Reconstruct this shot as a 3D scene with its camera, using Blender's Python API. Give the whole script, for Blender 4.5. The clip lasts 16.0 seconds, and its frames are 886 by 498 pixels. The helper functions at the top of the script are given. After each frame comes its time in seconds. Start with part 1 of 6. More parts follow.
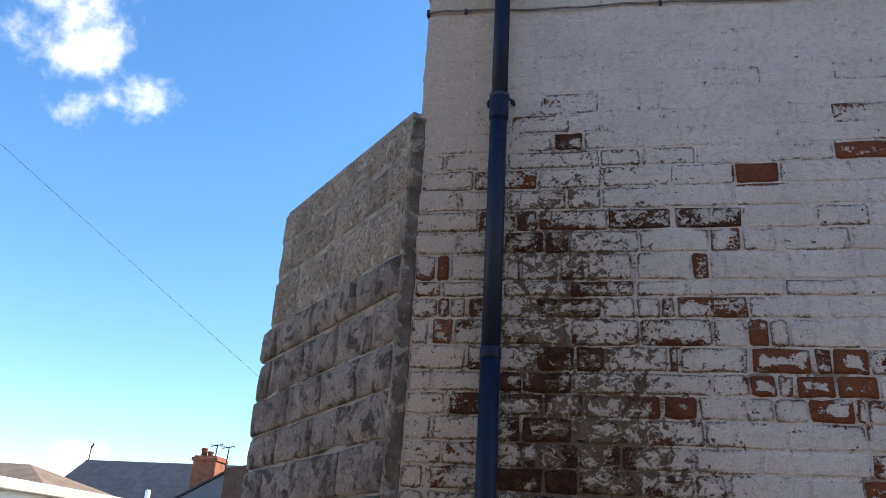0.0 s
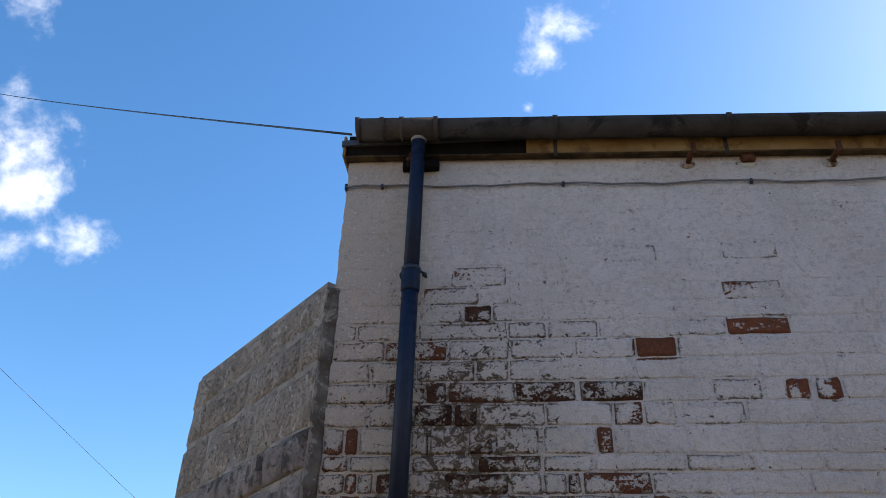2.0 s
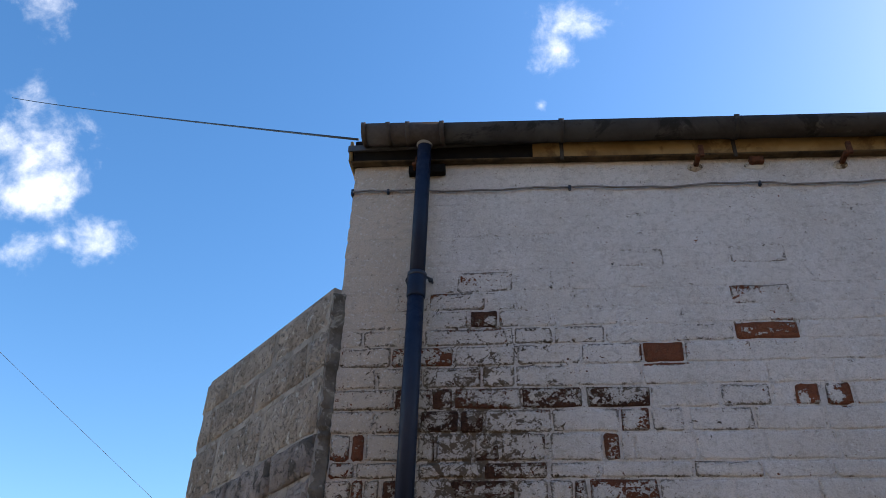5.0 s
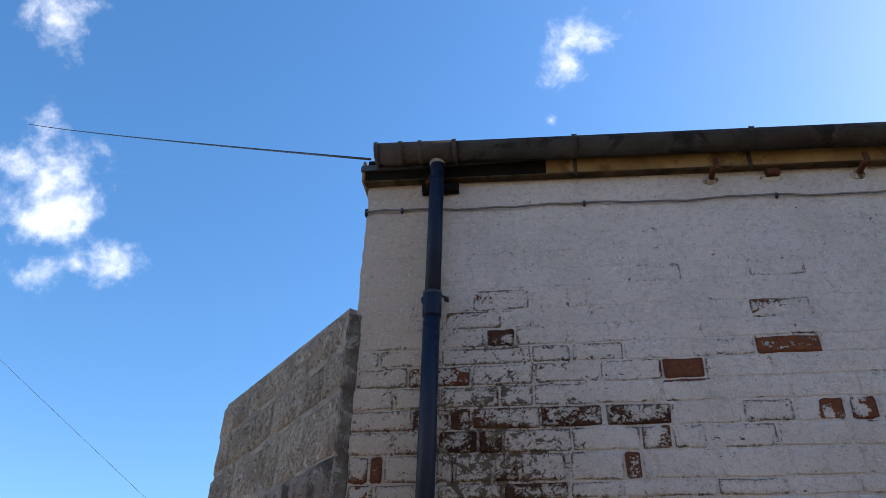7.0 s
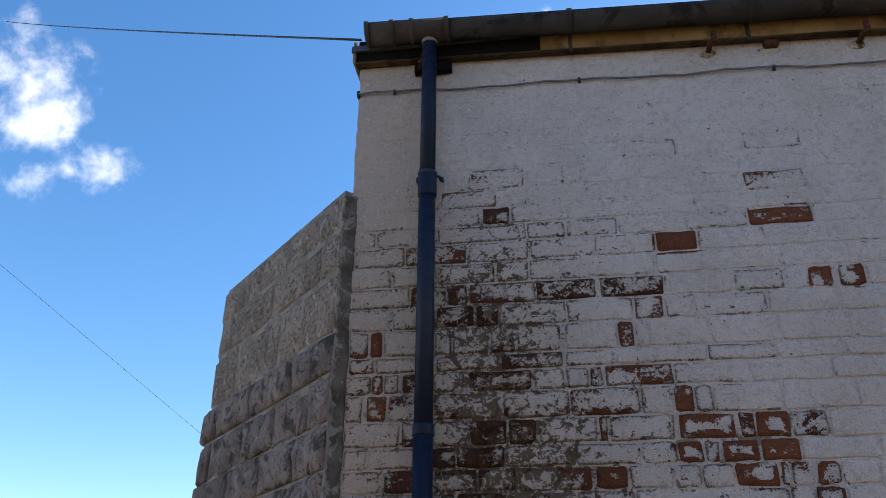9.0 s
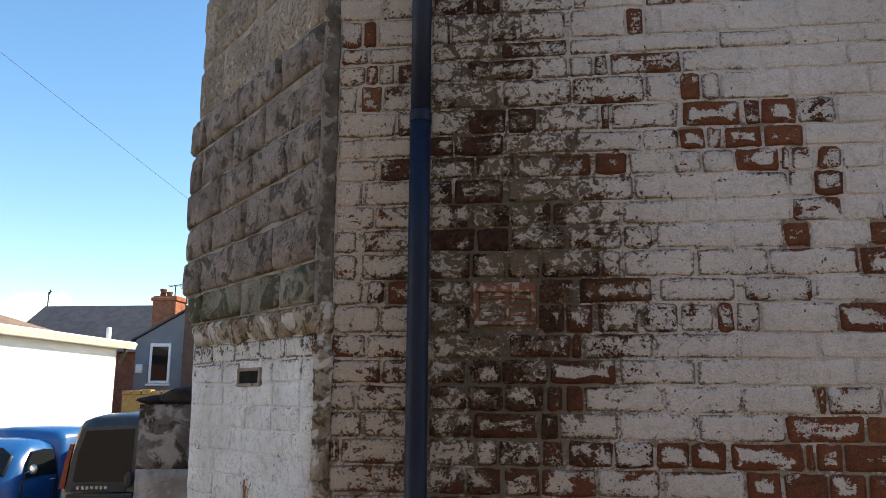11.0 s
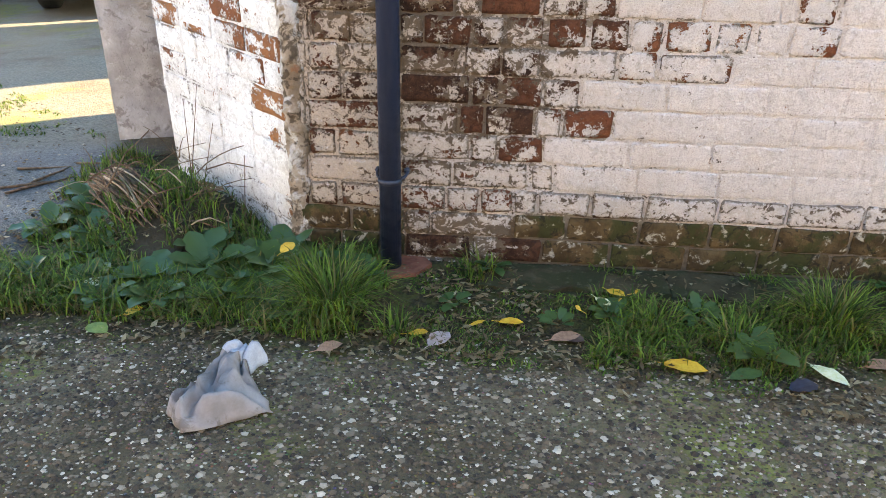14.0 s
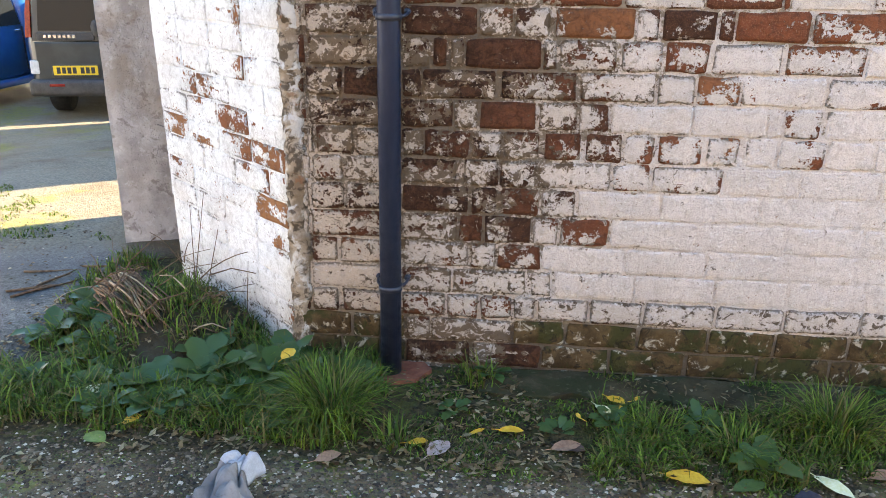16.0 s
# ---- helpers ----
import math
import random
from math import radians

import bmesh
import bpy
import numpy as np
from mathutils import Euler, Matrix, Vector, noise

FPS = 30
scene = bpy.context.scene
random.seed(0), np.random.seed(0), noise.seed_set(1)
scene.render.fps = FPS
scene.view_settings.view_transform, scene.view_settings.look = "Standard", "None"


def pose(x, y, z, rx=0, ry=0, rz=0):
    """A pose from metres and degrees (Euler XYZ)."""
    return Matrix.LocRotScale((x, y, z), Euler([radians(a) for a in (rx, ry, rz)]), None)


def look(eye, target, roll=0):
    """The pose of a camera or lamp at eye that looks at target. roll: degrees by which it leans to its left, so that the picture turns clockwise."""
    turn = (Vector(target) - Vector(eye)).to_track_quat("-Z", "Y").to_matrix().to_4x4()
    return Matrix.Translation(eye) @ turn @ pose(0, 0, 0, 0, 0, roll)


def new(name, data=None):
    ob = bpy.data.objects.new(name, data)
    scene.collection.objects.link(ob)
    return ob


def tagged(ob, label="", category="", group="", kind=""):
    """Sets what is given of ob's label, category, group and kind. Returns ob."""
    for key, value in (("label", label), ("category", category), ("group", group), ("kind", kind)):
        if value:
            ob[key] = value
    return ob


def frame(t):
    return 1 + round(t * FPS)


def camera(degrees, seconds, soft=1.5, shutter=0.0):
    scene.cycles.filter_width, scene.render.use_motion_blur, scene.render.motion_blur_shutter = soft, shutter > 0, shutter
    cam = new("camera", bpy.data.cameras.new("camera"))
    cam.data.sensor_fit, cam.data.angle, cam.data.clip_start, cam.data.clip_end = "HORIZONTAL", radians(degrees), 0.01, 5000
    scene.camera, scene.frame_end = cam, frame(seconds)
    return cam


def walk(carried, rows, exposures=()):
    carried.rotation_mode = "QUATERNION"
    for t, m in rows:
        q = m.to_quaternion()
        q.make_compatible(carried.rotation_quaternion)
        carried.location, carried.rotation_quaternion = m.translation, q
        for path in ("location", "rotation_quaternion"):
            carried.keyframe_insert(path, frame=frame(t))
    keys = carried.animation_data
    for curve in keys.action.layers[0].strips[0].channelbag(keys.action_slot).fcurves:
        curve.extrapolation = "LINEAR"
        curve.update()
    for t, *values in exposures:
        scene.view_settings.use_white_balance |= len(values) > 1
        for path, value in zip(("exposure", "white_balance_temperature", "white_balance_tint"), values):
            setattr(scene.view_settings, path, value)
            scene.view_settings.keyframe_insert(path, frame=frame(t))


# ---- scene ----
cam = camera(59.3, 16.0, soft=0.6)
PATH = [
    (0, (0.634, -2.57, 1.75), (0.281, -0.758, 2.518), 3.5),
    (0.5, (0.69, -2.581, 1.798), (0.395, -0.796, 2.651), 2.7),
    (1, (0.779, -2.6, 1.812), (0.451, -0.896, 2.805), 2.6),
    (1.5, (0.719, -2.634, 1.814), (0.559, -0.942, 2.869), 2.2),
    (2, (0.741, -2.642, 1.821), (0.555, -0.984, 2.922), 1.8),
    (2.5, (0.759, -2.641, 1.835), (0.571, -0.995, 2.956), 1.1),
    (3, (0.765, -2.643, 1.838), (0.567, -0.992, 2.949), 1.3),
    (3.5, (0.76, -2.634, 1.825), (0.576, -0.992, 2.951), 1.0),
    (4, (0.748, -2.649, 1.843), (0.566, -1.022, 2.992), 0.9),
    (4.2, (0.752, -2.647, 1.843), (0.567, -1.012, 2.979), 1.1),
    (6.3, (0.788, -2.662, 1.855), (0.502, -1.007, 2.939), 2.3),
    (6.5, (0.788, -2.664, 1.854), (0.51, -1.036, 2.982), 1.7),
    (7, (0.763, -2.644, 1.861), (0.511, -1.014, 2.993), 1.7),
    (7.5, (0.782, -2.656, 1.857), (0.523, -1.041, 3.008), 1.8),
    (8, (0.749, -2.641, 1.846), (0.517, -0.975, 2.927), 0.9),
    (8.2, (0.763, -2.632, 1.836), (0.508, -0.929, 2.854), 0.5),
    (10.3, (0.724, -2.57, 1.752), (0.48, -0.739, 2.519), -0.0),
    (10.5, (0.709, -2.548, 1.747), (0.47, -0.671, 2.394), -0.4),
    (11, (0.699, -2.44, 1.534), (0.457, -0.491, 1.913), 0.4),
    (11.5, (0.684, -2.394, 1.445), (0.453, -0.408, 1.436), 0.6),
    (12, (0.682, -2.374, 1.401), (0.46, -0.397, 1.189), -0.5),
    (12.5, (0.678, -2.354, 1.371), (0.443, -0.403, 1.0), -0.2),
    (13, (0.677, -2.335, 1.318), (0.445, -0.447, 0.7), -0.1),
    (13.5, (0.672, -2.316, 1.264), (0.475, -0.486, 0.482), -0.3),
    (14, (0.681, -2.33, 1.201), (0.536, -0.546, 0.308), 1.0),
    (14.5, (0.689, -2.317, 1.217), (0.504, -0.508, 0.384), -0.1),
    (15, (0.686, -2.325, 1.234), (0.526, -0.489, 0.458), 0.8),
    (15.5, (0.688, -2.332, 1.243), (0.527, -0.474, 0.52), 1.0),
    (16, (0.686, -2.342, 1.255), (0.526, -0.466, 0.58), 0.9),
]
walk(cam, [(t, look(eye, target, roll)) for t, eye, target, roll in PATH], exposures=[(0.0,0.88,7000,12),(0.5,1.0,7200,12),(1.0,0.70,7200,12),(1.5,0.68,7000,12),(3.5,0.60,6900,12),(6.5,0.68,6900,12),(8.0,0.54,6800,12),(10.5,0.84,7700,12),(11.0,0.86,8300,12),(11.5,0.93,8700,12),(12.0,1.62,7800,12),(12.5,1.78,7400,12),(13.0,2.30,7900,12),(13.5,2.76,8500,12),(14.0,2.94,8900,12),(14.5,2.98,8700,12),(16.0,2.86,8400,12)])

# ---------------------------------------------------------------- world and sun
SUN_AZ = (0.87, 0.49)          # the sun stands over there, seen from above
SUN_EL = radians(36)
world = bpy.data.worlds.new("sky")
scene.world = world
world.use_nodes = True
wn, wl = world.node_tree.nodes, world.node_tree.links
wn.clear()
w_out = wn.new("ShaderNodeOutputWorld")
w_bg = wn.new("ShaderNodeBackground")
w_bg.inputs["Strength"].default_value = 0.178
sky = wn.new("ShaderNodeTexSky")
sky.sky_type = "NISHITA"
sky.sun_disc = False
sky.sun_elevation = SUN_EL
sky.sun_rotation = math.atan2(SUN_AZ[0], SUN_AZ[1])
sky.air_density, sky.dust_density, sky.ozone_density = 1.0, 0.45, 3.2
w_co = wn.new("ShaderNodeTexCoord")


def wmath(op, a, b=None, c=None):
    n = wn.new("ShaderNodeMath")
    n.operation = op
    for i, v in enumerate((a, b, c)):
        if v is None:
            continue
        if isinstance(v, (int, float)):
            n.inputs[i].default_value = v
        else:
            wl.new(v, n.inputs[i])
    return n.outputs[0]


# small fair-weather clouds: direction, half-width (in tangent units), strength
CLOUDS = (((-0.556, 0.612, 0.562), 0.055, 0.85), ((-0.546, 0.646, 0.532), 0.045, 0.85), ((-0.509, 0.704, 0.494), 0.045, 0.55), ((-0.562, 0.678, 0.470), 0.045, 0.5), ((-0.535, 0.690, 0.486), 0.03, 0.5),
          ((0.060, 0.650, 0.756), 0.042, 0.68), ((0.046, 0.675, 0.737), 0.030, 0.72), ((0.021, 0.724, 0.689), 0.012, 0.45), ((-0.518, 0.505, 0.690), 0.052, 0.46),
          ((-0.567, 0.818, 0.091), 0.030, 0.75), ((-0.499, 0.864, 0.074), 0.035, 0.72), ((-0.612, 0.789, 0.053), 0.04, 0.7), ((-0.53, 0.84, 0.05), 0.035, 0.6))
w_ns = wn.new("ShaderNodeTexNoise")
w_ns.inputs["Scale"].default_value = 21.0
w_ns.inputs["Detail"].default_value = 8.0
w_ns.inputs["Roughness"].default_value = 0.62
w_ns.inputs["Distortion"].default_value = 0.15
wl.new(w_co.outputs["Generated"], w_ns.inputs["Vector"])
cover = None
for way, wide, much in CLOUDS:
    d = wn.new("ShaderNodeVectorMath")
    d.operation = "DISTANCE"
    wl.new(w_co.outputs["Generated"], d.inputs[0])
    d.inputs[1].default_value = Vector(way).normalized()
    f = wmath("MULTIPLY", wmath("SUBTRACT", 1.0, wmath("DIVIDE", d.outputs["Value"], wide)), 0.30)
    f = wmath("MAXIMUM", wmath("ADD", f, 0.42 * much - 0.30), -0.4)
    cover = f if cover is None else wmath("MAXIMUM", cover, f)
w_cl = wn.new("ShaderNodeMapRange")
w_cl.interpolation_type = "SMOOTHSTEP"
wl.new(wmath("ADD", cover, w_ns.outputs["Fac"]), w_cl.inputs["Value"])
w_cl.inputs["From Min"].default_value, w_cl.inputs["From Max"].default_value = 0.47, 1.10
w_mix = wn.new("ShaderNodeMixRGB")
wl.new(w_cl.outputs["Result"], w_mix.inputs["Fac"])
w_hs = wn.new("ShaderNodeHueSaturation")
w_hs.inputs["Saturation"].default_value = 1.24
wl.new(sky.outputs["Color"], w_hs.inputs["Color"])
wl.new(w_hs.outputs["Color"], w_mix.inputs["Color1"])
w_mix.inputs["Color2"].default_value = (6.6, 6.8, 7.1, 1)
wl.new(w_mix.outputs["Color"], w_bg.inputs["Color"])
wl.new(w_bg.outputs["Background"], w_out.inputs["Surface"])

sun = new("sun", bpy.data.lights.new("sun", "SUN"))
sun.data.energy, sun.data.angle, sun.data.color = 5.0, radians(0.55), (1.0, 0.93, 0.82)
sun.matrix_world = look((20, 12, 15), (20 - SUN_AZ[0], 12 - SUN_AZ[1], 15 - math.tan(SUN_EL)))

# ---------------------------------------------------------------- materials


class Mat:
    """A node material, written as a few lines of arithmetic."""

    def __init__(self, name, rough=0.85, metal=0.0):
        self.m = bpy.data.materials.new(name)
        self.m.use_nodes = True
        self.n, self.l = self.m.node_tree.nodes, self.m.node_tree.links
        self.b = self.n["Principled BSDF"]
        self.b.inputs["Roughness"].default_value = rough
        self.b.inputs["Metallic"].default_value = metal
        self.b.inputs["Specular IOR Level"].default_value = 0.12 if rough > 0.7 else 0.5
        self.geo = self.n.new("ShaderNodeNewGeometry")

    def put(self, sock, v):
        if isinstance(v, (int, float)):
            sock.default_value = v
        elif isinstance(v, tuple):
            sock.default_value = (*v, 1) if len(v) == 3 and sock.type == "RGBA" else v
        else:
            self.l.new(v, sock)

    def math(self, op, a, b=0.0, c=0.0):
        n = self.n.new("ShaderNodeMath")
        n.operation = op
        for i, v in enumerate((a, b, c)):
            self.put(n.inputs[i], v)
        return n.outputs[0]

    def noise(self, scale, detail=4.0, rough=0.6, stretch=None, distort=0.0, local=False):
        n = self.n.new("ShaderNodeTexNoise")
        n.inputs["Scale"].default_value, n.inputs["Detail"].default_value = scale, detail
        n.inputs["Roughness"].default_value, n.inputs["Distortion"].default_value = rough, distort
        src = self.geo.outputs["Position"]
        if local:
            src = self.n.new("ShaderNodeTexCoord").outputs["Object"]
        if stretch:
            v = self.n.new("ShaderNodeVectorMath")
            v.operation = "MULTIPLY"
            self.l.new(src, v.inputs[0])
            v.inputs[1].default_value = stretch
            src = v.outputs[0]
        self.l.new(src, n.inputs["Vector"])
        return n.outputs["Fac"]

    def voronoi(self, scale, feature="F1", out="Distance"):
        n = self.n.new("ShaderNodeTexVoronoi")
        n.feature = feature
        n.inputs["Scale"].default_value = scale
        self.l.new(self.geo.outputs["Position"], n.inputs["Vector"])
        return n.outputs[out]

    def step(self, v, lo, hi, a=0.0, b=1.0):
        n = self.n.new("ShaderNodeMapRange")
        n.interpolation_type = "SMOOTHSTEP"
        for k, x in (("Value", v), ("From Min", lo), ("From Max", hi), ("To Min", a), ("To Max", b)):
            self.put(n.inputs[k], x)
        return n.outputs["Result"]

    def mix(self, f, a, b, how="MIX"):
        n = self.n.new("ShaderNodeMixRGB")
        n.blend_type = how
        self.put(n.inputs["Fac"], f), self.put(n.inputs["Color1"], a), self.put(n.inputs["Color2"], b)
        return n.outputs["Color"]

    def attr(self, name):
        n = self.n.new("ShaderNodeAttribute")
        n.attribute_name = name
        return n

    def colour(self, v):
        self.put(self.b.inputs["Base Color"], v)

    def bump(self, height, dist=0.002, strength=1.0):
        n = self.n.new("ShaderNodeBump")
        n.inputs["Strength"].default_value, n.inputs["Distance"].default_value = strength, dist
        self.l.new(height, n.inputs["Height"])
        self.l.new(n.outputs["Normal"], self.b.inputs["Normal"])

    def rough(self, v):
        self.put(self.b.inputs["Roughness"], v)


def plain(name, a, b, scale=8.0, rough=0.8, metal=0.0, bump=0.0, fine=60.0, local=False):
    """Two tones over two scales of noise, with a fine relief."""
    m = Mat(name, rough, metal)
    f = m.math("ADD", m.math("MULTIPLY", m.noise(scale, 5, local=local), 0.65), m.math("MULTIPLY", m.noise(fine, 3, local=local), 0.35))
    m.colour(m.mix(m.step(f, 0.36, 0.64), a, b))
    if bump:
        m.bump(m.noise(fine, 4, local=local), bump)
    return m.m


def wall_paint(name, white, cream):
    """Old limewash over brick: it flakes off by the vertex layer 'wear' (peel, grime, cream, edge) and shows the brick or mortar."""
    m = Mat(name, 0.9)
    wear = m.n.new("ShaderNodeSeparateColor")
    w = m.attr("wear")
    m.l.new(w.outputs["Color"], wear.inputs[0])
    peel, grime, warm, edge = wear.outputs[0], wear.outputs[1], wear.outputs[2], w.outputs["Alpha"]
    rnd = m.attr("rnd").outputs["Fac"]
    n1, n2, n3 = m.noise(11, 8, 0.68, (1, 1, 1.3), 0.8), m.noise(95, 4, 0.65), m.noise(260, 3, 0.65)
    n4, big = m.noise(38, 6, 0.7, None, 0.6), m.noise(3.1, 5, 0.6)
    v = m.math("ADD", m.math("MULTIPLY", n1, 0.70), m.math("ADD", m.math("MULTIPLY", n2, 0.60), m.math("MULTIPLY", n4, 0.70)))
    v = m.math("SUBTRACT", v, 0.50)
    thr = m.math("ADD", m.math("MULTIPLY", peel, 0.40), 0.265)
    thr = m.math("ADD", thr, m.math("MULTIPLY", edge, m.math("ADD", 0.01, m.math("MULTIPLY", peel, 0.12))))
    gap = m.math("SUBTRACT", thr, v)
    v2 = m.math("ADD", m.math("MULTIPLY", m.noise(24, 7, 0.72, (1, 1, 1.2), 0.8), 0.75), m.math("MULTIPLY", n2, 0.25))
    bare = m.step(gap, -0.007, 0.007)
    rim = m.math("MULTIPLY", m.step(gap, -0.045, -0.002), m.math("SUBTRACT", 1.0, bare))
    # paint, mottled at several scales
    paint = m.mix(m.math("MULTIPLY", warm, 0.9), white, cream)
    paint = m.mix(m.step(big, 0.38, 0.68, 0.0, 0.38), paint, (0.40, 0.35, 0.30))
    paint = m.mix(m.step(n4, 0.46, 0.66, 0.0, 0.50), paint, (0.36, 0.315, 0.27))
    paint = m.mix(m.step(n3, 0.48, 0.62, 0.0, 0.36), paint, (0.24, 0.21, 0.18))
    paint = m.mix(m.step(n2, 0.44, 0.30, 0.0, 0.5), paint, (0.76, 0.745, 0.73))
    paint = m.mix(m.math("MULTIPLY", rim, 0.6), paint, (0.20, 0.15, 0.11))
    # open cracks along the brick edges, here and there, and hairlines in the coat
    ragged = m.math("ADD", edge, m.math("MULTIPLY", m.math("SUBTRACT", n2, 0.5), 1.3))
    where = m.math("ADD", m.math("MULTIPLY", m.noise(7, 5, 0.7), 0.6), m.math("ADD", m.math("MULTIPLY", n4, 0.4), m.math("MULTIPLY", m.math("ADD", grime, peel), 0.26)))
    joint = m.math("MULTIPLY", m.step(ragged, 0.72, 0.92), m.step(where, 0.565, 0.625))
    paint = m.mix(m.math("MULTIPLY", joint, 0.72), paint, (0.075, 0.052, 0.034))
    crack = m.n.new("ShaderNodeTexVoronoi")
    crack.feature = "DISTANCE_TO_EDGE"
    crack.inputs["Scale"].default_value = 13.0
    bend = m.n.new("ShaderNodeMixRGB")
    bend.blend_type, bend.inputs["Fac"].default_value = "ADD", 0.09
    m.l.new(m.geo.outputs["Position"], bend.inputs["Color1"])
    wob = m.n.new("ShaderNodeTexNoise")
    wob.inputs["Scale"].default_value, wob.inputs["Detail"].default_value = 22.0, 5.0
    m.l.new(m.geo.outputs["Position"], wob.inputs["Vector"])
    m.l.new(wob.outputs["Color"], bend.inputs["Color2"])
    m.l.new(bend.outputs["Color"], crack.inputs["Vector"])
    hair = m.math("MULTIPLY", m.step(crack.outputs["Distance"], 0.022, 0.006), m.step(m.math("ADD", m.noise(5, 4), m.math("MULTIPLY", peel, 0.3)), 0.62, 0.70))
    paint = m.mix(m.math("MULTIPLY", hair, 0.6), paint, (0.11, 0.085, 0.065))
    specks = m.step(m.math("ADD", n2, m.math("MULTIPLY", peel, 0.08)), 0.665, 0.70)
    paint = m.mix(m.math("MULTIPLY", specks, 0.75), paint, (0.12, 0.085, 0.06))
    # grime: blackened blotches
    g = m.step(m.math("ADD", m.math("MULTIPLY", grime, 0.40), m.math("MULTIPLY", m.math("SUBTRACT", v2, 0.5), 2.4)), 0.29, 0.39)
    paint = m.mix(m.math("MULTIPLY", g, 0.92), paint, m.mix(n2, (0.011, 0.006, 0.003), (0.060, 0.033, 0.016)))
    paint = m.mix(m.math("MULTIPLY", grime, 0.34), paint, (0.25, 0.175, 0.11))
    # brick and mortar
    b1 = m.mix(m.step(rnd, 0.0, 0.55), (0.062, 0.028, 0.018), (0.190, 0.060, 0.029))
    b1 = m.mix(m.step(rnd, 0.6, 0.95), b1, (0.33, 0.140, 0.058))
    b1 = m.mix(m.step(n4, 0.42, 0.68, 0.0, 0.65), b1, (0.080, 0.036, 0.021))
    b1 = m.mix(m.step(n3, 0.5, 0.64, 0.0, 0.4), b1, (0.30, 0.14, 0.08))
    b1 = m.mix(m.math("MULTIPLY", grime, 0.85), b1, m.mix(m.step(v2, 0.42, 0.58), (0.018, 0.010, 0.006), (0.075, 0.034, 0.019)))
    mort = m.mix(n2, (0.17, 0.128, 0.092), (0.44, 0.360, 0.275))
    mort = m.mix(m.math("MULTIPLY", grime, 0.62), mort, (0.026, 0.016, 0.009))
    body = m.mix(m.step(rnd, -0.6, -0.4), mort, b1)
    m.colour(m.mix(bare, paint, body))
    h = m.math("ADD", m.math("MULTIPLY", bare, -0.5), m.math("ADD", m.math("MULTIPLY", n2, 0.9), m.math("ADD", m.math("MULTIPLY", n3, 0.45), m.math("MULTIPLY", n4, 1.3))))
    h = m.math("SUBTRACT", h, m.math("MULTIPLY", m.math("MAXIMUM", joint, hair), 0.7))
    m.bump(h, 0.006)
    return m.m


def layered(name, base, tones, scale, rough=0.9, bump=0.004, pits=0.0):
    """A stony surface: a base and blotches (colour, noise threshold, scale) upon it."""
    m = Mat(name, rough)
    c = m.mix(m.step(m.noise(scale, 6, 0.65), 0.35, 0.65), base[0], base[1])
    for col, at, sc, much in tones:
        c = m.mix(m.step(m.noise(sc, 5, 0.65, None, 0.5), at - 0.04, at + 0.05, 0.0, much), c, col)
    m.colour(c)
    h = m.math("ADD", m.noise(scale * 3, 6, 0.7), m.math("MULTIPLY", m.noise(scale * 14, 3), 0.4))
    if pits:
        h = m.math("ADD", h, m.step(m.noise(55, 3, 0.6), 0.54, 0.62, 0.0, -pits))
    m.bump(h, bump)
    return m.m


MAIN_PAINT = wall_paint("limewash_on_brick", (0.665, 0.603, 0.570), (0.53, 0.415, 0.322))
SIDE_PAINT = wall_paint("white_masonry_paint", (0.88, 0.875, 0.87), (0.66, 0.60, 0.51))
BLOCK_MORTAR = layered("pale_block_mortar", ((0.21, 0.172, 0.142), (0.33, 0.280, 0.238)), (((0.10, 0.08, 0.06), 0.58, 20, 0.6),), 8, 0.95, 0.006)
BLOCK_PALE = layered("pale_concrete_block", ((0.235, 0.180, 0.138), (0.345, 0.272, 0.215)), (((0.55, 0.51, 0.45), 0.60, 26, 0.5), ((0.13, 0.10, 0.078), 0.59, 7, 0.55), ((0.07, 0.058, 0.045), 0.60, 48, 0.7)), 5, 0.95, 0.016, 1.0)
BLOCK_DARK = layered("weathered_concrete_block", ((0.175, 0.134, 0.113), (0.30, 0.24, 0.205)), (((0.06, 0.052, 0.042), 0.555, 13, 0.8), ((0.46, 0.43, 0.38), 0.66, 30, 0.4)), 6, 0.95, 0.012, 0.7)
BLOCK_MOSS = layered("mossy_concrete_block", ((0.16, 0.14, 0.10), (0.27, 0.24, 0.19)), (((0.05, 0.05, 0.028), 0.50, 9, 0.8),), 6, 0.95, 0.012, 0.5)
BLOCK_JOINT = layered("old_block_mortar", ((0.25, 0.205, 0.165), (0.40, 0.34, 0.285)), (((0.07, 0.054, 0.042), 0.55, 12, 0.8),), 9, 0.95, 0.008)
ROUGH_MORTAR = layered("crumbling_lime_mortar", ((0.21, 0.15, 0.10), (0.42, 0.34, 0.26)), (((0.07, 0.05, 0.033), 0.52, 26, 0.85), ((0.62, 0.59, 0.55), 0.54, 11, 0.8), ((0.27, 0.12, 0.06), 0.63, 14, 0.7)), 12, 0.95, 0.012)
PIER_RENDER = layered("grey_cement_render", ((0.30, 0.27, 0.25), (0.48, 0.44, 0.41)), (((0.15, 0.12, 0.10), 0.60, 16, 0.6), ((0.60, 0.57, 0.54), 0.60, 22, 0.4), ((0.28, 0.22, 0.16), 0.60, 3, 0.45)), 5, 0.92, 0.006, 0.3)
PIER_STAIN = layered("soot_black_render", ((0.13, 0.11, 0.095), (0.26, 0.225, 0.20)), (((0.040, 0.033, 0.028), 0.50, 6, 0.85), ((0.46, 0.42, 0.39), 0.52, 7, 0.85)), 8, 0.95, 0.008)
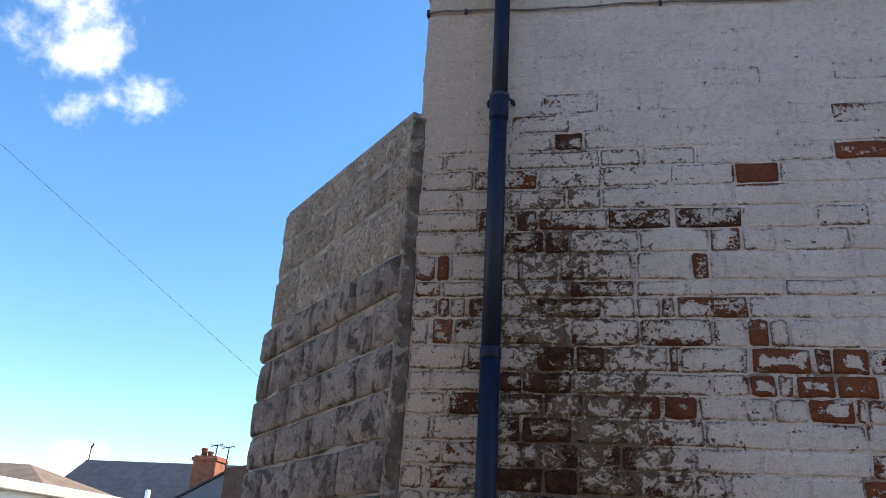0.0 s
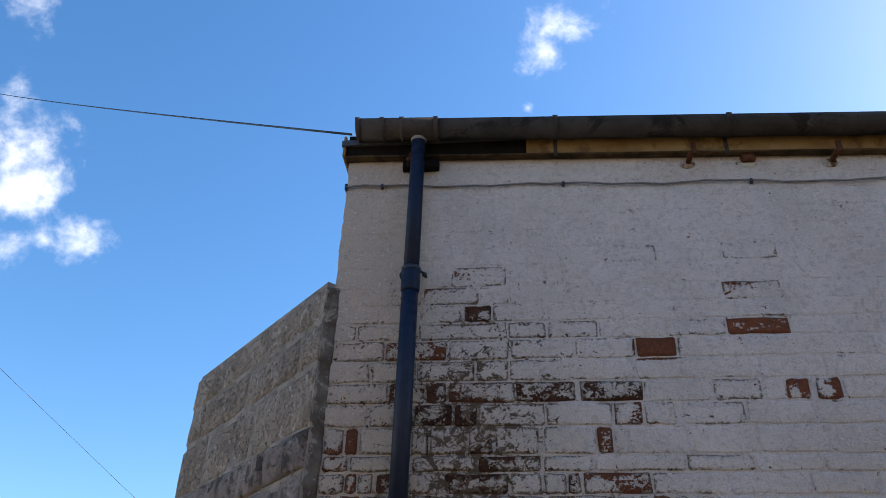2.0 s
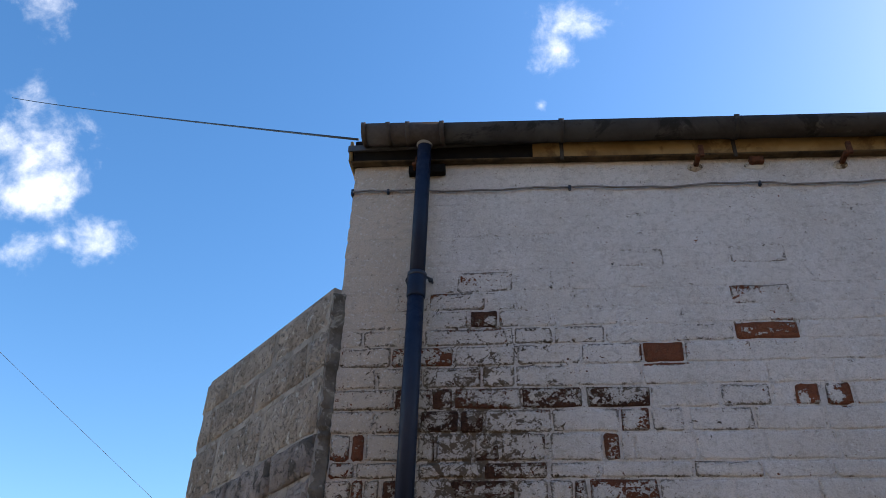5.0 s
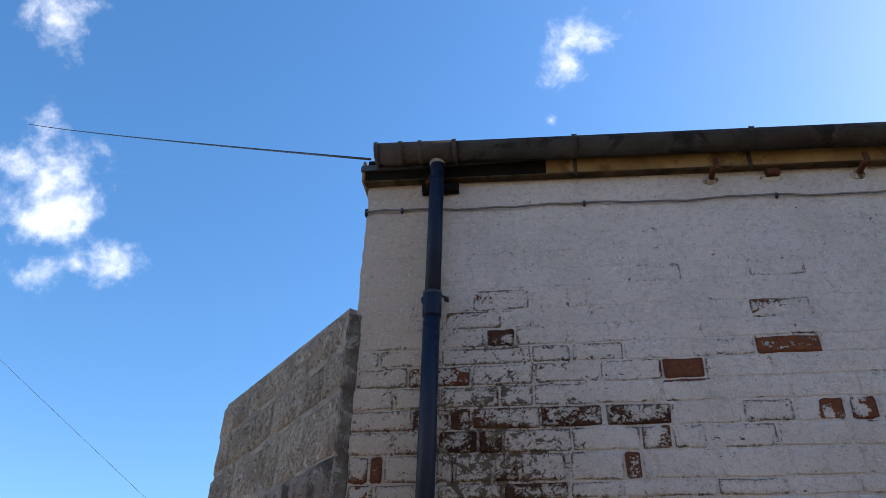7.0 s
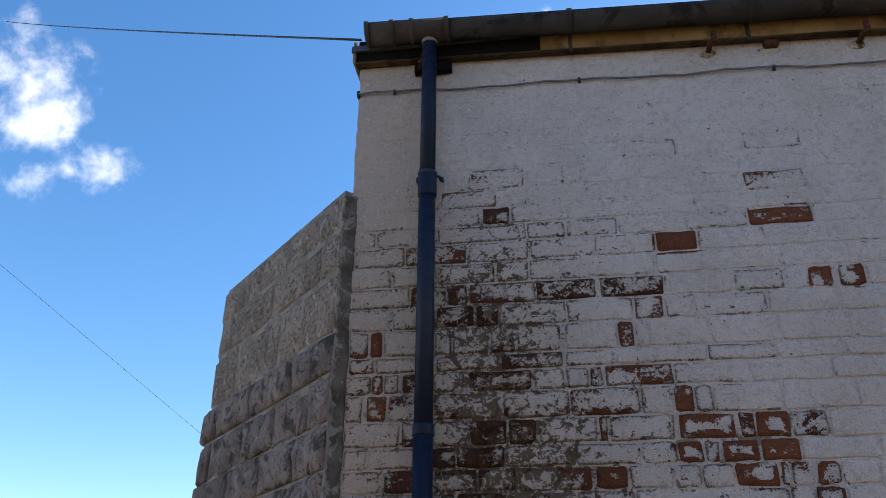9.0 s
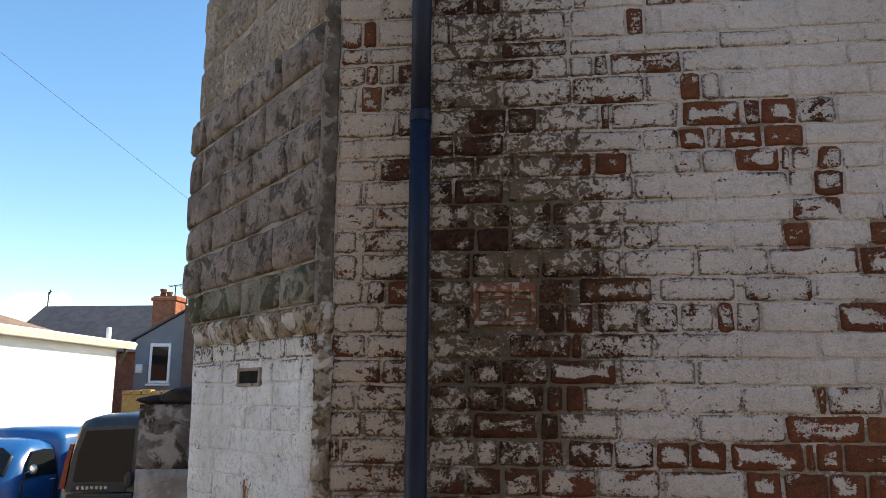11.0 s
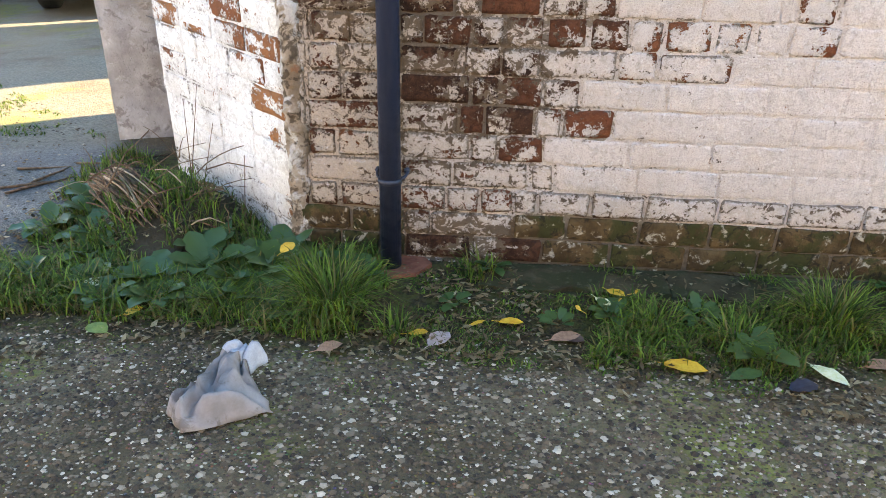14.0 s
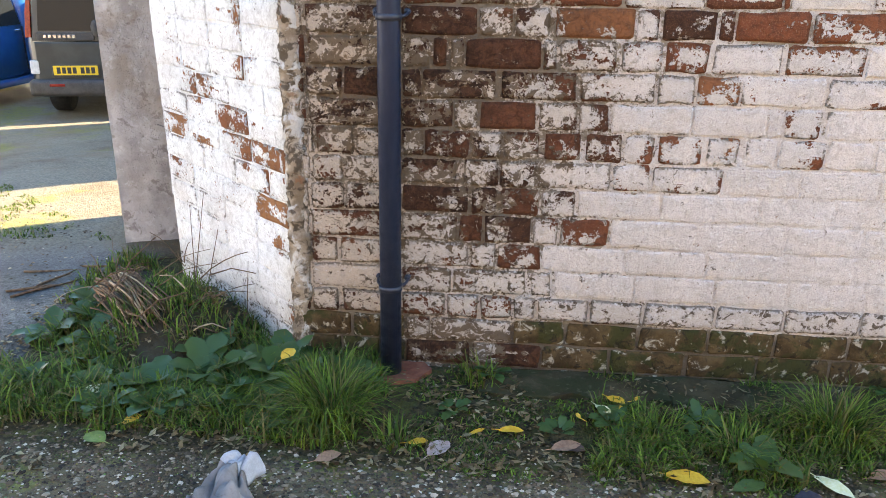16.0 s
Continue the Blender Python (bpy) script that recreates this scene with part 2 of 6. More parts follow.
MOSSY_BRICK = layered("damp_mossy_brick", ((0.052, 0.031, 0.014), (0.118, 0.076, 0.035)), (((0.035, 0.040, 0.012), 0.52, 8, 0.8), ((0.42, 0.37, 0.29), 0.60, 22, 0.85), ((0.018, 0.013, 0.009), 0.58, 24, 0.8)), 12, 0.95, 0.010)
CAP_STONE = layered("blackened_coping", ((0.035, 0.03, 0.03), (0.09, 0.075, 0.07)), (((0.13, 0.11, 0.06), 0.62, 14, 0.5),), 9, 0.95, 0.010)

CORNER_DARK = layered("dark_open_joint", ((0.09, 0.072, 0.055), (0.18, 0.15, 0.12)), (((0.34, 0.30, 0.25), 0.57, 16, 0.8),), 10, 0.95, 0.010)

PIPE_PAINT = Mat("navy_gloss_paint", 0.38)
_f = PIPE_PAINT.noise(6, 5, 0.6, (1, 1, 0.25))
PIPE_PAINT.colour(PIPE_PAINT.mix(PIPE_PAINT.step(_f, 0.4, 0.7), (0.008, 0.013, 0.030), (0.024, 0.030, 0.050)))
PIPE_PAINT.rough(PIPE_PAINT.step(PIPE_PAINT.noise(30, 4), 0.35, 0.7, 0.38, 0.60))
PIPE_PAINT.bump(PIPE_PAINT.noise(160, 3), 0.0006)
PIPE_PAINT.b.inputs["Specular IOR Level"].default_value = 0.18
PIPE_PAINT = PIPE_PAINT.m
CLIP_PAINT = plain("dark_navy_clip_paint", (0.008, 0.010, 0.020), (0.020, 0.024, 0.040), 30, 0.5)
GUTTER = layered("weathered_brown_gutter", ((0.030, 0.025, 0.023), (0.055, 0.048, 0.044)), (((0.012, 0.010, 0.009), 0.55, 7, 0.75), ((0.10, 0.088, 0.078), 0.66, 18, 0.5)), 4, 0.78, 0.0015)
GUTTER_NEW = plain("grey_brown_plastic", (0.055, 0.043, 0.038), (0.080, 0.065, 0.058), 9, 0.72, 0, 0.0006)
LEAD = plain("pale_grey_sealant", (0.26, 0.26, 0.27), (0.36, 0.36, 0.37), 20, 0.6)
FASCIA = layered("stained_ochre_fascia", ((0.20, 0.122, 0.050), (0.30, 0.20, 0.090)), (((0.10, 0.055, 0.024), 0.55, 5, 0.7),), 3, 0.75, 0.003)
FASCIA_LIP = layered("dirty_brown_lip", ((0.030, 0.020, 0.012), (0.10, 0.066, 0.034)), (((0.02, 0.015, 0.01), 0.55, 6, 0.8),), 5, 0.75, 0.003)
FASCIA_WET = layered("wet_rotten_fascia", ((0.004, 0.003, 0.003), (0.010, 0.008, 0.006)), (((0.10, 0.06, 0.03), 0.72, 6, 0.4),), 5, 0.85, 0.003)
RUST = plain("rusty_iron", (0.05, 0.022, 0.014), (0.13, 0.05, 0.025), 40, 0.85, 0.2, 0.001)
CABLE = plain("black_cable_sheath", (0.012, 0.012, 0.014), (0.03, 0.03, 0.032), 12, 0.6)
CABLE_PAINTED = plain("painted_over_cable", (0.13, 0.11, 0.10), (0.26, 0.225, 0.205), 14, 0.8)
TERRACOTTA = layered("terracotta_air_brick", ((0.13, 0.055, 0.035), (0.21, 0.085, 0.05)), (((0.42, 0.36, 0.30), 0.55, 22, 0.8), ((0.03, 0.022, 0.018), 0.60, 12, 0.7)), 12, 0.9, 0.004)
# near-black colour that stands in for the shade inside small holes
HOLE_SHADE = plain("painted_hole_shade", (0.010, 0.008, 0.007), (0.02, 0.016, 0.014), 20, 0.95)
SLATE = plain("roof_slate", (0.035, 0.037, 0.045), (0.07, 0.072, 0.08), 3, 0.7, 0, 0.004, 24)

# ground
def ground_material():
    m = Mat("worn_tarmac_and_grit", 0.9)
    pos = m.n.new("ShaderNodeSeparateXYZ")
    m.l.new(m.geo.outputs["Position"], pos.inputs[0])
    a, b, c = m.noise(1.6, 5, 0.6), m.noise(60, 4, 0.7), m.noise(190, 2, 0.6)
    cell = m.voronoi(85, "F1", "Color")
    stone = m.voronoi(85)
    tar = m.mix(m.step(a, 0.35, 0.65), (0.085, 0.056, 0.028), (0.160, 0.112, 0.060))
    tar = m.mix(m.math("MULTIPLY", m.step(stone, 0.42, 0.20), m.step(m.noise(30, 3), 0.44, 0.62, 0.1, 0.75)), tar, m.mix(0.75, (0.50, 0.35, 0.19), cell, "MULTIPLY"))
    tar = m.mix(m.step(b, 0.45, 0.7, 0.0, 0.55), tar, (0.030, 0.024, 0.018))
    # greyer gravel further into the yard, coloured paler to brighten its sunlit band
    yard = m.math("MULTIPLY", m.step(m.math("ADD", pos.outputs["Y"], m.math("MULTIPLY", a, 0.8)), 1.0, 2.0), m.step(pos.outputs["X"], -0.9, -1.5))
    gravel = m.mix(m.step(b, 0.38, 0.64), (0.098, 0.087, 0.064), (0.215, 0.192, 0.140))
    tar = m.mix(m.math("MULTIPLY", yard, m.step(m.noise(0.9, 4), 0.30, 0.50, 0.35, 1.0)), tar, gravel)
    # moss and thin grass creeping over the yard
    mossy = m.math("MULTIPLY", m.step(m.noise(1.1, 5, 0.65), 0.51, 0.63), m.step(m.math("ADD", b, m.math("MULTIPLY", m.noise(9, 4), 0.6)), 0.62, 0.86))
    tar = m.mix(m.math("MULTIPLY", mossy, 0.85), tar, m.mix(m.noise(26, 3), (0.085, 0.095, 0.020), (0.24, 0.22, 0.05)))
    # bare earth under the verge beside the wall
    verge = m.math("ADD", pos.outputs["Y"], m.math("MULTIPLY", m.math("SUBTRACT", m.noise(5, 4), 0.5), 0.30))
    inside = m.math("MULTIPLY", m.step(verge, -0.68, -0.54), m.step(pos.outputs["X"], -1.10, -0.92))
    inside = m.math("MULTIPLY", inside, m.step(pos.outputs["Y"], 1.1, 0.9))
    soil = m.mix(m.step(b, 0.4, 0.65), (0.030, 0.020, 0.008), (0.085, 0.058, 0.023))
    soil = m.mix(m.step(m.noise(14, 4), 0.48, 0.6, 0.0, 0.7), soil, (0.070, 0.066, 0.014))
    # damp smooth asphalt beside the verge
    wet = m.math("MULTIPLY", m.step(m.math("ADD", pos.outputs["X"], m.math("MULTIPLY", m.noise(4, 4), 0.3)), -0.72, -0.86), m.step(pos.outputs["Y"], 1.25, 0.85))
    wet = m.math("MULTIPLY", wet, m.step(pos.outputs["Y"], -0.75, -0.35))
    damp = m.mix(m.step(b, 0.40, 0.66), (0.026, 0.026, 0.027), (0.080, 0.077, 0.073))
    m.colour(m.mix(m.math("MULTIPLY", wet, 0.9), m.mix(inside, tar, soil), damp))
    m.rough(m.math("SUBTRACT", m.step(a, 0.4, 0.7, 0.95, 0.75), m.math("MULTIPLY", wet, 0.35)))
    m.bump(m.math("ADD", m.math("MULTIPLY", m.step(stone, 0.5, 0.0), 1.1), m.math("ADD", b, m.math("MULTIPLY", c, 0.5))), 0.006)
    return m.m


GROUND = ground_material()
GROUND.node_tree.nodes["Principled BSDF"].inputs["Specular IOR Level"].default_value = 0.2


def leafy(name, tones, rough=0.6, spec=0.12):
    """Foliage: a colour per piece, with some light let through."""
    m = Mat(name, rough)
    r = m.n.new("ShaderNodeValToRGB")
    m.l.new(m.geo.outputs["Random Per Island"], r.inputs["Fac"])
    e = r.color_ramp.elements
    e[0].color, e[1].color = (*tones[0], 1), (*tones[-1], 1)
    for i, t in enumerate(tones[1:-1]):
        x = e.new((i + 1) / (len(tones) - 1))
        x.color = (*t, 1)
    m.colour(m.mix(m.math("MULTIPLY", m.noise(70, 3), 0.5), r.outputs["Color"], (0.05, 0.05, 0.02)))
    m.b.inputs["Specular IOR Level"].default_value = spec
    m.b.inputs["Subsurface Weight"].default_value = 0.0
    tr = m.n.new("ShaderNodeBsdfTranslucent")
    m.l.new(r.outputs["Color"], tr.inputs["Color"])
    mx = m.n.new("ShaderNodeMixShader")
    mx.inputs[0].default_value = 0.25
    m.l.new(m.b.outputs[0], mx.inputs[1]), m.l.new(tr.outputs[0], mx.inputs[2])
    m.l.new(mx.outputs[0], m.n["Material Output"].inputs["Surface"])
    return m.m


GRASS = leafy("grass_blades", ((0.030, 0.066, 0.008), (0.075, 0.135, 0.014), (0.20, 0.30, 0.040), (0.05, 0.10, 0.013), (0.22, 0.17, 0.060), (0.020, 0.040, 0.007), (0.09, 0.16, 0.018)))
GRASS_DRY = leafy("dead_grass", ((0.11, 0.070, 0.034), (0.20, 0.14, 0.068), (0.065, 0.040, 0.022), (0.075, 0.075, 0.024)))
DOCK = leafy("broad_weed_leaf", ((0.022, 0.062, 0.014), (0.055, 0.125, 0.022), (0.036, 0.085, 0.026), (0.13, 0.22, 0.024)), 0.42, 0.35)
LEAF_YELLOW = plain("yellow_fallen_leaf", (0.52, 0.25, 0.012), (0.66, 0.37, 0.03), 30, 0.55, 0, 0.001, 120)
LEAF_PALE = plain("pale_cream_fallen_leaf", (0.55, 0.50, 0.24), (0.66, 0.62, 0.40), 30, 0.6, 0, 0.001, 120)
LEAF_BROWN = plain("brown_fallen_leaf", (0.22, 0.10, 0.055), (0.34, 0.18, 0.10), 30, 0.7, 0, 0.001, 120)
LEAF_PINK = plain("faded_pinkish_leaf", (0.30, 0.20, 0.16), (0.42, 0.30, 0.25), 30, 0.7, 0, 0.001, 120)
LEAF_DEEP = plain("deep_green_leaf", (0.030, 0.060, 0.014), (0.055, 0.095, 0.022), 30, 0.5, 0, 0.001, 120)
LEAF_DARK = plain("purplish_brown_leaf", (0.050, 0.024, 0.018), (0.095, 0.05, 0.036), 30, 0.6, 0, 0.001, 120)
LEAF_GREEN = plain("lime_green_leaf", (0.11, 0.15, 0.025), (0.19, 0.22, 0.04), 30, 0.55, 0, 0.001, 120)
TWIG = plain("dead_twig", (0.075, 0.043, 0.026), (0.185, 0.115, 0.068), 40, 0.85, 0, 0.001)
TWIG_PALE = plain("bleached_stalk", (0.27, 0.19, 0.115), (0.38, 0.28, 0.18), 40, 0.85, 0, 0.001)
RAG = layered("dirty_white_cloth", ((0.19, 0.160, 0.142), (0.29, 0.250, 0.226)), (((0.11, 0.085, 0.070), 0.56, 11, 0.6),), 7, 0.95, 0.0015)
RAG_CLEAN = plain("white_cloth_edge", (0.34, 0.33, 0.335), (0.46, 0.45, 0.46), 12, 0.95, 0, 0.001, 200)
CONCRETE = layered("damp_concrete_slab", ((0.034, 0.024, 0.011), (0.075, 0.053, 0.026)), (((0.030, 0.034, 0.012), 0.52, 7, 0.7), ((0.10, 0.085, 0.05), 0.60, 30, 0.5)), 8, 0.9, 0.004)
RED_TILE = plain("red_clay_tile", (0.16, 0.05, 0.03), (0.26, 0.09, 0.05), 20, 0.9, 0, 0.003)


def pebble_material():
    m = Mat("loose_grit", 0.85)
    r = m.n.new("ShaderNodeValToRGB")
    m.l.new(m.geo.outputs["Random Per Island"], r.inputs["Fac"])
    e = r.color_ramp.elements
    e[0].color, e[1].color = (0.030, 0.020, 0.013, 1), (0.60, 0.49, 0.36, 1)
    x = e.new(0.55)
    x.color = (0.125, 0.079, 0.043, 1)
    x = e.new(0.85)
    x.color = (0.25, 0.185, 0.120, 1)
    m.colour(m.mix(m.math("MULTIPLY", m.noise(120, 3), 0.4), r.outputs["Color"], (0.06, 0.05, 0.045)))
    return m.m


PEBBLE = pebble_material()

# ---------------------------------------------------------------- mesh helpers


def finish(bm, name, mats, smooth=False):
    me = bpy.data.meshes.new(name)
    bm.normal_update()
    bm.to_mesh(me)
    bm.free()
    for m in (mats if isinstance(mats, (list, tuple)) else (mats,)):
        me.materials.append(m)
    if smooth:
        me.shade_smooth()
    return me


def part(name, bm, material, parent=None, label="", smooth=False):
    ob = new(name, finish(bm, name, material, smooth))
    if parent is not None:
        ob.parent = parent
    if label:
        ob["label"] = label
    return ob


def thing(name, label, category, group="", at=None):
    ob = new(name)
    if at is not None:
        ob.matrix_world = at
    return tagged(ob, label, category, group)


def box(bm, lo, hi, bevel=0.0, seg=1, m=None):
    """An axis-aligned box with rounded edges."""
    c = [(a + b) / 2 for a, b in zip(lo, hi)]
    s = [abs(b - a) for a, b in zip(lo, hi)]
    vs = bmesh.ops.create_cube(bm, size=1.0, matrix=Matrix.Translation(c) @ Matrix.Diagonal((*s, 1)))["verts"]
    if bevel:
        es = {e for v in vs for e in v.link_edges}
        r = bmesh.ops.bevel(bm, geom=list(es), offset=bevel, segments=seg, profile=0.6, affect="EDGES")
        vs = list({v for f in r["faces"] for v in f.verts} | {v for v in vs if v.is_valid})
    if m is not None:
        bmesh.ops.transform(bm, matrix=m, verts=vs)
    return vs


def tube(bm, pts, radius, sides=8, taper=None, caps=True):
    """A round tube along points; radius may be one number or one a point."""
    pts = [Vector(p) for p in pts]
    rings = []
    for i, p in enumerate(pts):
        a = pts[max(i - 1, 0)]
        b = pts[min(i + 1, len(pts) - 1)]
        q = (b - a).normalized().to_track_quat("Z", "Y")
        r = radius[i] if isinstance(radius, (list, tuple)) else radius
        rings.append([bm.verts.new(p + q @ Vector((r * math.cos(2 * math.pi * k / sides), r * math.sin(2 * math.pi * k / sides), 0))) for k in range(sides)])
    for r0, r1 in zip(rings, rings[1:]):
        for k in range(sides):
            bm.faces.new((r0[k], r0[(k + 1) % sides], r1[(k + 1) % sides], r1[k]))
    if caps:
        bm.faces.new(rings[0][::-1]), bm.faces.new(rings[-1])
    return rings


def shell(bm, loops, close=True, caps=True):
    """Skin over a row of loops of points."""
    rs = [[bm.verts.new(p) for p in lp] for lp in loops]
    n = len(rs[0])
    for a, b in zip(rs, rs[1:]):
        for k in range(n if close else n - 1):
            bm.faces.new((a[k], a[(k + 1) % n], b[(k + 1) % n], b[k]))
    if caps and close:
        bm.faces.new(rs[0][::-1]), bm.faces.new(rs[-1])
    return rs


def nz(x, y=0.0, z=0.0, s=1.0):
    return noise.noise(Vector((x * s, y * s, z * s)))

# ---------------------------------------------------------------- the painted brick wall
COURSE, STRETCH, JOINT = 0.0835, 0.225, 0.009
EDGE_X, FAR_X, WALL_TOP, REAR_Y = 0.010, 3.6, 4.058, 2.57
FALL, GUTTER_FALL = 0.035, 0.041   # the eaves drop to one side, the gutter a little more
BACK_Y = 0.006
# the hand-laid courses wander: how far each strays from an even gauge, from course -4 down
STRAY = (.000, .000, -.012, -.010, -.004, .006, .005, .002, .001, -.003, -.022, .001, .008, -.006, -.012, -.002, .004, .003, .008, .012, .008, .011, .002, .007, .011, .012, .014, .016, .015, .010, .005, -.003, -.010, -.016, -.023, -.028, -.035, -.044, -.049, -.055)


def course_top(k):
    if k > 35:
        return 0.257 - (k - 35) * 0.087
    return 0.896 + (28 - k) * COURSE + (STRAY[k + 4] if k >= -4 else 0.0)


def course_at(z):
    """The course that a height falls in."""
    k = 28 - int((z - 0.896) / COURSE)
    while course_top(k) < z:
        k -= 1
    while course_top(k + 1) >= z:
        k += 1
    return k


# how a brick wears its coat: how bare, how sooty, and how the loss is spread
PAINTED, SMOOTH, OUTLINED = (None, 0, ""), (None, 0, "smooth"), (None, 0, "outlined")
PATCHY, CHIPPED, MIXED = (.27, 0, ""), (.20, 0, "outlined"), (.36, .30, "")
WORN, BARE, ORANGE = (.62, 0, ""), (.93, 0, ""), (.96, -1, "")
SOOTY, BLACK, RIMMED = (.54, 1, ""), (.78, 1, ""), (.95, 0, "rim")
forced = {}


def lay(k, *bricks):
    """The bricks of one course, each from joint to joint, with its state."""
    for a, b, state in bricks:
        forced.setdefault(k, []).append((a, b, state))


lay(-4, (1.083, 1.291, OUTLINED), (1.548, 1.753, OUTLINED))
lay(-3, (0.483, 0.701, CHIPPED), (0.845, 0.921, OUTLINED))
lay(-2, (0.372, 0.588, CHIPPED), (1.525, 1.738, CHIPPED))
lay(-1, (0.383, 0.522, PAINTED), (0.533, 0.638, BLACK))
lay(0, (0.705, 0.843, OUTLINED), (0.853, 1.037, OUTLINED), (1.288, 1.505, OUTLINED), (1.515, 1.736, BARE))
lay(1, (0.040, 0.232, OUTLINED), (1.176, 1.317, BARE))
lay(2, (0.365, 0.576, CHIPPED), (0.586, 0.700, OUTLINED))
lay(3, (0.264, 0.392, MIXED), (0.396, 0.472, SOOTY), (0.728, 0.939, SOOTY), (0.955, 1.176, SOOTY), (1.185, 1.408, PAINTED), (1.423, 1.588, OUTLINED), (1.598, 1.663, PAINTED), (1.673, 1.747, WORN), (1.775, 1.859, WORN))
lay(4, (0.361, 0.494, SOOTY), (0.504, 0.585, SOOTY), (1.069, 1.165, CHIPPED), (1.175, 1.280, OUTLINED), (1.309, 1.516, OUTLINED))
lay(5, (0.040, 0.107, PATCHY), (0.117, 0.156, WORN), (0.166, 0.324, PAINTED), (0.353, 0.411, MIXED), (0.421, 0.546, PAINTED), (0.555, 0.637, SOOTY), (0.650, 0.800, PAINTED), (0.819, 0.994, PAINTED), (1.003, 1.057, WORN), (1.066, 1.103, PAINTED), (1.112, 1.308, PAINTED))
lay(6, (0.040, 0.129, PATCHY), (0.139, 0.325, PAINTED), (0.363, 0.583, PAINTED), (0.593, 0.804, OUTLINED), (0.817, 0.981, PAINTED), (0.991, 1.285, PAINTED), (1.294, 1.511, CHIPPED))
lay(7, (0.032, 0.121, OUTLINED), (0.126, 0.166, WORN), (0.170, 0.224, OUTLINED), (0.238, 0.326, SOOTY), (0.349, 0.460, PAINTED), (0.475, 0.691, OUTLINED), (0.704, 0.806, PAINTED), (0.815, 0.885, PAINTED), (0.889, 0.934, MIXED), (0.943, 1.168, WORN), (1.176, 1.413, PAINTED), (1.421, 1.677, PAINTED))
lay(8, (0.040, 0.097, OUTLINED), (0.113, 0.181, WORN), (0.191, 0.328, MIXED), (0.349, 0.573, CHIPPED), (0.592, 0.813, PAINTED), (0.823, 1.048, CHIPPED), (1.057, 1.155, PAINTED), (1.164, 1.225, WORN), (1.234, 1.286, OUTLINED), (1.295, 1.502, PAINTED))
lay(9, (0.040, 0.232, PAINTED), (0.242, 0.329, MIXED), (0.351, 0.470, PATCHY), (0.479, 0.600, BLACK), (0.609, 0.698, BLACK), (0.711, 0.901, PAINTED), (0.910, 0.937, WORN), (0.946, 1.150, CHIPPED), (1.168, 1.341, RIMMED), (1.358, 1.401, WORN), (1.409, 1.511, RIMMED), (1.516, 1.629, MIXED))
lay(10, (0.040, 0.118, PAINTED), (0.128, 0.330, PAINTED), (0.351, 0.423, BLACK), (0.429, 0.590, BLACK), (0.600, 0.809, PAINTED), (0.827, 1.032, PAINTED), (1.041, 1.146, PAINTED), (1.155, 1.230, RIMMED), (1.237, 1.280, WORN), (1.293, 1.404, RIMMED), (1.410, 1.526, BARE), (1.539, 1.768, PAINTED))
lay(11, (0.040, 0.168, PATCHY), (0.188, 0.332, BLACK), (0.358, 0.498, MIXED), (0.507, 0.626, MIXED), (0.636, 0.753, PATCHY), (0.762, 0.870, PAINTED), (0.888, 0.985, BARE), (0.994, 1.125, PAINTED), (1.134, 1.212, PAINTED), (1.220, 1.314, CHIPPED), (1.323, 1.450, RIMMED), (1.455, 1.483, WORN), (1.492, 1.550, PAINTED), (1.567, 1.633, WORN), (1.641, 1.747, PAINTED))
lay(12, (0.040, 0.123, PAINTED), (0.132, 0.333, PAINTED), (0.353, 0.424, MIXED), (0.433, 0.589, BLACK), (0.607, 0.806, CHIPPED), (0.823, 1.000, PATCHY), (1.009, 1.242, PAINTED), (1.250, 1.469, PAINTED), (1.478, 1.544, PAINTED), (1.552, 1.634, WORN))
lay(13, (0.040, 0.163, PATCHY), (0.172, 0.334, PATCHY), (0.354, 0.479, MIXED), (0.488, 0.607, MIXED), (0.616, 0.679, PATCHY), (0.688, 0.741, MIXED), (0.750, 0.962, PAINTED), (0.971, 1.161, PAINTED), (1.169, 1.472, PAINTED), (1.480, 1.620, CHIPPED))
lay(14, (0.040, 0.109, OUTLINED), (0.137, 0.336, CHIPPED), (0.355, 0.498, BLACK), (0.507, 0.606, BLACK), (0.615, 0.784, MIXED), (0.802, 0.959, MIXED), (0.968, 1.054, OUTLINED), (1.071, 1.291, PAINTED), (1.300, 1.441, PAINTED), (1.449, 1.523, BARE), (1.531, 1.693, PAINTED), (1.701, 1.789, BARE))
lay(15, (0.040, 0.111, PAINTED), (0.130, 0.337, CHIPPED), (0.356, 0.479, MIXED), (0.489, 0.596, CHIPPED), (0.605, 0.703, CHIPPED), (0.712, 0.887, MIXED), (0.896, 0.956, PATCHY), (0.965, 1.178, PAINTED), (1.186, 1.394, PAINTED), (1.403, 1.655, PAINTED), (1.663, 1.782, WORN))
lay(16, (0.040, 0.132, PAINTED), (0.151, 0.206, MIXED), (0.216, 0.339, WORN), (0.357, 0.480, MIXED), (0.702, 0.807, PAINTED), (0.824, 1.047, OUTLINED), (1.073, 1.290, OUTLINED), (1.323, 1.519, CHIPPED), (1.527, 1.724, PAINTED))
lay(17, (0.040, 0.190, PAINTED), (0.199, 0.340, PAINTED), (0.358, 0.426, PAINTED), (0.433, 0.483, SOOTY), (0.697, 0.775, BLACK), (0.784, 0.865, WORN), (0.882, 1.001, CHIPPED), (1.018, 1.119, MIXED), (1.127, 1.222, CHIPPED), (1.235, 1.285, WORN), (1.293, 1.359, CHIPPED), (1.367, 1.584, PAINTED), (1.592, 1.766, RIMMED))
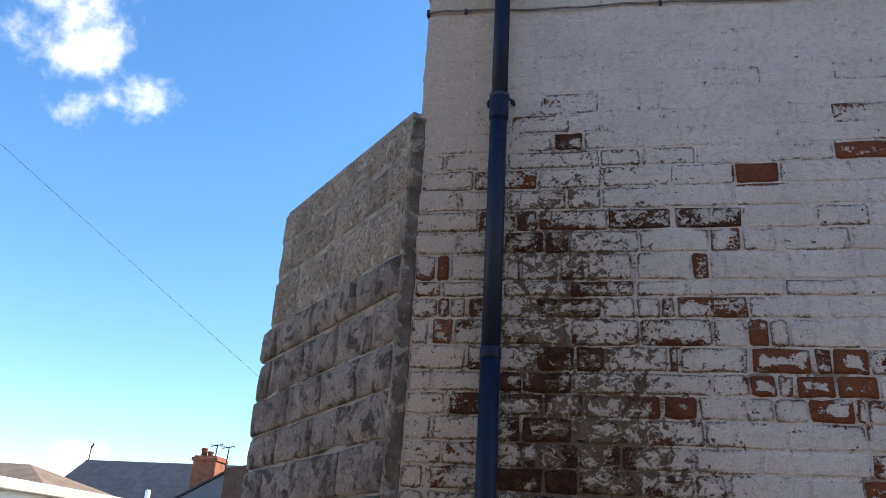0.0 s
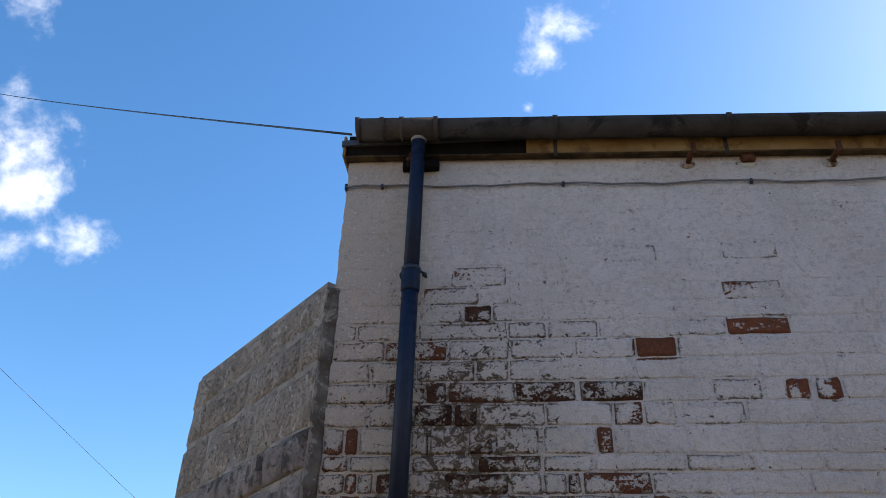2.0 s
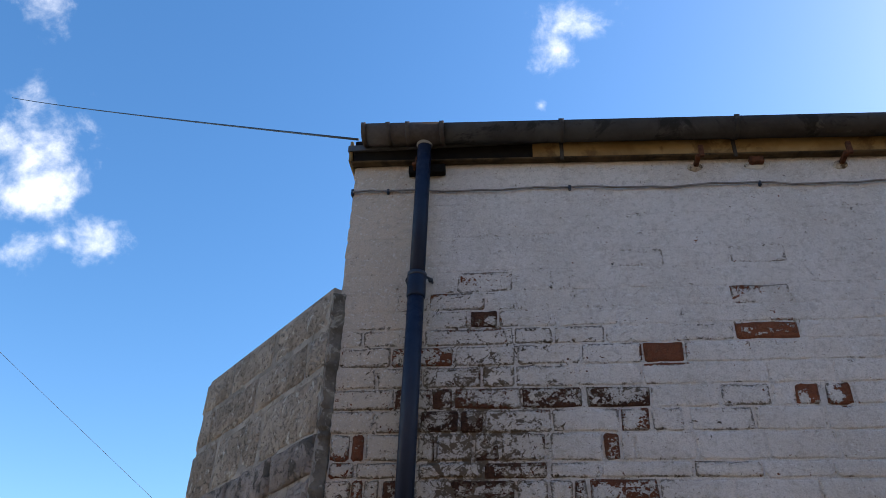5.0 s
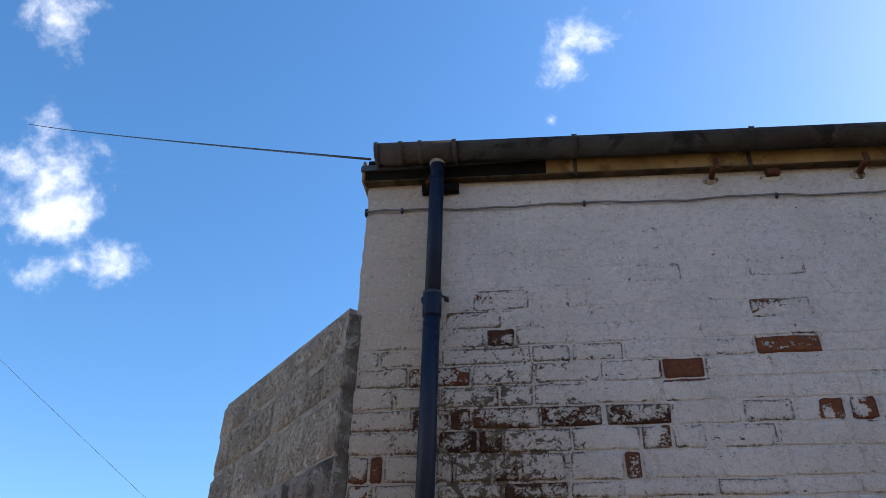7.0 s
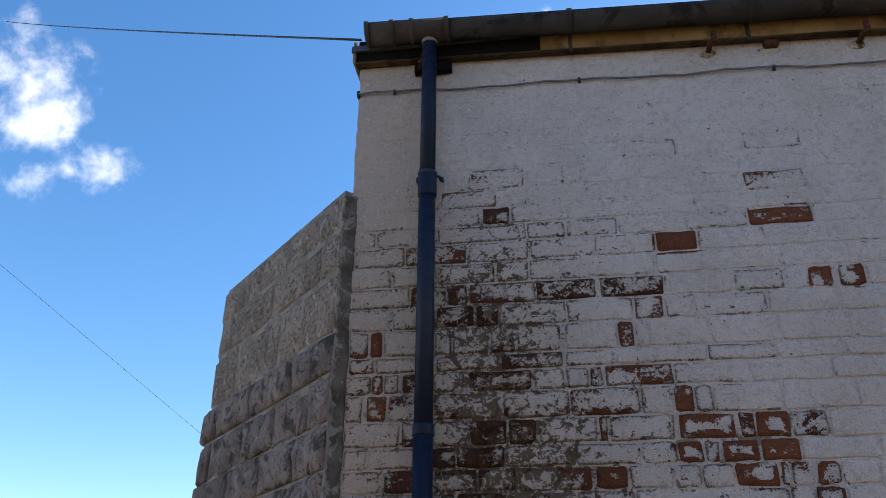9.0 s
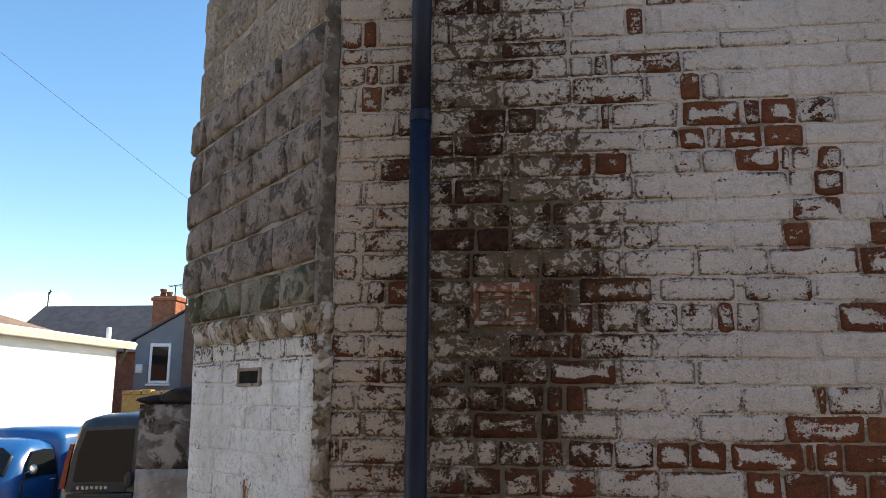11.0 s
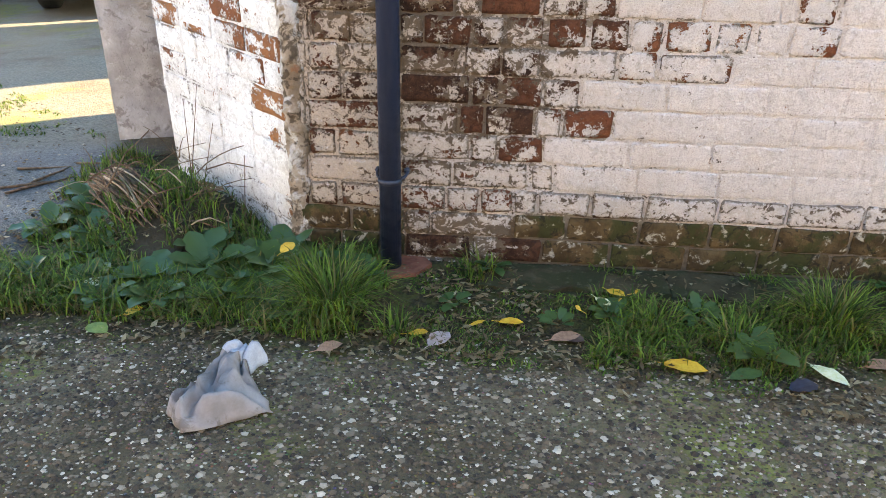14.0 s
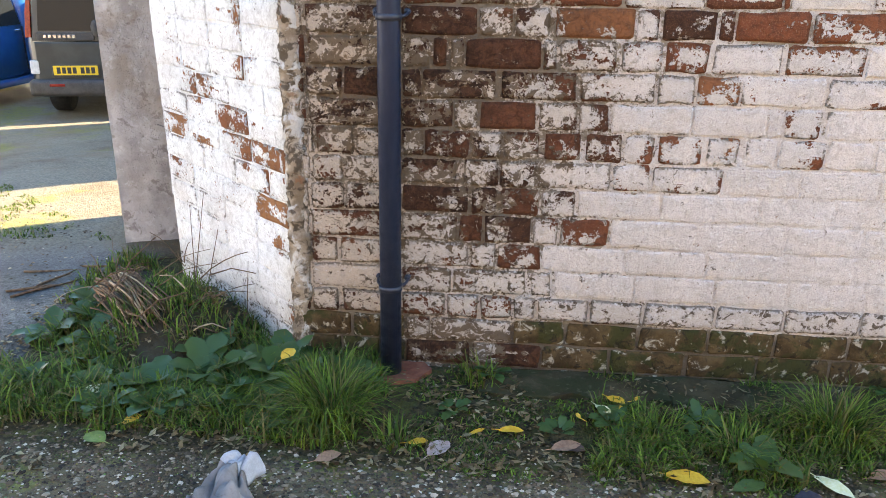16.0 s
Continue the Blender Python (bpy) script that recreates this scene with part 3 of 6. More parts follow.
lay(18, (0.040, 0.146, PATCHY), (0.154, 0.341, PATCHY), (0.367, 0.575, PATCHY), (0.608, 0.792, PAINTED), (0.796, 0.827, BARE), (0.835, 1.041, MIXED), (1.049, 1.288, PAINTED), (1.304, 1.518, PAINTED), (1.530, 1.728, PAINTED))
lay(19, (0.040, 0.196, PATCHY), (0.205, 0.340, PAINTED), (0.357, 0.468, PAINTED), (0.481, 0.576, SOOTY), (0.584, 0.724, SOOTY), (0.732, 0.929, RIMMED), (0.941, 1.165, PAINTED), (1.170, 1.389, PAINTED), (1.400, 1.617, PAINTED))
lay(20, (0.040, 0.117, PATCHY), (0.126, 0.340, MIXED), (0.357, 0.468, MIXED), (0.477, 0.582, SOOTY), (0.590, 0.709, SOOTY), (0.718, 0.767, PAINTED), (0.775, 0.824, BARE), (0.832, 1.064, PAINTED), (1.072, 1.290, PAINTED), (1.298, 1.501, PAINTED), (1.505, 1.529, BARE), (1.537, 1.683, CHIPPED))
lay(21, (0.040, 0.142, CHIPPED), (0.151, 0.339, PATCHY), (0.356, 0.486, MIXED), (0.494, 0.691, RIMMED), (0.698, 0.749, BLACK), (0.756, 0.928, CHIPPED), (0.935, 1.155, PAINTED), (1.162, 1.406, PAINTED), (1.415, 1.630, RIMMED), (1.638, 1.808, BARE))
lay(22, (0.040, 0.070, MIXED), (0.079, 0.339, PATCHY), (0.356, 0.495, PATCHY), (0.503, 0.563, PATCHY), (0.571, 0.696, MIXED), (0.705, 0.763, PAINTED), (0.784, 0.910, WORN), (0.918, 1.028, MIXED), (1.039, 1.133, RIMMED), (1.140, 1.238, RIMMED), (1.253, 1.455, RIMMED), (1.459, 1.485, BARE), (1.493, 1.561, RIMMED), (1.566, 1.756, BARE))
lay(23, (0.040, 0.338, PAINTED), (0.356, 0.466, PATCHY), (0.473, 0.572, OUTLINED), (0.589, 0.693, WORN), (0.700, 0.859, WORN), (0.869, 1.043, PATCHY), (1.059, 1.282, PAINTED), (1.289, 1.386, RIMMED), (1.399, 1.514, BARE), (1.519, 1.621, RIMMED), (1.628, 1.823, BARE))
lay(24, (0.066, 0.338, PATCHY), (0.356, 0.513, PAINTED), (0.525, 0.742, CHIPPED), (0.759, 0.982, RIMMED), (0.987, 1.212, PAINTED), (1.220, 1.420, RIMMED), (1.425, 1.443, BARE), (1.451, 1.663, PAINTED))
lay(25, (0.064, 0.337, SOOTY), (0.356, 0.574, BLACK), (0.583, 0.677, PATCHY), (0.685, 0.786, MIXED), (0.803, 1.026, ORANGE), (1.034, 1.096, MIXED), (1.104, 1.252, BLACK), (1.260, 1.300, MIXED), (1.305, 1.509, BARE), (1.516, 1.719, WORN))
lay(26, (0.071, 0.336, CHIPPED), (0.356, 0.437, PATCHY), (0.445, 0.489, BARE), (0.498, 0.537, PATCHY), (0.544, 0.763, BARE), (0.770, 0.810, PAINTED), (0.817, 0.980, CHIPPED), (0.997, 1.112, OUTLINED), (1.120, 1.241, OUTLINED), (1.257, 1.448, OUTLINED), (1.463, 1.677, OUTLINED))
lay(27, (0.060, 0.169, SOOTY), (0.175, 0.336, BLACK), (0.356, 0.410, BLACK), (0.419, 0.637, SOOTY), (0.654, 0.871, OUTLINED), (0.884, 1.100, CHIPPED), (1.108, 1.214, OUTLINED), (1.222, 1.343, WORN), (1.351, 1.580, PAINTED), (1.587, 1.795, CHIPPED))
lay(28, (0.067, 0.335, SOOTY), (0.355, 0.508, SOOTY), (0.517, 0.581, PATCHY), (0.595, 0.759, BARE), (0.768, 0.878, MIXED), (0.883, 0.974, PATCHY), (0.984, 1.215, SMOOTH), (1.222, 1.428, PAINTED), (1.436, 1.476, PAINTED), (1.484, 1.586, PATCHY), (1.602, 1.803, SMOOTH))
lay(29, (0.056, 0.078, MIXED), (0.086, 0.203, CHIPPED), (0.212, 0.335, MIXED), (0.355, 0.420, PATCHY), (0.429, 0.561, PAINTED), (0.570, 0.658, MIXED), (0.670, 0.775, CHIPPED), (0.791, 0.898, OUTLINED), (0.915, 1.021, OUTLINED), (1.033, 1.116, PATCHY), (1.128, 1.256, PATCHY), (1.273, 1.362, PATCHY), (1.386, 1.466, PAINTED), (1.482, 1.609, PATCHY), (1.617, 1.749, PAINTED))
lay(30, (0.073, 0.165, PATCHY), (0.175, 0.334, PAINTED), (0.355, 0.524, OUTLINED), (0.545, 0.651, MIXED), (0.659, 0.769, MIXED), (0.776, 0.995, OUTLINED), (1.003, 1.112, PATCHY), (1.121, 1.327, CHIPPED), (1.335, 1.552, SMOOTH))
lay(31, (0.062, 0.164, MIXED), (0.173, 0.333, SOOTY), (0.355, 0.564, BLACK), (0.572, 0.652, SOOTY), (0.661, 0.783, WORN), (0.792, 0.896, MIXED), (0.904, 1.150, SMOOTH), (1.158, 1.446, SMOOTH))
lay(32, (0.060, 0.333, PAINTED), (0.355, 0.529, PATCHY), (0.538, 0.609, WORN), (0.618, 0.760, BLACK), (0.768, 0.847, PATCHY), (0.856, 1.002, WORN), (1.011, 1.272, SMOOTH), (1.280, 1.534, SMOOTH))
lay(33, (0.058, 0.143, MIXED), (0.152, 0.332, PAINTED), (0.355, 0.566, PATCHY), (0.575, 0.655, PATCHY), (0.664, 0.797, WORN), (0.806, 1.057, SMOOTH), (1.065, 1.310, SMOOTH))
lay(34, (0.056, 0.332, PAINTED), (0.355, 0.512, CHIPPED), (0.521, 0.755, CHIPPED), (0.773, 0.834, OUTLINED), (0.852, 1.095, SMOOTH), (1.103, 1.348, SMOOTH))
lay(35, (0.054, 0.140, PAINTED), (0.159, 0.331, PAINTED), (0.356, 0.495, PAINTED), (0.504, 0.604, PAINTED), (0.613, 0.712, PAINTED), (0.721, 0.789, PATCHY), (0.801, 0.960, PAINTED), (0.968, 1.133, PAINTED))
lay(36, (0.187, 0.277, WORN), (0.369, 0.444, PATCHY), (0.454, 0.715, PAINTED), (0.724, 0.889, PAINTED))
lay(37, (0.155, 0.272, PATCHY), (0.369, 0.579, SOOTY))


def bump2(x, z, cx, cz, rx, rz):
    return math.exp(-((x - cx) / rx) ** 2 - ((z - cz) / rz) ** 2)


def bare_near(x, z):
    """How near a spot is to a brick that has shed its coat: the loss spreads over its joints."""
    best = 0.0
    k0 = course_at(z)
    for k in (k0 - 1, k0, k0 + 1):
        for a, b, (p, dark, how) in forced.get(k, ()):
            if p is None or p < .45:
                continue
            dx = max(a - x, 0, x - b)
            dz = max(course_top(k) - COURSE - z, 0, z - course_top(k))
            best = max(best, p * math.exp(-(dx * dx + dz * dz) / 0.00013))
    return best


def wear_of(x, z):
    """How far the coat has gone, how black it is, and how cream, over the wall."""
    n = nz(x * 2.1, z * 2.1, 3.0)
    peel = 0.06 + 0.12 * n
    peel += 0.20 * bump2(x, z, 0.62, 1.45, 0.45, 1.0) + 0.14 * bump2(x, z, 1.5, 1.35, 0.8, 0.45) + 0.10 * bump2(x, z, 0.25, 1.2, 0.35, 1.2) + 0.09 * bump2(x, z, 0.75, 0.75, 0.5, 0.35)
    peel -= 0.14 * min(1, max(0, (z - 3.2) / 0.5)) + 0.08 * bump2(x, z, 1.9, 0.42, 0.9, 0.32) + 0.05 * bump2(x, z, 1.7, 2.9, 0.7, 0.6)
    peel += 0.85 * min(1, max(0, (0.175 - z + 0.05 * n) / 0.03)) * (1 if x > 0.72 or x < .34 else 0.0)
    grime = 1.0 * bump2(x, z, 0.58, 1.95, 0.30, 0.75) + 0.85 * bump2(x, z, 0.45, 0.95, 0.45, 0.20) + 0.75 * bump2(x, z, 0.60, 0.57, 0.30, 0.20) + 0.50 * bump2(x, z, 0.50, 2.9, 0.24, 0.45) + 0.26 * bump2(x, z, 0.95, 1.9, 0.30, 0.45)
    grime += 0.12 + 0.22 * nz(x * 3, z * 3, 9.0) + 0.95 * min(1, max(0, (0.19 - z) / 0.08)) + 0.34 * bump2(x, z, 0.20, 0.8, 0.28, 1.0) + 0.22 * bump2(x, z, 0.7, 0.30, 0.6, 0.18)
    grime -= 0.25 * min(1, max(0, (x - 1.2) / 0.5)) + 0.2 * min(1, max(0, (z - 3.1) / 0.4))
    grime = min(1, max(0, grime))
    near = bare_near(x, z)
    peel = max(peel + 0.26 * grime * (0.6 + 1.6 * nz(x * 6, z * 9, 31.0)), 0.44 * near + 0.50 * nz(x * 11, z * 15, 13.0) if near > 0.06 else 0)
    cream = 0.95 * min(1, max(0, (0.40 - x) / 0.06)) + 0.55 * bump2(x, z, 0.5, 1.6, 0.5, 1.3) + 0.25 * min(1, max(0, (0.55 - z) / 0.4)) + 0.15
    return min(1, max(0, peel)), min(1, max(0, grime)), min(1, max(0, cream))


def add_layers(bm):
    return bm.verts.layers.float_color.new("wear"), bm.verts.layers.float.new("rnd")


def one_brick(bm, layers, x0, x1, z0, z1, proud, state, rng, wear, place):
    """A brick with a worn, uneven outline and rounded face; place() carries (along, out, up) into the world."""
    wear_l, rnd_l = layers
    peel, dark, how = state
    rnd = rng.uniform(0.0, 0.2) if dark > 0 else rng.uniform(0.7, 0.95) if dark < 0 else rng.choice((rng.uniform(0.15, 0.4), rng.uniform(0.25, 0.5), rng.uniform(0.35, 0.6), rng.uniform(0.4, 0.65), rng.uniform(0.55, 0.8)))
    b = min(0.014, 0.24 * (z1 - z0))
    tilt = rng.uniform(-0.0012, 0.0012)
    w, h = x1 - x0, z1 - z0
    cx, cz = min(0.18 * w, rng.uniform(0.004, 0.010)), rng.uniform(0.003, 0.009)
    outline = [(cx, 0), (w * .35, 0), (w * .7, 0), (w - cx, 0), (w, cz), (w, h - cz), (w - cx, h), (w * .62, h), (w * .3, h), (cx, h), (0, h - cz), (0, cz)]
    outline = [(u + rng.uniform(-.0035, .0035), q + rng.uniform(-.0034, .0034)) for u, q in outline]
    luck = 0.25 + 2.1 * rng.random() ** 2.2
    rings = []
    for inset, out, e in ((0.0, -0.02, 1.0), (0.0, 0.30 * proud, 1.0), (0.30 * b, 0.8 * proud, 0.85), (b, proud, 0.55), (min(0.36 * h, 0.3 * w), proud * 1.05, 0.0)):
        ring = []
        for u, q in outline:
            x = x0 + w / 2 + (u - w / 2) * (1 - 2 * inset / w)
            z = z0 + h / 2 + (q - h / 2) * (1 - 2 * inset / h)
            v = bm.verts.new(place(x, out + (tilt * (2 * u / w - 1) if out > 0 else 0), z))
            p, g, c = wear(x, z)
            ragged = 0.66 * nz(x * 13, z * 17, 5.0) + 0.34 * nz(x * 34, z * 40, 15.0) + rng.uniform(-.08, .04)
            if how == "rim":
                p = 0.84 + 1.0 * nz(x * 21, z * 27, 8.0) + 0.5 * ragged if e > 0.5 else 0.30 + 1.3 * ragged
            elif peel is not None:
                p = (peel if peel > .9 else .92 * peel) + ragged
            elif how == "smooth":
                p, g = 0.25 * p, 0.3 * g
            else:
                p = p * luck if p < .4 else p
            g = max(g, 0.55 * dark) if dark > 0 else g
            if how == "outlined" and e > 0.5:
                p, g = p + 0.04, g + 0.22
            v[wear_l] = (min(1, p), g, c, e)
            v[rnd_l] = rnd
            ring.append(v)
        rings.append(ring)
    n = len(outline)
    for a, c in zip(rings, rings[1:]):
        for k in range(n):
            bm.faces.new((a[k], a[(k + 1) % n], c[(k + 1) % n], c[k]))
    bm.faces.new(rings[-1])


def course_bricks(k, x0, x1, rng, fixed=(), headers=False):
    """The bricks of one course between two ends, laid round the fixed ones."""
    out, at = [], x0
    length = 0.116 if headers else STRETCH
    for a, b, state in sorted(fixed, key=lambda q: q[0]) + [(x1 + JOINT, None, None)]:
        gap = a - JOINT - at
        if gap > 0.03:
            n = max(1, round((gap + JOINT) / length))
            cuts = [at + (gap + JOINT) * i / n + (rng.uniform(-0.010, 0.010) if 0 < i < n else 0) for i in range(n + 1)]
            if n > 2 and not headers and at == x0:
                half = rng.choice((0.0, 0.11))
                cuts = [cuts[0]] + [c - half if 0 < i < n else c for i, c in enumerate(cuts)][1:]
            for c, d in zip(cuts, cuts[1:]):
                if d - c > 0.04:
                    out.append((c, d - JOINT, PAINTED))
        if b is not None:
            out.append((max(a, at), b, state))
            at = b + JOINT
    return out


wall_front = tagged(new("wall_front"), "whitewashed brick wall with flaking paint and stains", "wall", kind="structure")
# core and mortar bed: a fine sheet just behind the brick faces, and a plain core
bm = bmesh.new()
box(bm, (EDGE_X + 0.006, 0.03, -0.3), (FAR_X, 0.235, WALL_TOP))
box(bm, (EDGE_X + 0.006, 0.235, -0.3), (EDGE_X + 0.235, REAR_Y - 0.235, WALL_TOP))
box(bm, (EDGE_X + 0.006, REAR_Y - 0.235, -0.3), (FAR_X, REAR_Y, WALL_TOP))
box(bm, (FAR_X - 0.235, 0.235, -0.3), (FAR_X, REAR_Y - 0.235, WALL_TOP))
part("core", bm, BLOCK_JOINT, wall_front)
bm = bmesh.new()
layers = add_layers(bm)
nx, nzr = 210, 290
grid = []
for j in range(nzr + 1):
    z = -0.05 + (WALL_TOP + 0.05) * j / nzr
    row = []
    for i in range(nx + 1):
        x = EDGE_X + 0.004 + (FAR_X - EDGE_X - 0.004) * i / nx
        v = bm.verts.new((x, BACK_Y + 0.0015 * nz(x, z, 0, 14), z))
        p, g, c = wear_of(x, z)
        v[layers[0]] = (min(1, max(0, p * (1.5 if z < 2.2 else 1.0) - 0.02)), min(1, g + 0.05), c, 0.12)
        v[layers[1]] = -1.0
        row.append(v)
    grid.append(row)
for a, b in zip(grid, grid[1:]):
    for i in range(nx):
        bm.faces.new((a[i], a[i + 1], b[i + 1], b[i]))
part("mortar", bm, MAIN_PAINT, wall_front, "painted lime mortar joints")

VENT = (0.494, 0.690, 1.762, 1.897)
rng = random.Random(5)
high = bmesh.new()
high_layers = add_layers(high)
low_bricks = []


def front_place(x, out, z):
    return (x, BACK_Y - out, z)


for k in range(-10, 40):
    top = course_top(k)
    z0, z1 = max(course_top(k + 1) + JOINT * 0.9, -0.05), min(top, WALL_TOP - 0.002)
    if z1 - z0 < 0.02:
        continue
    for a, b, state in course_bricks(k, EDGE_X, FAR_X, rng, forced.get(k, ()), k in (29, 13, -2, -8)):
        if k in (16, 17) and b > VENT[0] - 0.004 and a < VENT[1] + 0.004:
            if a < VENT[0] - 0.06:
                b = VENT[0] - 0.008
            elif b > VENT[1] + 0.06:
                a = VENT[1] + 0.008
            else:
                continue
        smooth_up = min(1, max(0, (z0 - 2.7) / 0.7))
        smooth_up = max(smooth_up, 0.75 * bump2((a + b) / 2, z0, 1.9, 0.42, 0.75, 0.25))
        proud = (0.0055 * (1 - smooth_up) + 0.0016 * smooth_up) + rng.uniform(-0.001, 0.0016) * (1 - 0.6 * smooth_up)
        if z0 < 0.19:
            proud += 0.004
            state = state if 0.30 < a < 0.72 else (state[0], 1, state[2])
        if z0 < 2.12 and b < 2.6:
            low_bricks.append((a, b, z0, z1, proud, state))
        else:
            one_brick(high, high_layers, a, b, z0, z1, proud, state, rng, wear_of, front_place)
part("upper_brickwork", high, MAIN_PAINT, wall_front, "upper courses under thicker paint")["kind"] = "stuff"

# ---------------------------------------------------------------- the splayed wall beside it: white brick below, concrete block above
AL = Vector((-0.72, 0.69, 0)).normalized()      # along the wall, away from the corner
OUT = Vector((-AL.y, AL.x, 0))                    # towards the yard
if OUT.y > 0:
    OUT = -OUT


def side_place(s, out, z):
    p = AL * s + OUT * out
    return (p.x, p.y, z)


def side_end(z):
    return 0.950 + 0.055 * z


SIDE_BARE = [(33, .02, .12, .85), (32, .05, .20, .50), (30, .06, .20, .45), (30, .20, .33, .60), (29, .26, .44, .62), (29, .14, .25, .55), (30, .50, .68, .55), (28, .52, .70, .58), (30, .72, .87, .62), (27, .22, .30, .55), (27, .70, .80, .62), (26, .74, .82, .6), (25, .24, .31, .55), (32, .77, .85, .5), (22, .83, .93, .5), (24, .42, .48, .45)]
# patches of lost paint: along, up, half-sizes, how bare
SIDE_PATCH = [(1.07 * (a + b) / 2, course_top(k) - 0.045, max(0.035, 0.42 * (b - a)), 0.042, min(0.8, p + 0.10)) for k, a, b, p in SIDE_BARE]


def side_wear(s, z):
    n = nz(s * 2.7, z * 2.7, 21.0)
    peel = 0.04 + 0.09 * n + 0.22 * min(1, max(0, (0.10 - s) / 0.06)) + 0.05 * bump2(s, z, .6, .75, .5, .35)
    for cs, cz, rs, rz, much in SIDE_PATCH:
        peel = max(peel, much * bump2(s, z, cs, cz, rs * 1.25, rz * 1.25) + 0.22 * nz(s * 16, z * 16, 40.0) * (abs(s - cs) < 2 * rs and abs(z - cz) < 2 * rz))
    grime = 0.03 + 0.12 * n + 0.6 * min(1, max(0, (z - 1.60) / 0.12)) + 0.5 * min(1, max(0, (0.22 - z) / 0.15)) + 0.25 * min(1, max(0, (0.06 - s) / 0.04))
    cream = 0.10 + 0.5 * min(1, max(0, (0.10 - s) / 0.08)) + 0.5 * min(1, max(0, (0.3 - z) / 0.2)) + 0.3 * min(1, max(0, (z - 1.6) / 0.15))
    return min(1, max(0, peel)), min(1, max(0, grime)), min(1, cream)


wall_side = tagged(new("wall_side"), "splayed wall of white painted brick under rough concrete blocks", "wall", kind="structure")
bm = bmesh.new()
layers = add_layers(bm)
grid = []
for j in range(45):
    z = -0.1 + 1.94 * j / 44
    row = []
    for i in range(31):
        s = side_end(z) * i / 30
        v = bm.verts.new(side_place(s, 0.002 * nz(s, z, 4, 12), z))
        p, g, c = side_wear(s, z)
        v[layers[0]] = (max(0, p - 0.03), g, c, 0.12)
        v[layers[1]] = -1.0
        row.append(v)
    # the return of the end face
    for d in (0.08, 0.22):
        v = bm.verts.new(side_place(side_end(z), -d, z))
        p, g, c = side_wear(side_end(z), z)
        v[layers[0]], v[layers[1]] = (p, g, c, 0.2), -1.0
        row.append(v)
    grid.append(row)
for a, b in zip(grid, grid[1:]):
    for i in range(len(a) - 1):
        bm.faces.new((a[i + 1], a[i], b[i], b[i + 1]))
part("mortar", bm, SIDE_PAINT, wall_side, "white painted joints")
bm = bmesh.new()
rings = []
for z in (-0.3, 0.4, 1.3, 1.825):
    e = side_end(z)
    rings.append([side_place(0.02, -0.012, z), side_place(e - 0.01, -0.012, z), side_place(e - 0.01, -0.24, z), side_place(0.02, -0.24, z)])
shell(bm, rings)
part("core", bm, BLOCK_JOINT, wall_side)

HOLE = (0.408, 0.566, 1.586, 1.630)
side_bricks = []
for k in range(18, 40):
    top = course_top(k) + 0.006
    z0, z1 = course_top(k + 1) + 0.006 + JOINT * 0.9, top
    for a, b, state in course_bricks(k, 0.015, side_end(z0) - 0.003, rng):
        if k in (19, 20) and b > HOLE[0] and a < HOLE[1] and z1 > HOLE[2] and z0 < HOLE[3]:
            if a < HOLE[0] - 0.05:
                side_bricks.append((a, HOLE[0] - 0.016, z0, z1, 0.006, state))
            if b > HOLE[1] + 0.05:
                side_bricks.append((HOLE[1] + 0.016, b, z0, z1, 0.006, state))
            continue
        side_bricks.append((a, b, z0, z1, 0.0045 + rng.uniform(-0.001, 0.0015), (None, -1, "")))

# small square vent pipe set into the white brickwork
bm = bmesh.new()
for lo, hi in (((HOLE[0] - .014, -.03, HOLE[2] - .012), (HOLE[0], .012, HOLE[3] + .012)), ((HOLE[1], -.03, HOLE[2] - .012), (HOLE[1] + .014, .012, HOLE[3] + .012)),
               ((HOLE[0], -.03, HOLE[2] - .012), (HOLE[1], .012, HOLE[2])), ((HOLE[0], -.03, HOLE[3]), (HOLE[1], .012, HOLE[3] + .012))):
    vs = box(bm, lo, hi, 0.002)
    for v in vs:
        v.co = side_place(*v.co)
wall_vent = thing("wall_vent", "small square grey vent opening in white brick", "vent")
part("frame", bm, BLOCK_JOINT, wall_vent)
# solid plug in the vent mouth, its colour painted as the shade within
bm = bmesh.new()
vs = box(bm, (HOLE[0], -.028, HOLE[2]), (HOLE[1], 0.0065, HOLE[3]))
for v in vs:
    v.co = side_place(*v.co)
part("opening", bm, HOLE_SHADE, wall_vent, "solid near-black plug, the hole's shade put in as colour")

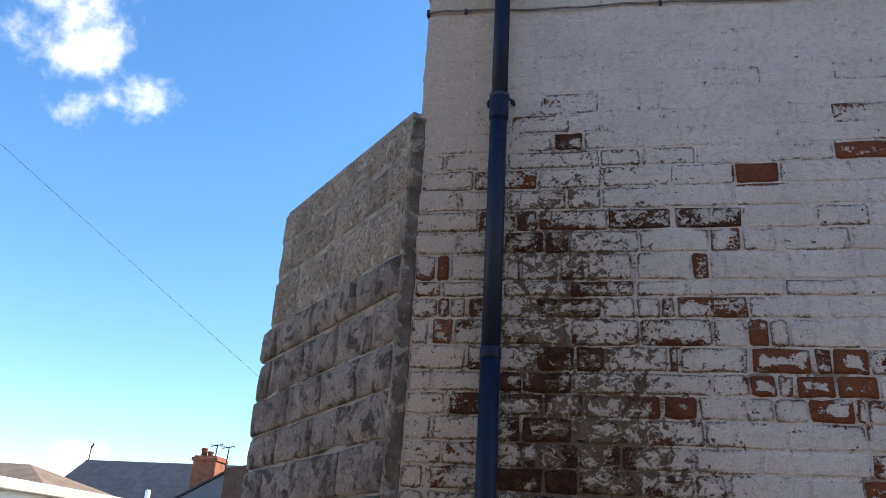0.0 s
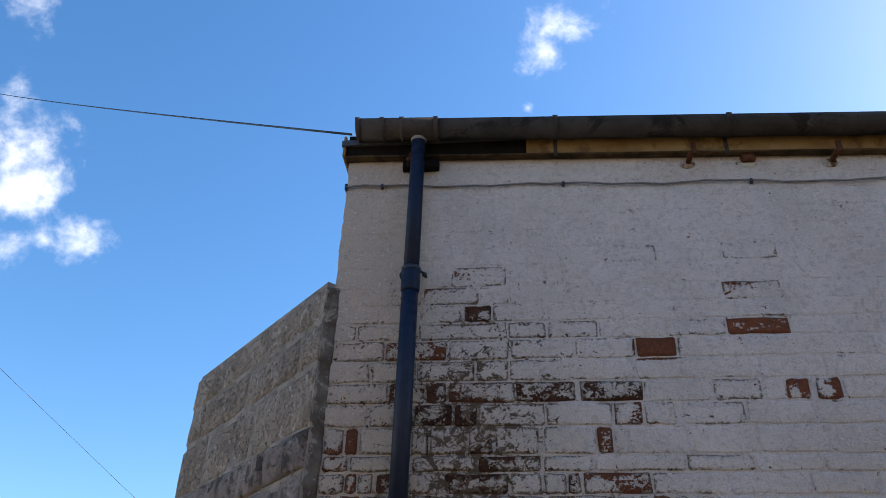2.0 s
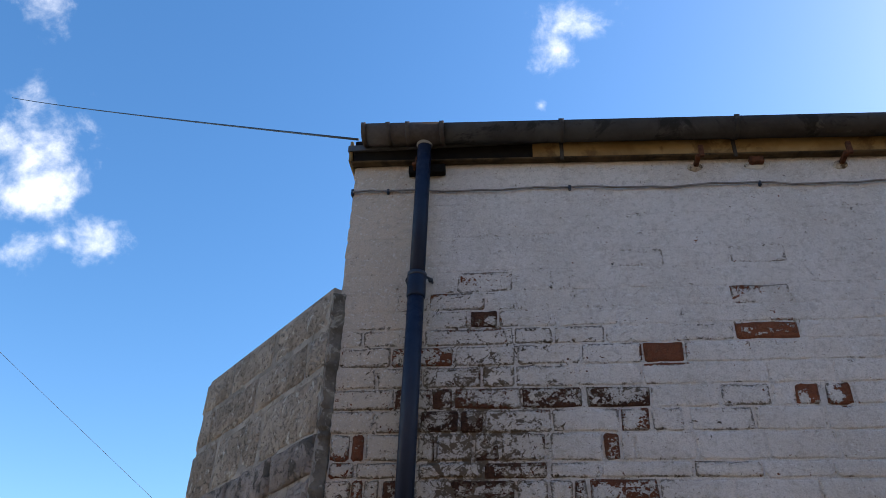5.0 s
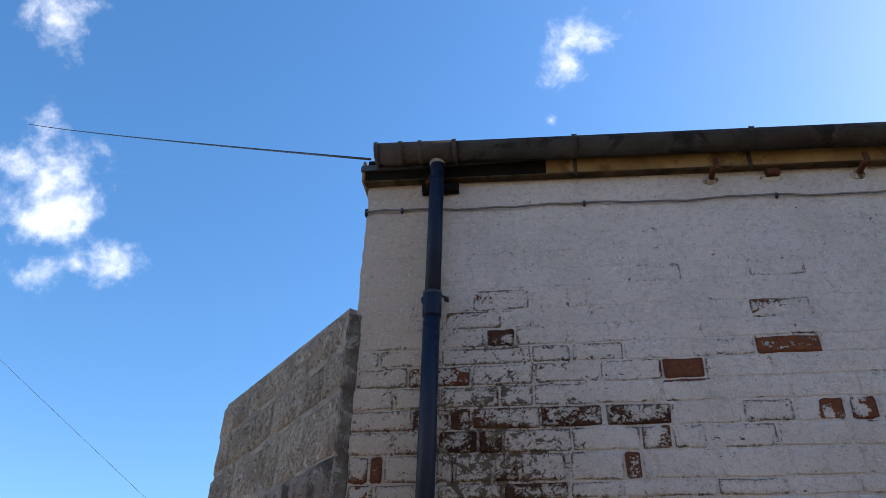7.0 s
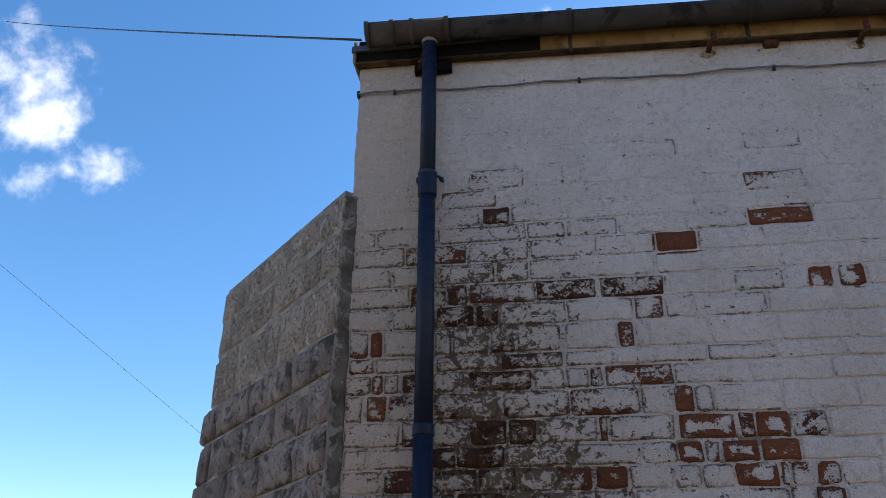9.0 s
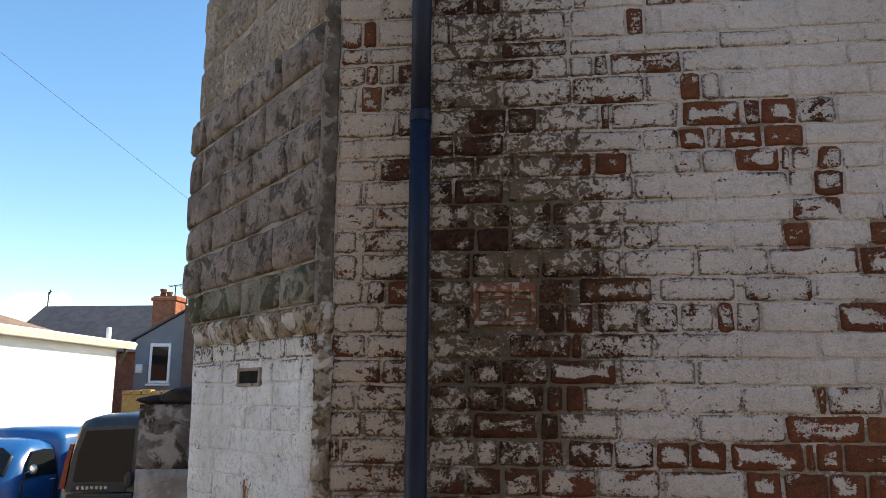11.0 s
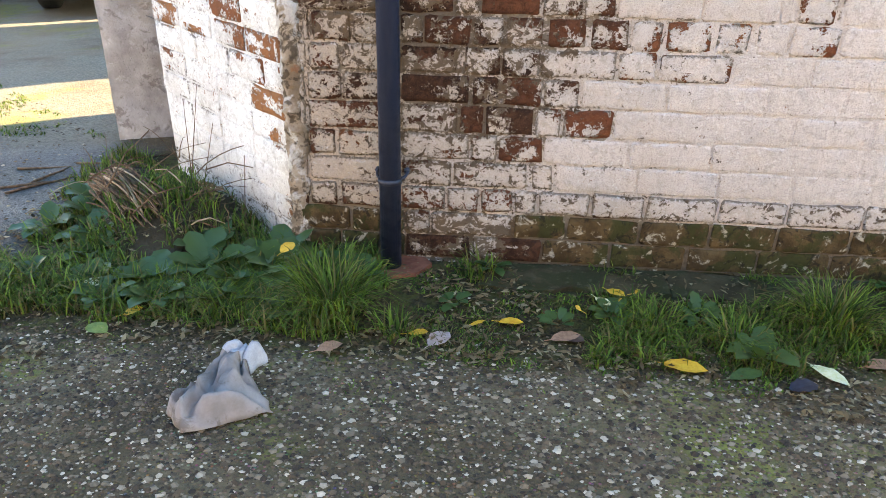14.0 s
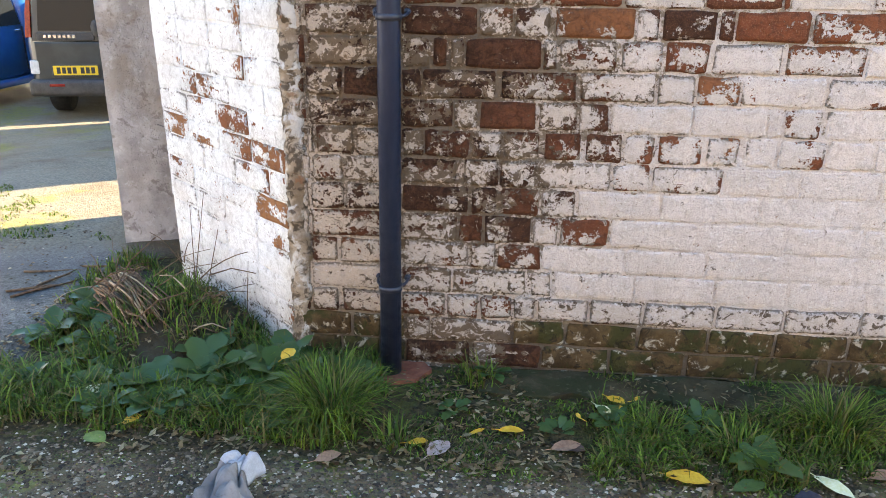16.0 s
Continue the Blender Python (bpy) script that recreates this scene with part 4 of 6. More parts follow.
# rough mortar down the corner between the two walls, a dark open joint higher up
for lo, hi, mat, lab in ((-.05, 1.84, ROUGH_MORTAR, "ragged crumbling mortar at the corner"), (1.83, 3.40, CORNER_DARK, "dark ragged joint beside the blocks")):
    bm = bmesh.new()
    loops = []
    n = int((hi - lo) * 120)
    low = lo < 0
    for j in range(n + 1):
        z = lo + (hi - lo) * j / n
        w = 0.013 + 0.020 * nz(z, 0, 0, 9) + 0.014 * nz(z, 5, 0, 31) + (0.008 * (1 - z / 2.2) if low else 0.0)
        w = w if low else 0.35 * w
        h = 0.002 + 0.012 * nz(z, 9, 0, 17) + 0.009 * nz(z, 2, 0, 50) + 0.005 * nz(z, 4, 0, 110) + (0.002 if low else -0.006)
        lean = 0.012 * nz(z, 7, 0, 3) if low else 0.004 * nz(z, 7, 0, 6)
        c = Vector((0.010 + lean, -0.002, z))
        loops.append([Vector(side_place(w + (0.009 if low else 0.004), 0.003 if low else 0.020, z)), Vector(side_place(w * 0.5, (0.008 if low else 0.023) + h, z)), c + Vector((-0.006, -0.006 - h, 0)), Vector((0.026 + w * 0.4, -0.004 - 0.5 * max(h, 0), z)), Vector((0.03 + max(w, 0.004), 0.005, z)), Vector((0.03, 0.02, z))])
    shell(bm, loops)
    part("corner_mortar", bm, mat, wall_side, lab, True)
# ragged mortar ledge under the blocks
bm = bmesh.new()
loops = []
for i in range(60):
    s = 1.0 * i / 59
    zt = 1.832
    lo = zt - 0.095 + 0.030 * nz(s, 3, 0, 9)
    o = 0.020 + 0.018 * nz(s, 0, 1, 13)
    loops.append([Vector(side_place(s, q, z)) for q, z in ((-0.01, lo), (0.008, lo + 0.004), (o, lo + 0.035 + 0.01 * nz(s, 1, 0, 20)), (o + 0.012, zt - 0.02), (0.02, zt), (-0.01, zt))])
shell(bm, loops)
part("mortar_ledge", bm, ROUGH_MORTAR, wall_side, "ragged mortar ledge", True)

# concrete blocks: joint heights from the bottom, and how far each course reaches
BLOCK_Z = (1.832, 1.975, 2.150, 2.319, 2.483, 2.663, 2.820, 3.070, 3.250, 3.425)
BLOCK_END = (1.07, 1.13, 1.15, 1.155, 1.15, 1.14, 1.125, 1.125, 1.135)


def block_place(s, out, z):
    """The block courses sag away from the corner."""
    return side_place(s, out, z - 0.062 * s * min(1.0, max(0.0, (z - 1.83) / 0.55)))


rng = random.Random(11)
bm = bmesh.new()
rings = []
for z, e in zip(BLOCK_Z, BLOCK_END + (1.12,)):
    rings.append([block_place(q, o, z) for q, o in ((0.0, 0.024 if z < 2.7 else 0.019), (e - 0.035, 0.024 if z < 2.7 else 0.019), (e - 0.035, -0.20), (0.0, -0.20))])
shell(bm, rings)
part("block_mortar", bm, BLOCK_MORTAR, wall_side, "pale grey block joints")


def block(s0, s1, z0, z1, out, rough, mat, round_end=False):
    """One hewn block, its face gently uneven and its arrises worn."""
    b = bmesh.new()
    nxs, nzs = 8, 5
    bev = 0.012
    front = []
    seed = rng.uniform(0, 90)
    for j in range(nzs + 1):
        row = []
        for i in range(nxs + 1):
            u, w = i / nxs, j / nzs
            e = min(u, 1 - u) * (s1 - s0) / bev, min(w, 1 - w) * (z1 - z0) / bev
            o = out - (0.010 if min(e) < 0.5 else 0.0) + rough * nz(u * 3, w * 2, seed, 1.4)
            if round_end and u > 0.8:
                o -= 0.035 * ((u - 0.8) / 0.2) ** 2
            s = s0 + (s1 - s0) * ((0.04 if i == 1 else 0.96 if i == nxs - 1 else u) if i in (1, nxs - 1) else u)
            z = z0 + (z1 - z0) * (0.08 if j == 1 else 0.92 if j == nzs - 1 else w)
            row.append(b.verts.new(block_place(s + rng.uniform(-.002, .002), o, z + 0.004 * nz(s, j, seed, 5))))
        front.append(row)
    for r0, r1 in zip(front, front[1:]):
        for i in range(nxs):
            b.faces.new((r0[i + 1], r0[i], r1[i], r1[i + 1]))
    ring = front[0] + [r[-1] for r in front[1:]] + front[-1][-2::-1] + [r[0] for r in front[-2:0:-1]]
    back = [b.verts.new(v.co - OUT * (0.10 if not round_end else 0.19)) for v in ring]
    for i in range(len(ring)):
        b.faces.new((ring[i], ring[(i + 1) % len(ring)], back[(i + 1) % len(ring)], back[i]))
    b.faces.new(back[::-1])
    return part("block", b, mat, wall_side, "", True)


for r, (z0, z1, end) in enumerate(zip(BLOCK_Z, BLOCK_Z[1:], BLOCK_END)):
    if r >= 6:
        cuts = ([0, .45, .86, end], [0, .145, .56, .955, end], [0, .443, .83, end])[r - 6]
    else:
        cuts, s = [0.0], rng.uniform(0.14, 0.36)
        while s < end - 0.12:
            cuts.append(s)
            s += rng.uniform(0.22, 0.38)
        cuts.append(end)
    for i, (a, b) in enumerate(zip(cuts, cuts[1:])):
        mat = BLOCK_PALE if r >= 6 else BLOCK_MOSS if r == 0 else BLOCK_DARK
        out = (0.024 if r >= 6 else 0.034 + 0.006 * (r % 2)) + rng.uniform(-0.003, 0.004)
        block(a + (0.006 if i == 0 else 0.004), b - 0.006, z0 + 0.006, z1 - 0.005, out, 0.007 if r >= 6 else 0.016, mat, i == len(cuts) - 2)

# ---------------------------------------------------------------- ground


def ground_z(x, y):
    far = min(1.0, max(0.0, (math.hypot(min(x, 0.0), max(y, 0)) - 0.9) / 8.0))
    return -0.60 * (0.45 * far + 0.55 * far * far * (3 - 2 * far)) - 0.012 + 0.006 * nz(x, y, 0, 1.7)


bm = bmesh.new()
xs = [-400, -120, -50, -26] + [-18 + 0.75 * i for i in range(20)] + [-3 + 0.15 * i for i in range(41)] + [4, 6, 10, 25, 60, 150, 400]
ys = [-400, -120, -50, -20, -10, -6] + [-4 + 0.2 * i for i in range(40)] + [4.2 + 0.8 * i for i in range(24)] + [26, 40, 80, 150, 400]
vg = [[bm.verts.new((x, y, ground_z(x, y))) for x in xs] for y in ys]
for a, b in zip(vg, vg[1:]):
    for i in range(len(xs) - 1):
        bm.faces.new((a[i], a[i + 1], b[i + 1], b[i]))
tagged(part("ground", bm, GROUND, None, "", True), "worn tarmac yard with grit, moss and soil", "ground", kind="structure")

# ---------------------------------------------------------------- roof, fascia, gutter and downpipe
bm = bmesh.new()
p0, p1 = (EDGE_X - 0.03, -0.05, WALL_TOP + 0.085), (FAR_X, REAR_Y, WALL_TOP + 0.33)
vs = [bm.verts.new(q) for q in ((p0[0], p0[1], p0[2] - .03), (p1[0], p0[1], p0[2] - .03), (p1[0], p1[1], p1[2]), (p0[0], p1[1], p1[2]), (p0[0], p0[1], p0[2]), (p1[0], p0[1], p0[2]), (p1[0], p1[1], p1[2] + .03), (p0[0], p1[1], p1[2] + .03))]
for f in ((3, 2, 1, 0), (4, 5, 6, 7), (0, 1, 5, 4), (1, 2, 6, 5), (2, 3, 7, 6), (3, 0, 4, 7)):
    bm.faces.new([vs[i] for i in f])
tagged(part("roof", bm, SLATE), "low dark roof behind the gutter", "roof", kind="structure")

fascia = thing("fascia_board", "ochre painted timber fascia, rotten and blackened at one end", "fascia")
for name, a, b, mat, lab in (("wet_end", EDGE_X - 0.003, 0.80, FASCIA_WET, "water-blackened board"), ("board", 0.80, FAR_X, FASCIA, "stained ochre board")):
    bm = bmesh.new()
    box(bm, (a, -0.034, WALL_TOP + 0.009), (b, 0.02, WALL_TOP + 0.125), 0.003)
    part(name, bm, mat, fascia, lab)
for a, b, mat in ((EDGE_X - 0.016, 0.98, FASCIA_LIP), (0.98, FAR_X, FASCIA_LIP)):
    bm = bmesh.new()
    box(bm, (a, -0.038, WALL_TOP - 0.001), (b, 0.0, WALL_TOP + 0.008), 0.003)
    part("bottom_lip", bm, mat, fascia, "thin ochre lip under the board")
bm = bmesh.new()
box(bm, (EDGE_X - 0.026, -0.040, WALL_TOP + 0.004), (EDGE_X - 0.013, 0.20, WALL_TOP + 0.12), 0.003)
part("end_piece", bm, FASCIA, fascia, "weathered end piece")

GUT_Y, GUT_Z, GUT_R = -0.093, WALL_TOP + 0.118, 0.058


def half_gutter(bm, x0, x1, r, z, thick=0.003, n=12):
    loops = []
    for x in (x0, x1):
        lp = [(x, GUT_Y - r * math.cos(math.pi * i / n), z - r * math.sin(math.pi * i / n)) for i in range(n + 1)]
        lp += [(x, GUT_Y + (r - thick) * math.cos(math.pi * i / n), z - (r - thick) * math.sin(math.pi * i / n)) for i in range(n + 1)]
        loops.append(lp)
    shell(bm, loops)


gutter = thing("gutter", "half-round brown plastic roof gutter, weathered and sagging", "gutter")
bm = bmesh.new()
half_gutter(bm, 0.39, FAR_X, GUT_R, GUT_Z)
part("channel", bm, GUTTER, gutter, "", True)
bm = bmesh.new()
half_gutter(bm, 0.062, 0.42, GUT_R + 0.004, GUT_Z + 0.002)
part("outlet_channel", bm, GUTTER_NEW, gutter, "cleaner grey-brown outlet section", True)
for x in (0.066, 0.175, 0.262, 0.412):
    bm = bmesh.new()
    half_gutter(bm, x - 0.010, x + 0.010, GUT_R + 0.009, GUT_Z + 0.004, 0.008)
    part("rib", bm, GUTTER_NEW, gutter, "", True)
bm = bmesh.new()
loop = [(GUT_Y - (GUT_R + .004) * math.cos(math.pi * i / 12), GUT_Z + .002 - (GUT_R + .004) * math.sin(math.pi * i / 12)) for i in range(13)]
shell(bm, [[(0.055, y, z) for y, z in loop], [(0.062, y, z) for y, z in loop]])
part("stop_end", bm, GUTTER_NEW, gutter)
for x in (0.925, 1.641, 2.40):
    bm = bmesh.new()
    half_gutter(bm, x - 0.011, x + 0.011, GUT_R + 0.006, GUT_Z + 0.003, 0.005)
    box(bm, (x - 0.008, GUT_Y + GUT_R - 0.004, GUT_Z - 0.12), (x + 0.008, GUT_Y + GUT_R + 0.006, GUT_Z + 0.003), 0.002)
    part("bracket", bm, GUTTER, gutter, "", True)

for eaves, drop in ((fascia, FALL), (gutter, GUTTER_FALL)):
    for ob in eaves.children:
        for v in ob.data.vertices:
            v.co.z -= drop * (v.co.x - EDGE_X)

PIPE_X, PIPE_Y, PIPE_R = 0.330, -0.072, 0.034


def pipe_at(z):
    return (PIPE_X - 0.0008 * (4.0 - z), PIPE_Y, z)


pipe = thing("downpipe", "round downpipe painted glossy navy blue, fixed to brick wall", "downpipe")
bm = bmesh.new()
tube(bm, [pipe_at(z) for z in (-0.03, 1.0, 2.0, 2.43)], PIPE_R, 24)
part("lower_pipe", bm, PIPE_PAINT, pipe, "", True)
bm = bmesh.new()
tube(bm, [pipe_at(z) for z in (2.40, 3.0, 3.44)], PIPE_R - 0.0015, 24)
tube(bm, [pipe_at(z) for z in (2.41, 2.415, 2.445, 2.45)], [PIPE_R, PIPE_R + .0022, PIPE_R + .0022, PIPE_R], 24)
part("middle_pipe", bm, PIPE_PAINT, pipe, "", True)
bm = bmesh.new()
tube(bm, [pipe_at(z) for z in (3.37, 3.8, 4.10)], PIPE_R - 0.003, 24)
part("upper_pipe", bm, PIPE_PAINT, pipe, "", True)
bm = bmesh.new()
tube(bm, [pipe_at(z) for z in (3.33, 3.34, 3.425, 3.435)], [PIPE_R, PIPE_R + .003, PIPE_R + .003, PIPE_R - .002], 24)
part("socket", bm, PIPE_PAINT, pipe, "", True)
bm = bmesh.new()
c = Vector(pipe_at(4.113))
tube(bm, [c + Vector((0, 0, -.015)), c + Vector((0, -.004, .012)), c + Vector((0, -.012, .03))], [PIPE_R, PIPE_R + .004, PIPE_R + .008], 20)
part("outlet_collar", bm, LEAD, pipe, "pale grey sealed collar", True)
for z in (3.432, 1.129, 0.303):
    bm = bmesh.new()
    c = Vector(pipe_at(z))
    tube(bm, [c + Vector((0, 0, d)) for d in (-.009, -.008, .008, .009)], [PIPE_R, PIPE_R + .0045, PIPE_R + .0045, PIPE_R], 24)
    for sx in (-1, 1):
        e = [c + Vector((sx * (PIPE_R + .001), .01, .0)), c + Vector((sx * (PIPE_R + .012), .03, .004)), c + Vector((sx * (PIPE_R + .016), .062, .010)), c + Vector((sx * (PIPE_R + .017), .08, .012))]
        tube(bm, e, .005, 8)
        tube(bm, [c + Vector((sx * (PIPE_R + .012), .060, .012)), c + Vector((sx * (PIPE_R + .012), .052, .012))], .010, 10)
    part("pipe_clip", bm, CLIP_PAINT, pipe, "dark two-screw pipe clip", True)

# ---------------------------------------------------------------- small things on the wall
air_brick = thing("air_brick", "broken terracotta air brick with flaked white paint", "vent")
x0, x1, z0, z1 = VENT
# backing block behind the bars, coloured near-black in place of shade
bm = bmesh.new()
box(bm, (x0, 0.010, z0), (x1, 0.029, z1))
part("cavity", bm, HOLE_SHADE, air_brick, "near-black backing block, the void's shade put in as colour")
bm = bmesh.new()
for lo, hi in (((x0, -.004, z1 - .030), (x1, .012, z1)), ((x0, -.002, z0), (x1, .012, z0 + .014)), ((x0, -.003, z0 + .014), (x0 + .018, .012, z1 - .030)), ((x1 - .016, -.003, z0 + .014), (x1, .012, z1 - .030))):
    box(bm, lo, hi, 0.003)
part("frame", bm, TERRACOTTA, air_brick)
bm = bmesh.new()
box(bm, (x0 + .098, -.001, z0 + .014), (x0 + .112, .012, z1 - .030), .003)
part("bar", bm, TERRACOTTA, air_brick)
for z in (z0 + .036, z0 + .062, z0 + .088):
    for a, b in ((x0 + .018, x0 + .098), (x0 + .112, x1 - .016)):
        bm = bmesh.new()
        box(bm, (a, 0.000 + .003 * rng.random(), z - .006), (b, .012, z + .006), .003)
        part("bar", bm, TERRACOTTA if rng.random() < .5 else ROUGH_MORTAR, air_brick)

for i, (x, z, ln) in enumerate(((1.48, 3.972, .10), (2.06, 3.952, .10), (0.290, 4.005, .06))):
    spike = thing("iron_spike", "rusty iron bracket stub sticking out of the wall", "bracket", "iron stubs under the gutter")
    bm = bmesh.new()
    box(bm, (x - .010, -.075, z - .008), (x + .010, .02, z + .008), .002)
    box(bm, (x + .004, -.082, z - .008), (x + .024, -.066, z + ln * .5), .002)
    part("bar", bm, RUST, spike)
    bm = bmesh.new()
    bmesh.ops.create_icosphere(bm, subdivisions=2, radius=.026, matrix=Matrix.Translation((x - .004, .004, z - .004)) @ Matrix.Diagonal((1.3, .5, .8, 1)))
    for v in bm.verts:
        v.co += v.normal * .006 * nz(*v.co, 60)
    part("mortar_collar", bm, ROUGH_MORTAR, spike, "crumbled mortar round the stub", True)
socket = thing("timber_stub", "rotten timber stub in a ragged wall hole", "stub")
bm = bmesh.new()
box(bm, (1.697, -.028, 3.962), (1.755, .02, 3.997), .006)
part("stub", bm, RUST, socket)
bm = bmesh.new()
bmesh.ops.create_icosphere(bm, subdivisions=2, radius=.04, matrix=Matrix.Translation((1.725, .006, 3.967)) @ Matrix.Diagonal((1.3, .3, .7, 1)))
part("mortar_collar", bm, ROUGH_MORTAR, socket, "", True)
behind = thing("pipe_batten", "dark timber batten behind the pipe head", "batten")
bm = bmesh.new()
box(bm, (0.258, -.032, 3.985), (0.418, .004, 4.030), .004)
part("batten", bm, FASCIA_WET, behind)

# cable clipped along the top of the wall
wire = thing("wall_cable", "thin cable painted over, clipped along the wall", "cable")
bm = bmesh.new()
tube(bm, [(EDGE_X - .002 + .08 * i, -.006 - .002 * math.sin(i), 3.912 - .0282 * .08 * i + .006 * math.sin(i * .7) + .0035 * math.sin(i * 2.1)) for i in range(45)], .0042, 6)
part("cable", bm, CABLE_PAINTED, wire, "", True)
for x in (.17, .95, 1.72, 2.4):
    bm = bmesh.new()
    box(bm, (x - .006, -.012, 3.900 - .0282 * x), (x + .006, .004, 3.925 - .0282 * x), .003)
    part("cable_clip", bm, CLIP_PAINT, wire)
bm = bmesh.new()
box(bm, (EDGE_X - .006, -.010, 3.897), (EDGE_X + .006, .02, 3.930), .003)
part("cable_clip", bm, CLIP_PAINT, wire)

# overhead lines
for name, lab, a, b, sag, r in (("overhead_cable", "black overhead cable running from the eaves", (EDGE_X + .002, -.02, 4.205), (-8.101, 6.31, 11.273), 0.03, .0055),
                                ("telephone_line", "thin far overhead line against the sky", (-16.9, 13.8, 13.3), (-9.1, 27.6, 6.2), 0.03, .006)):
    line = thing(name, lab, "cable")
    bm = bmesh.new()
    pa, pb = Vector(a), Vector(b)
    tube(bm, [pa.lerp(pb, i / 24) - Vector((0, 0, sag * 4 * (i / 24) * (1 - i / 24))) for i in range(25)], r, 6)
    part("line", bm, CABLE, line, "", True)

# ---------------------------------------------------------------- rendered pier behind the white wall
pier = thing("boundary_pier", "grey rendered masonry pier with black lumpy coping", "pier")
P0, P1, PD = (-1.205, 1.16), (-0.70, 1.29), Vector((0.24, 0.97, 0)) * 0.38


def pier_block(z0, z1, mat, lab, seed, grow=0.0):
    b = bmesh.new()
    loops = []
    n = max(7, int((z1 - z0) * 24))
    for j in range(n + 1):
        z = z0 + (z1 - z0) * j / n
        ins = 0.0003 if j in (0, n) else 0
        loop = []
        a, c = Vector((*P0, 0)), Vector((*P1, 0))
        a.x += 0.02 * (1.2 - z) * 0.35
        u = (c - a).normalized()
        f = Vector((u.y, -u.x, 0))
        for i in range(9):
            p = a.lerp(c, i / 8) + f * (grow - ins + .016 * nz(i * .6, z * 4, 1.0) + .006 * nz(i * 1.7, z * 11, 2.0)) - u * ((grow - ins) if i == 0 else 0)
            loop.append((p.x, p.y, z))
        for p in (c + PD, a + PD - u * grow, a + PD * .5 - u * (grow + .006 * nz(z, seed, 0, 7))):
            loop.append((p.x, p.y, z))
        loops.append(loop)
    shell(b, loops)
    return part("course" if not grow else "coping_bed", b, mat, pier, lab, True)


zs = (-0.2, 1.20, 1.50)
for i, (a, b) in enumerate(zip(zs, zs[1:])):
    pier_block(a, b, PIER_STAIN if i else PIER_RENDER, "soot-stained render" if i else "", i * 3.1)
# the diamond-shaped scar in the render
bm = bmesh.new()
u = (Vector((*P1, 0)) - Vector((*P0, 0))).normalized()
f = Vector((u.y, -u.x, 0))
o = Vector((*P0, 0)) + u * .22
shell(bm, [[o + u * s + f * d + Vector((0, 0, z)) for s, z in ((-.075, .455), (.0, .545), (.10, .50), (.10, .35), (.0, .37))] for d in (0.0, .022)])
part("render_patch", bm, PIER_RENDER, pier, "loose diamond-shaped flake of render")
for i, (s, w, h) in enumerate(((.03, .11, .05), (.15, .16, .09), (.30, .18, .11), (.44, .14, .10))):
    bm = bmesh.new()
    bmesh.ops.create_icosphere(bm, subdivisions=3, radius=1.0)
    for v in bm.verts:
        v.co += v.normal * .16 * nz(v.co.x + i * 4, v.co.y, v.co.z, 1.6)
        q = o - u * .22 + u * (s + v.co.x * w * .62) + Vector((PD.x, PD.y, 0)) * (.5 + v.co.y * .60) + Vector((0, 0, 1.495 + h * .45 + v.co.z * h * .62))
        v.co = q
    part("coping_stone", bm, CAP_STONE, pier, "", True)

# ---------------------------------------------------------------- verge: slab, gully tile, grass, weeds


def flat_slab(bm, pts, z0, z1, rough=0.004, seed=0):
    shell(bm, [[(x, y, z0) for x, y in pts], [(x, y, z1 + rough * nz(x * 9, y * 9, seed)) for x, y in pts]])


slab = thing("concrete_strip", "damp mossy concrete strip along the wall foot", "paving")
for i, (a, b) in enumerate(((.62, 1.22), (1.225, 1.86), (1.865, 2.6))):
    bm = bmesh.new()
    n = 10
    pts = [(a + (b - a) * k / n, -.004) for k in range(n + 1)] + [(b - (b - a) * k / n, -.17 + .035 * nz(k, i, 0, .7) - .02 * i) for k in range(n + 1)]
    flat_slab(bm, pts, -.06, -.001, .012, i)
    part("slab", bm, CONCRETE, slab)
tile = thing("gully_tile", "broken red clay tile under the downpipe foot", "tile")
bm = bmesh.new()
flat_slab(bm, [(.225, -.01), (.29, .0), (.43, -.008), (.46, -.05), (.42, -.12), (.33, -.15), (.25, -.12)], -.04, .004, .010)
part("tile", bm, RED_TILE, tile)


def free_ground(x, y):
    """Whether a spot of the verge is clear of the walls."""
    if y > -.006 and x > 0:
        return False
    return not (x <= 0 and Vector((x, y, 0)).dot(OUT) < .02)


def mound(x, y):
    d = math.hypot((x + .50) / .36, (y - .16) / .36)
    return max(0, 1 - d * d) * .12


def blades(name, spots, mat, label, category="grass", kind="stuff", width=.0035):
    """Bent tapering blades; spots: x, y, z, length, lean direction, lean."""
    vs, fs = [], []
    for x, y, z, ln, az, lean, w in spots:
        c, s = math.cos(az), math.sin(az)
        px, py = -s * w / 2, c * w / 2
        k = len(vs)
        for f, g in ((0, 1.0), (.45, .85), (.8, .5)):
            h = ln * (f - .38 * lean * f * f)
            o = ln * lean * f * f * .85
            vs += [(x + c * o + px * g, y + s * o + py * g, z + h), (x + c * o - px * g, y + s * o - py * g, z + h)]
        vs.append((x + c * ln * lean * .85, y + s * ln * lean * .85, z + ln * (1 - .55 * lean)))
        fs += [(k, k + 1, k + 3, k + 2), (k + 2, k + 3, k + 5, k + 4), (k + 4, k + 5, k + 6)]
    me = bpy.data.meshes.new(name)
    me.from_pydata(vs, [], fs)
    me.materials.append(mat)
    return tagged(new(name, me), label, category, "", kind)


rng = random.Random(21)


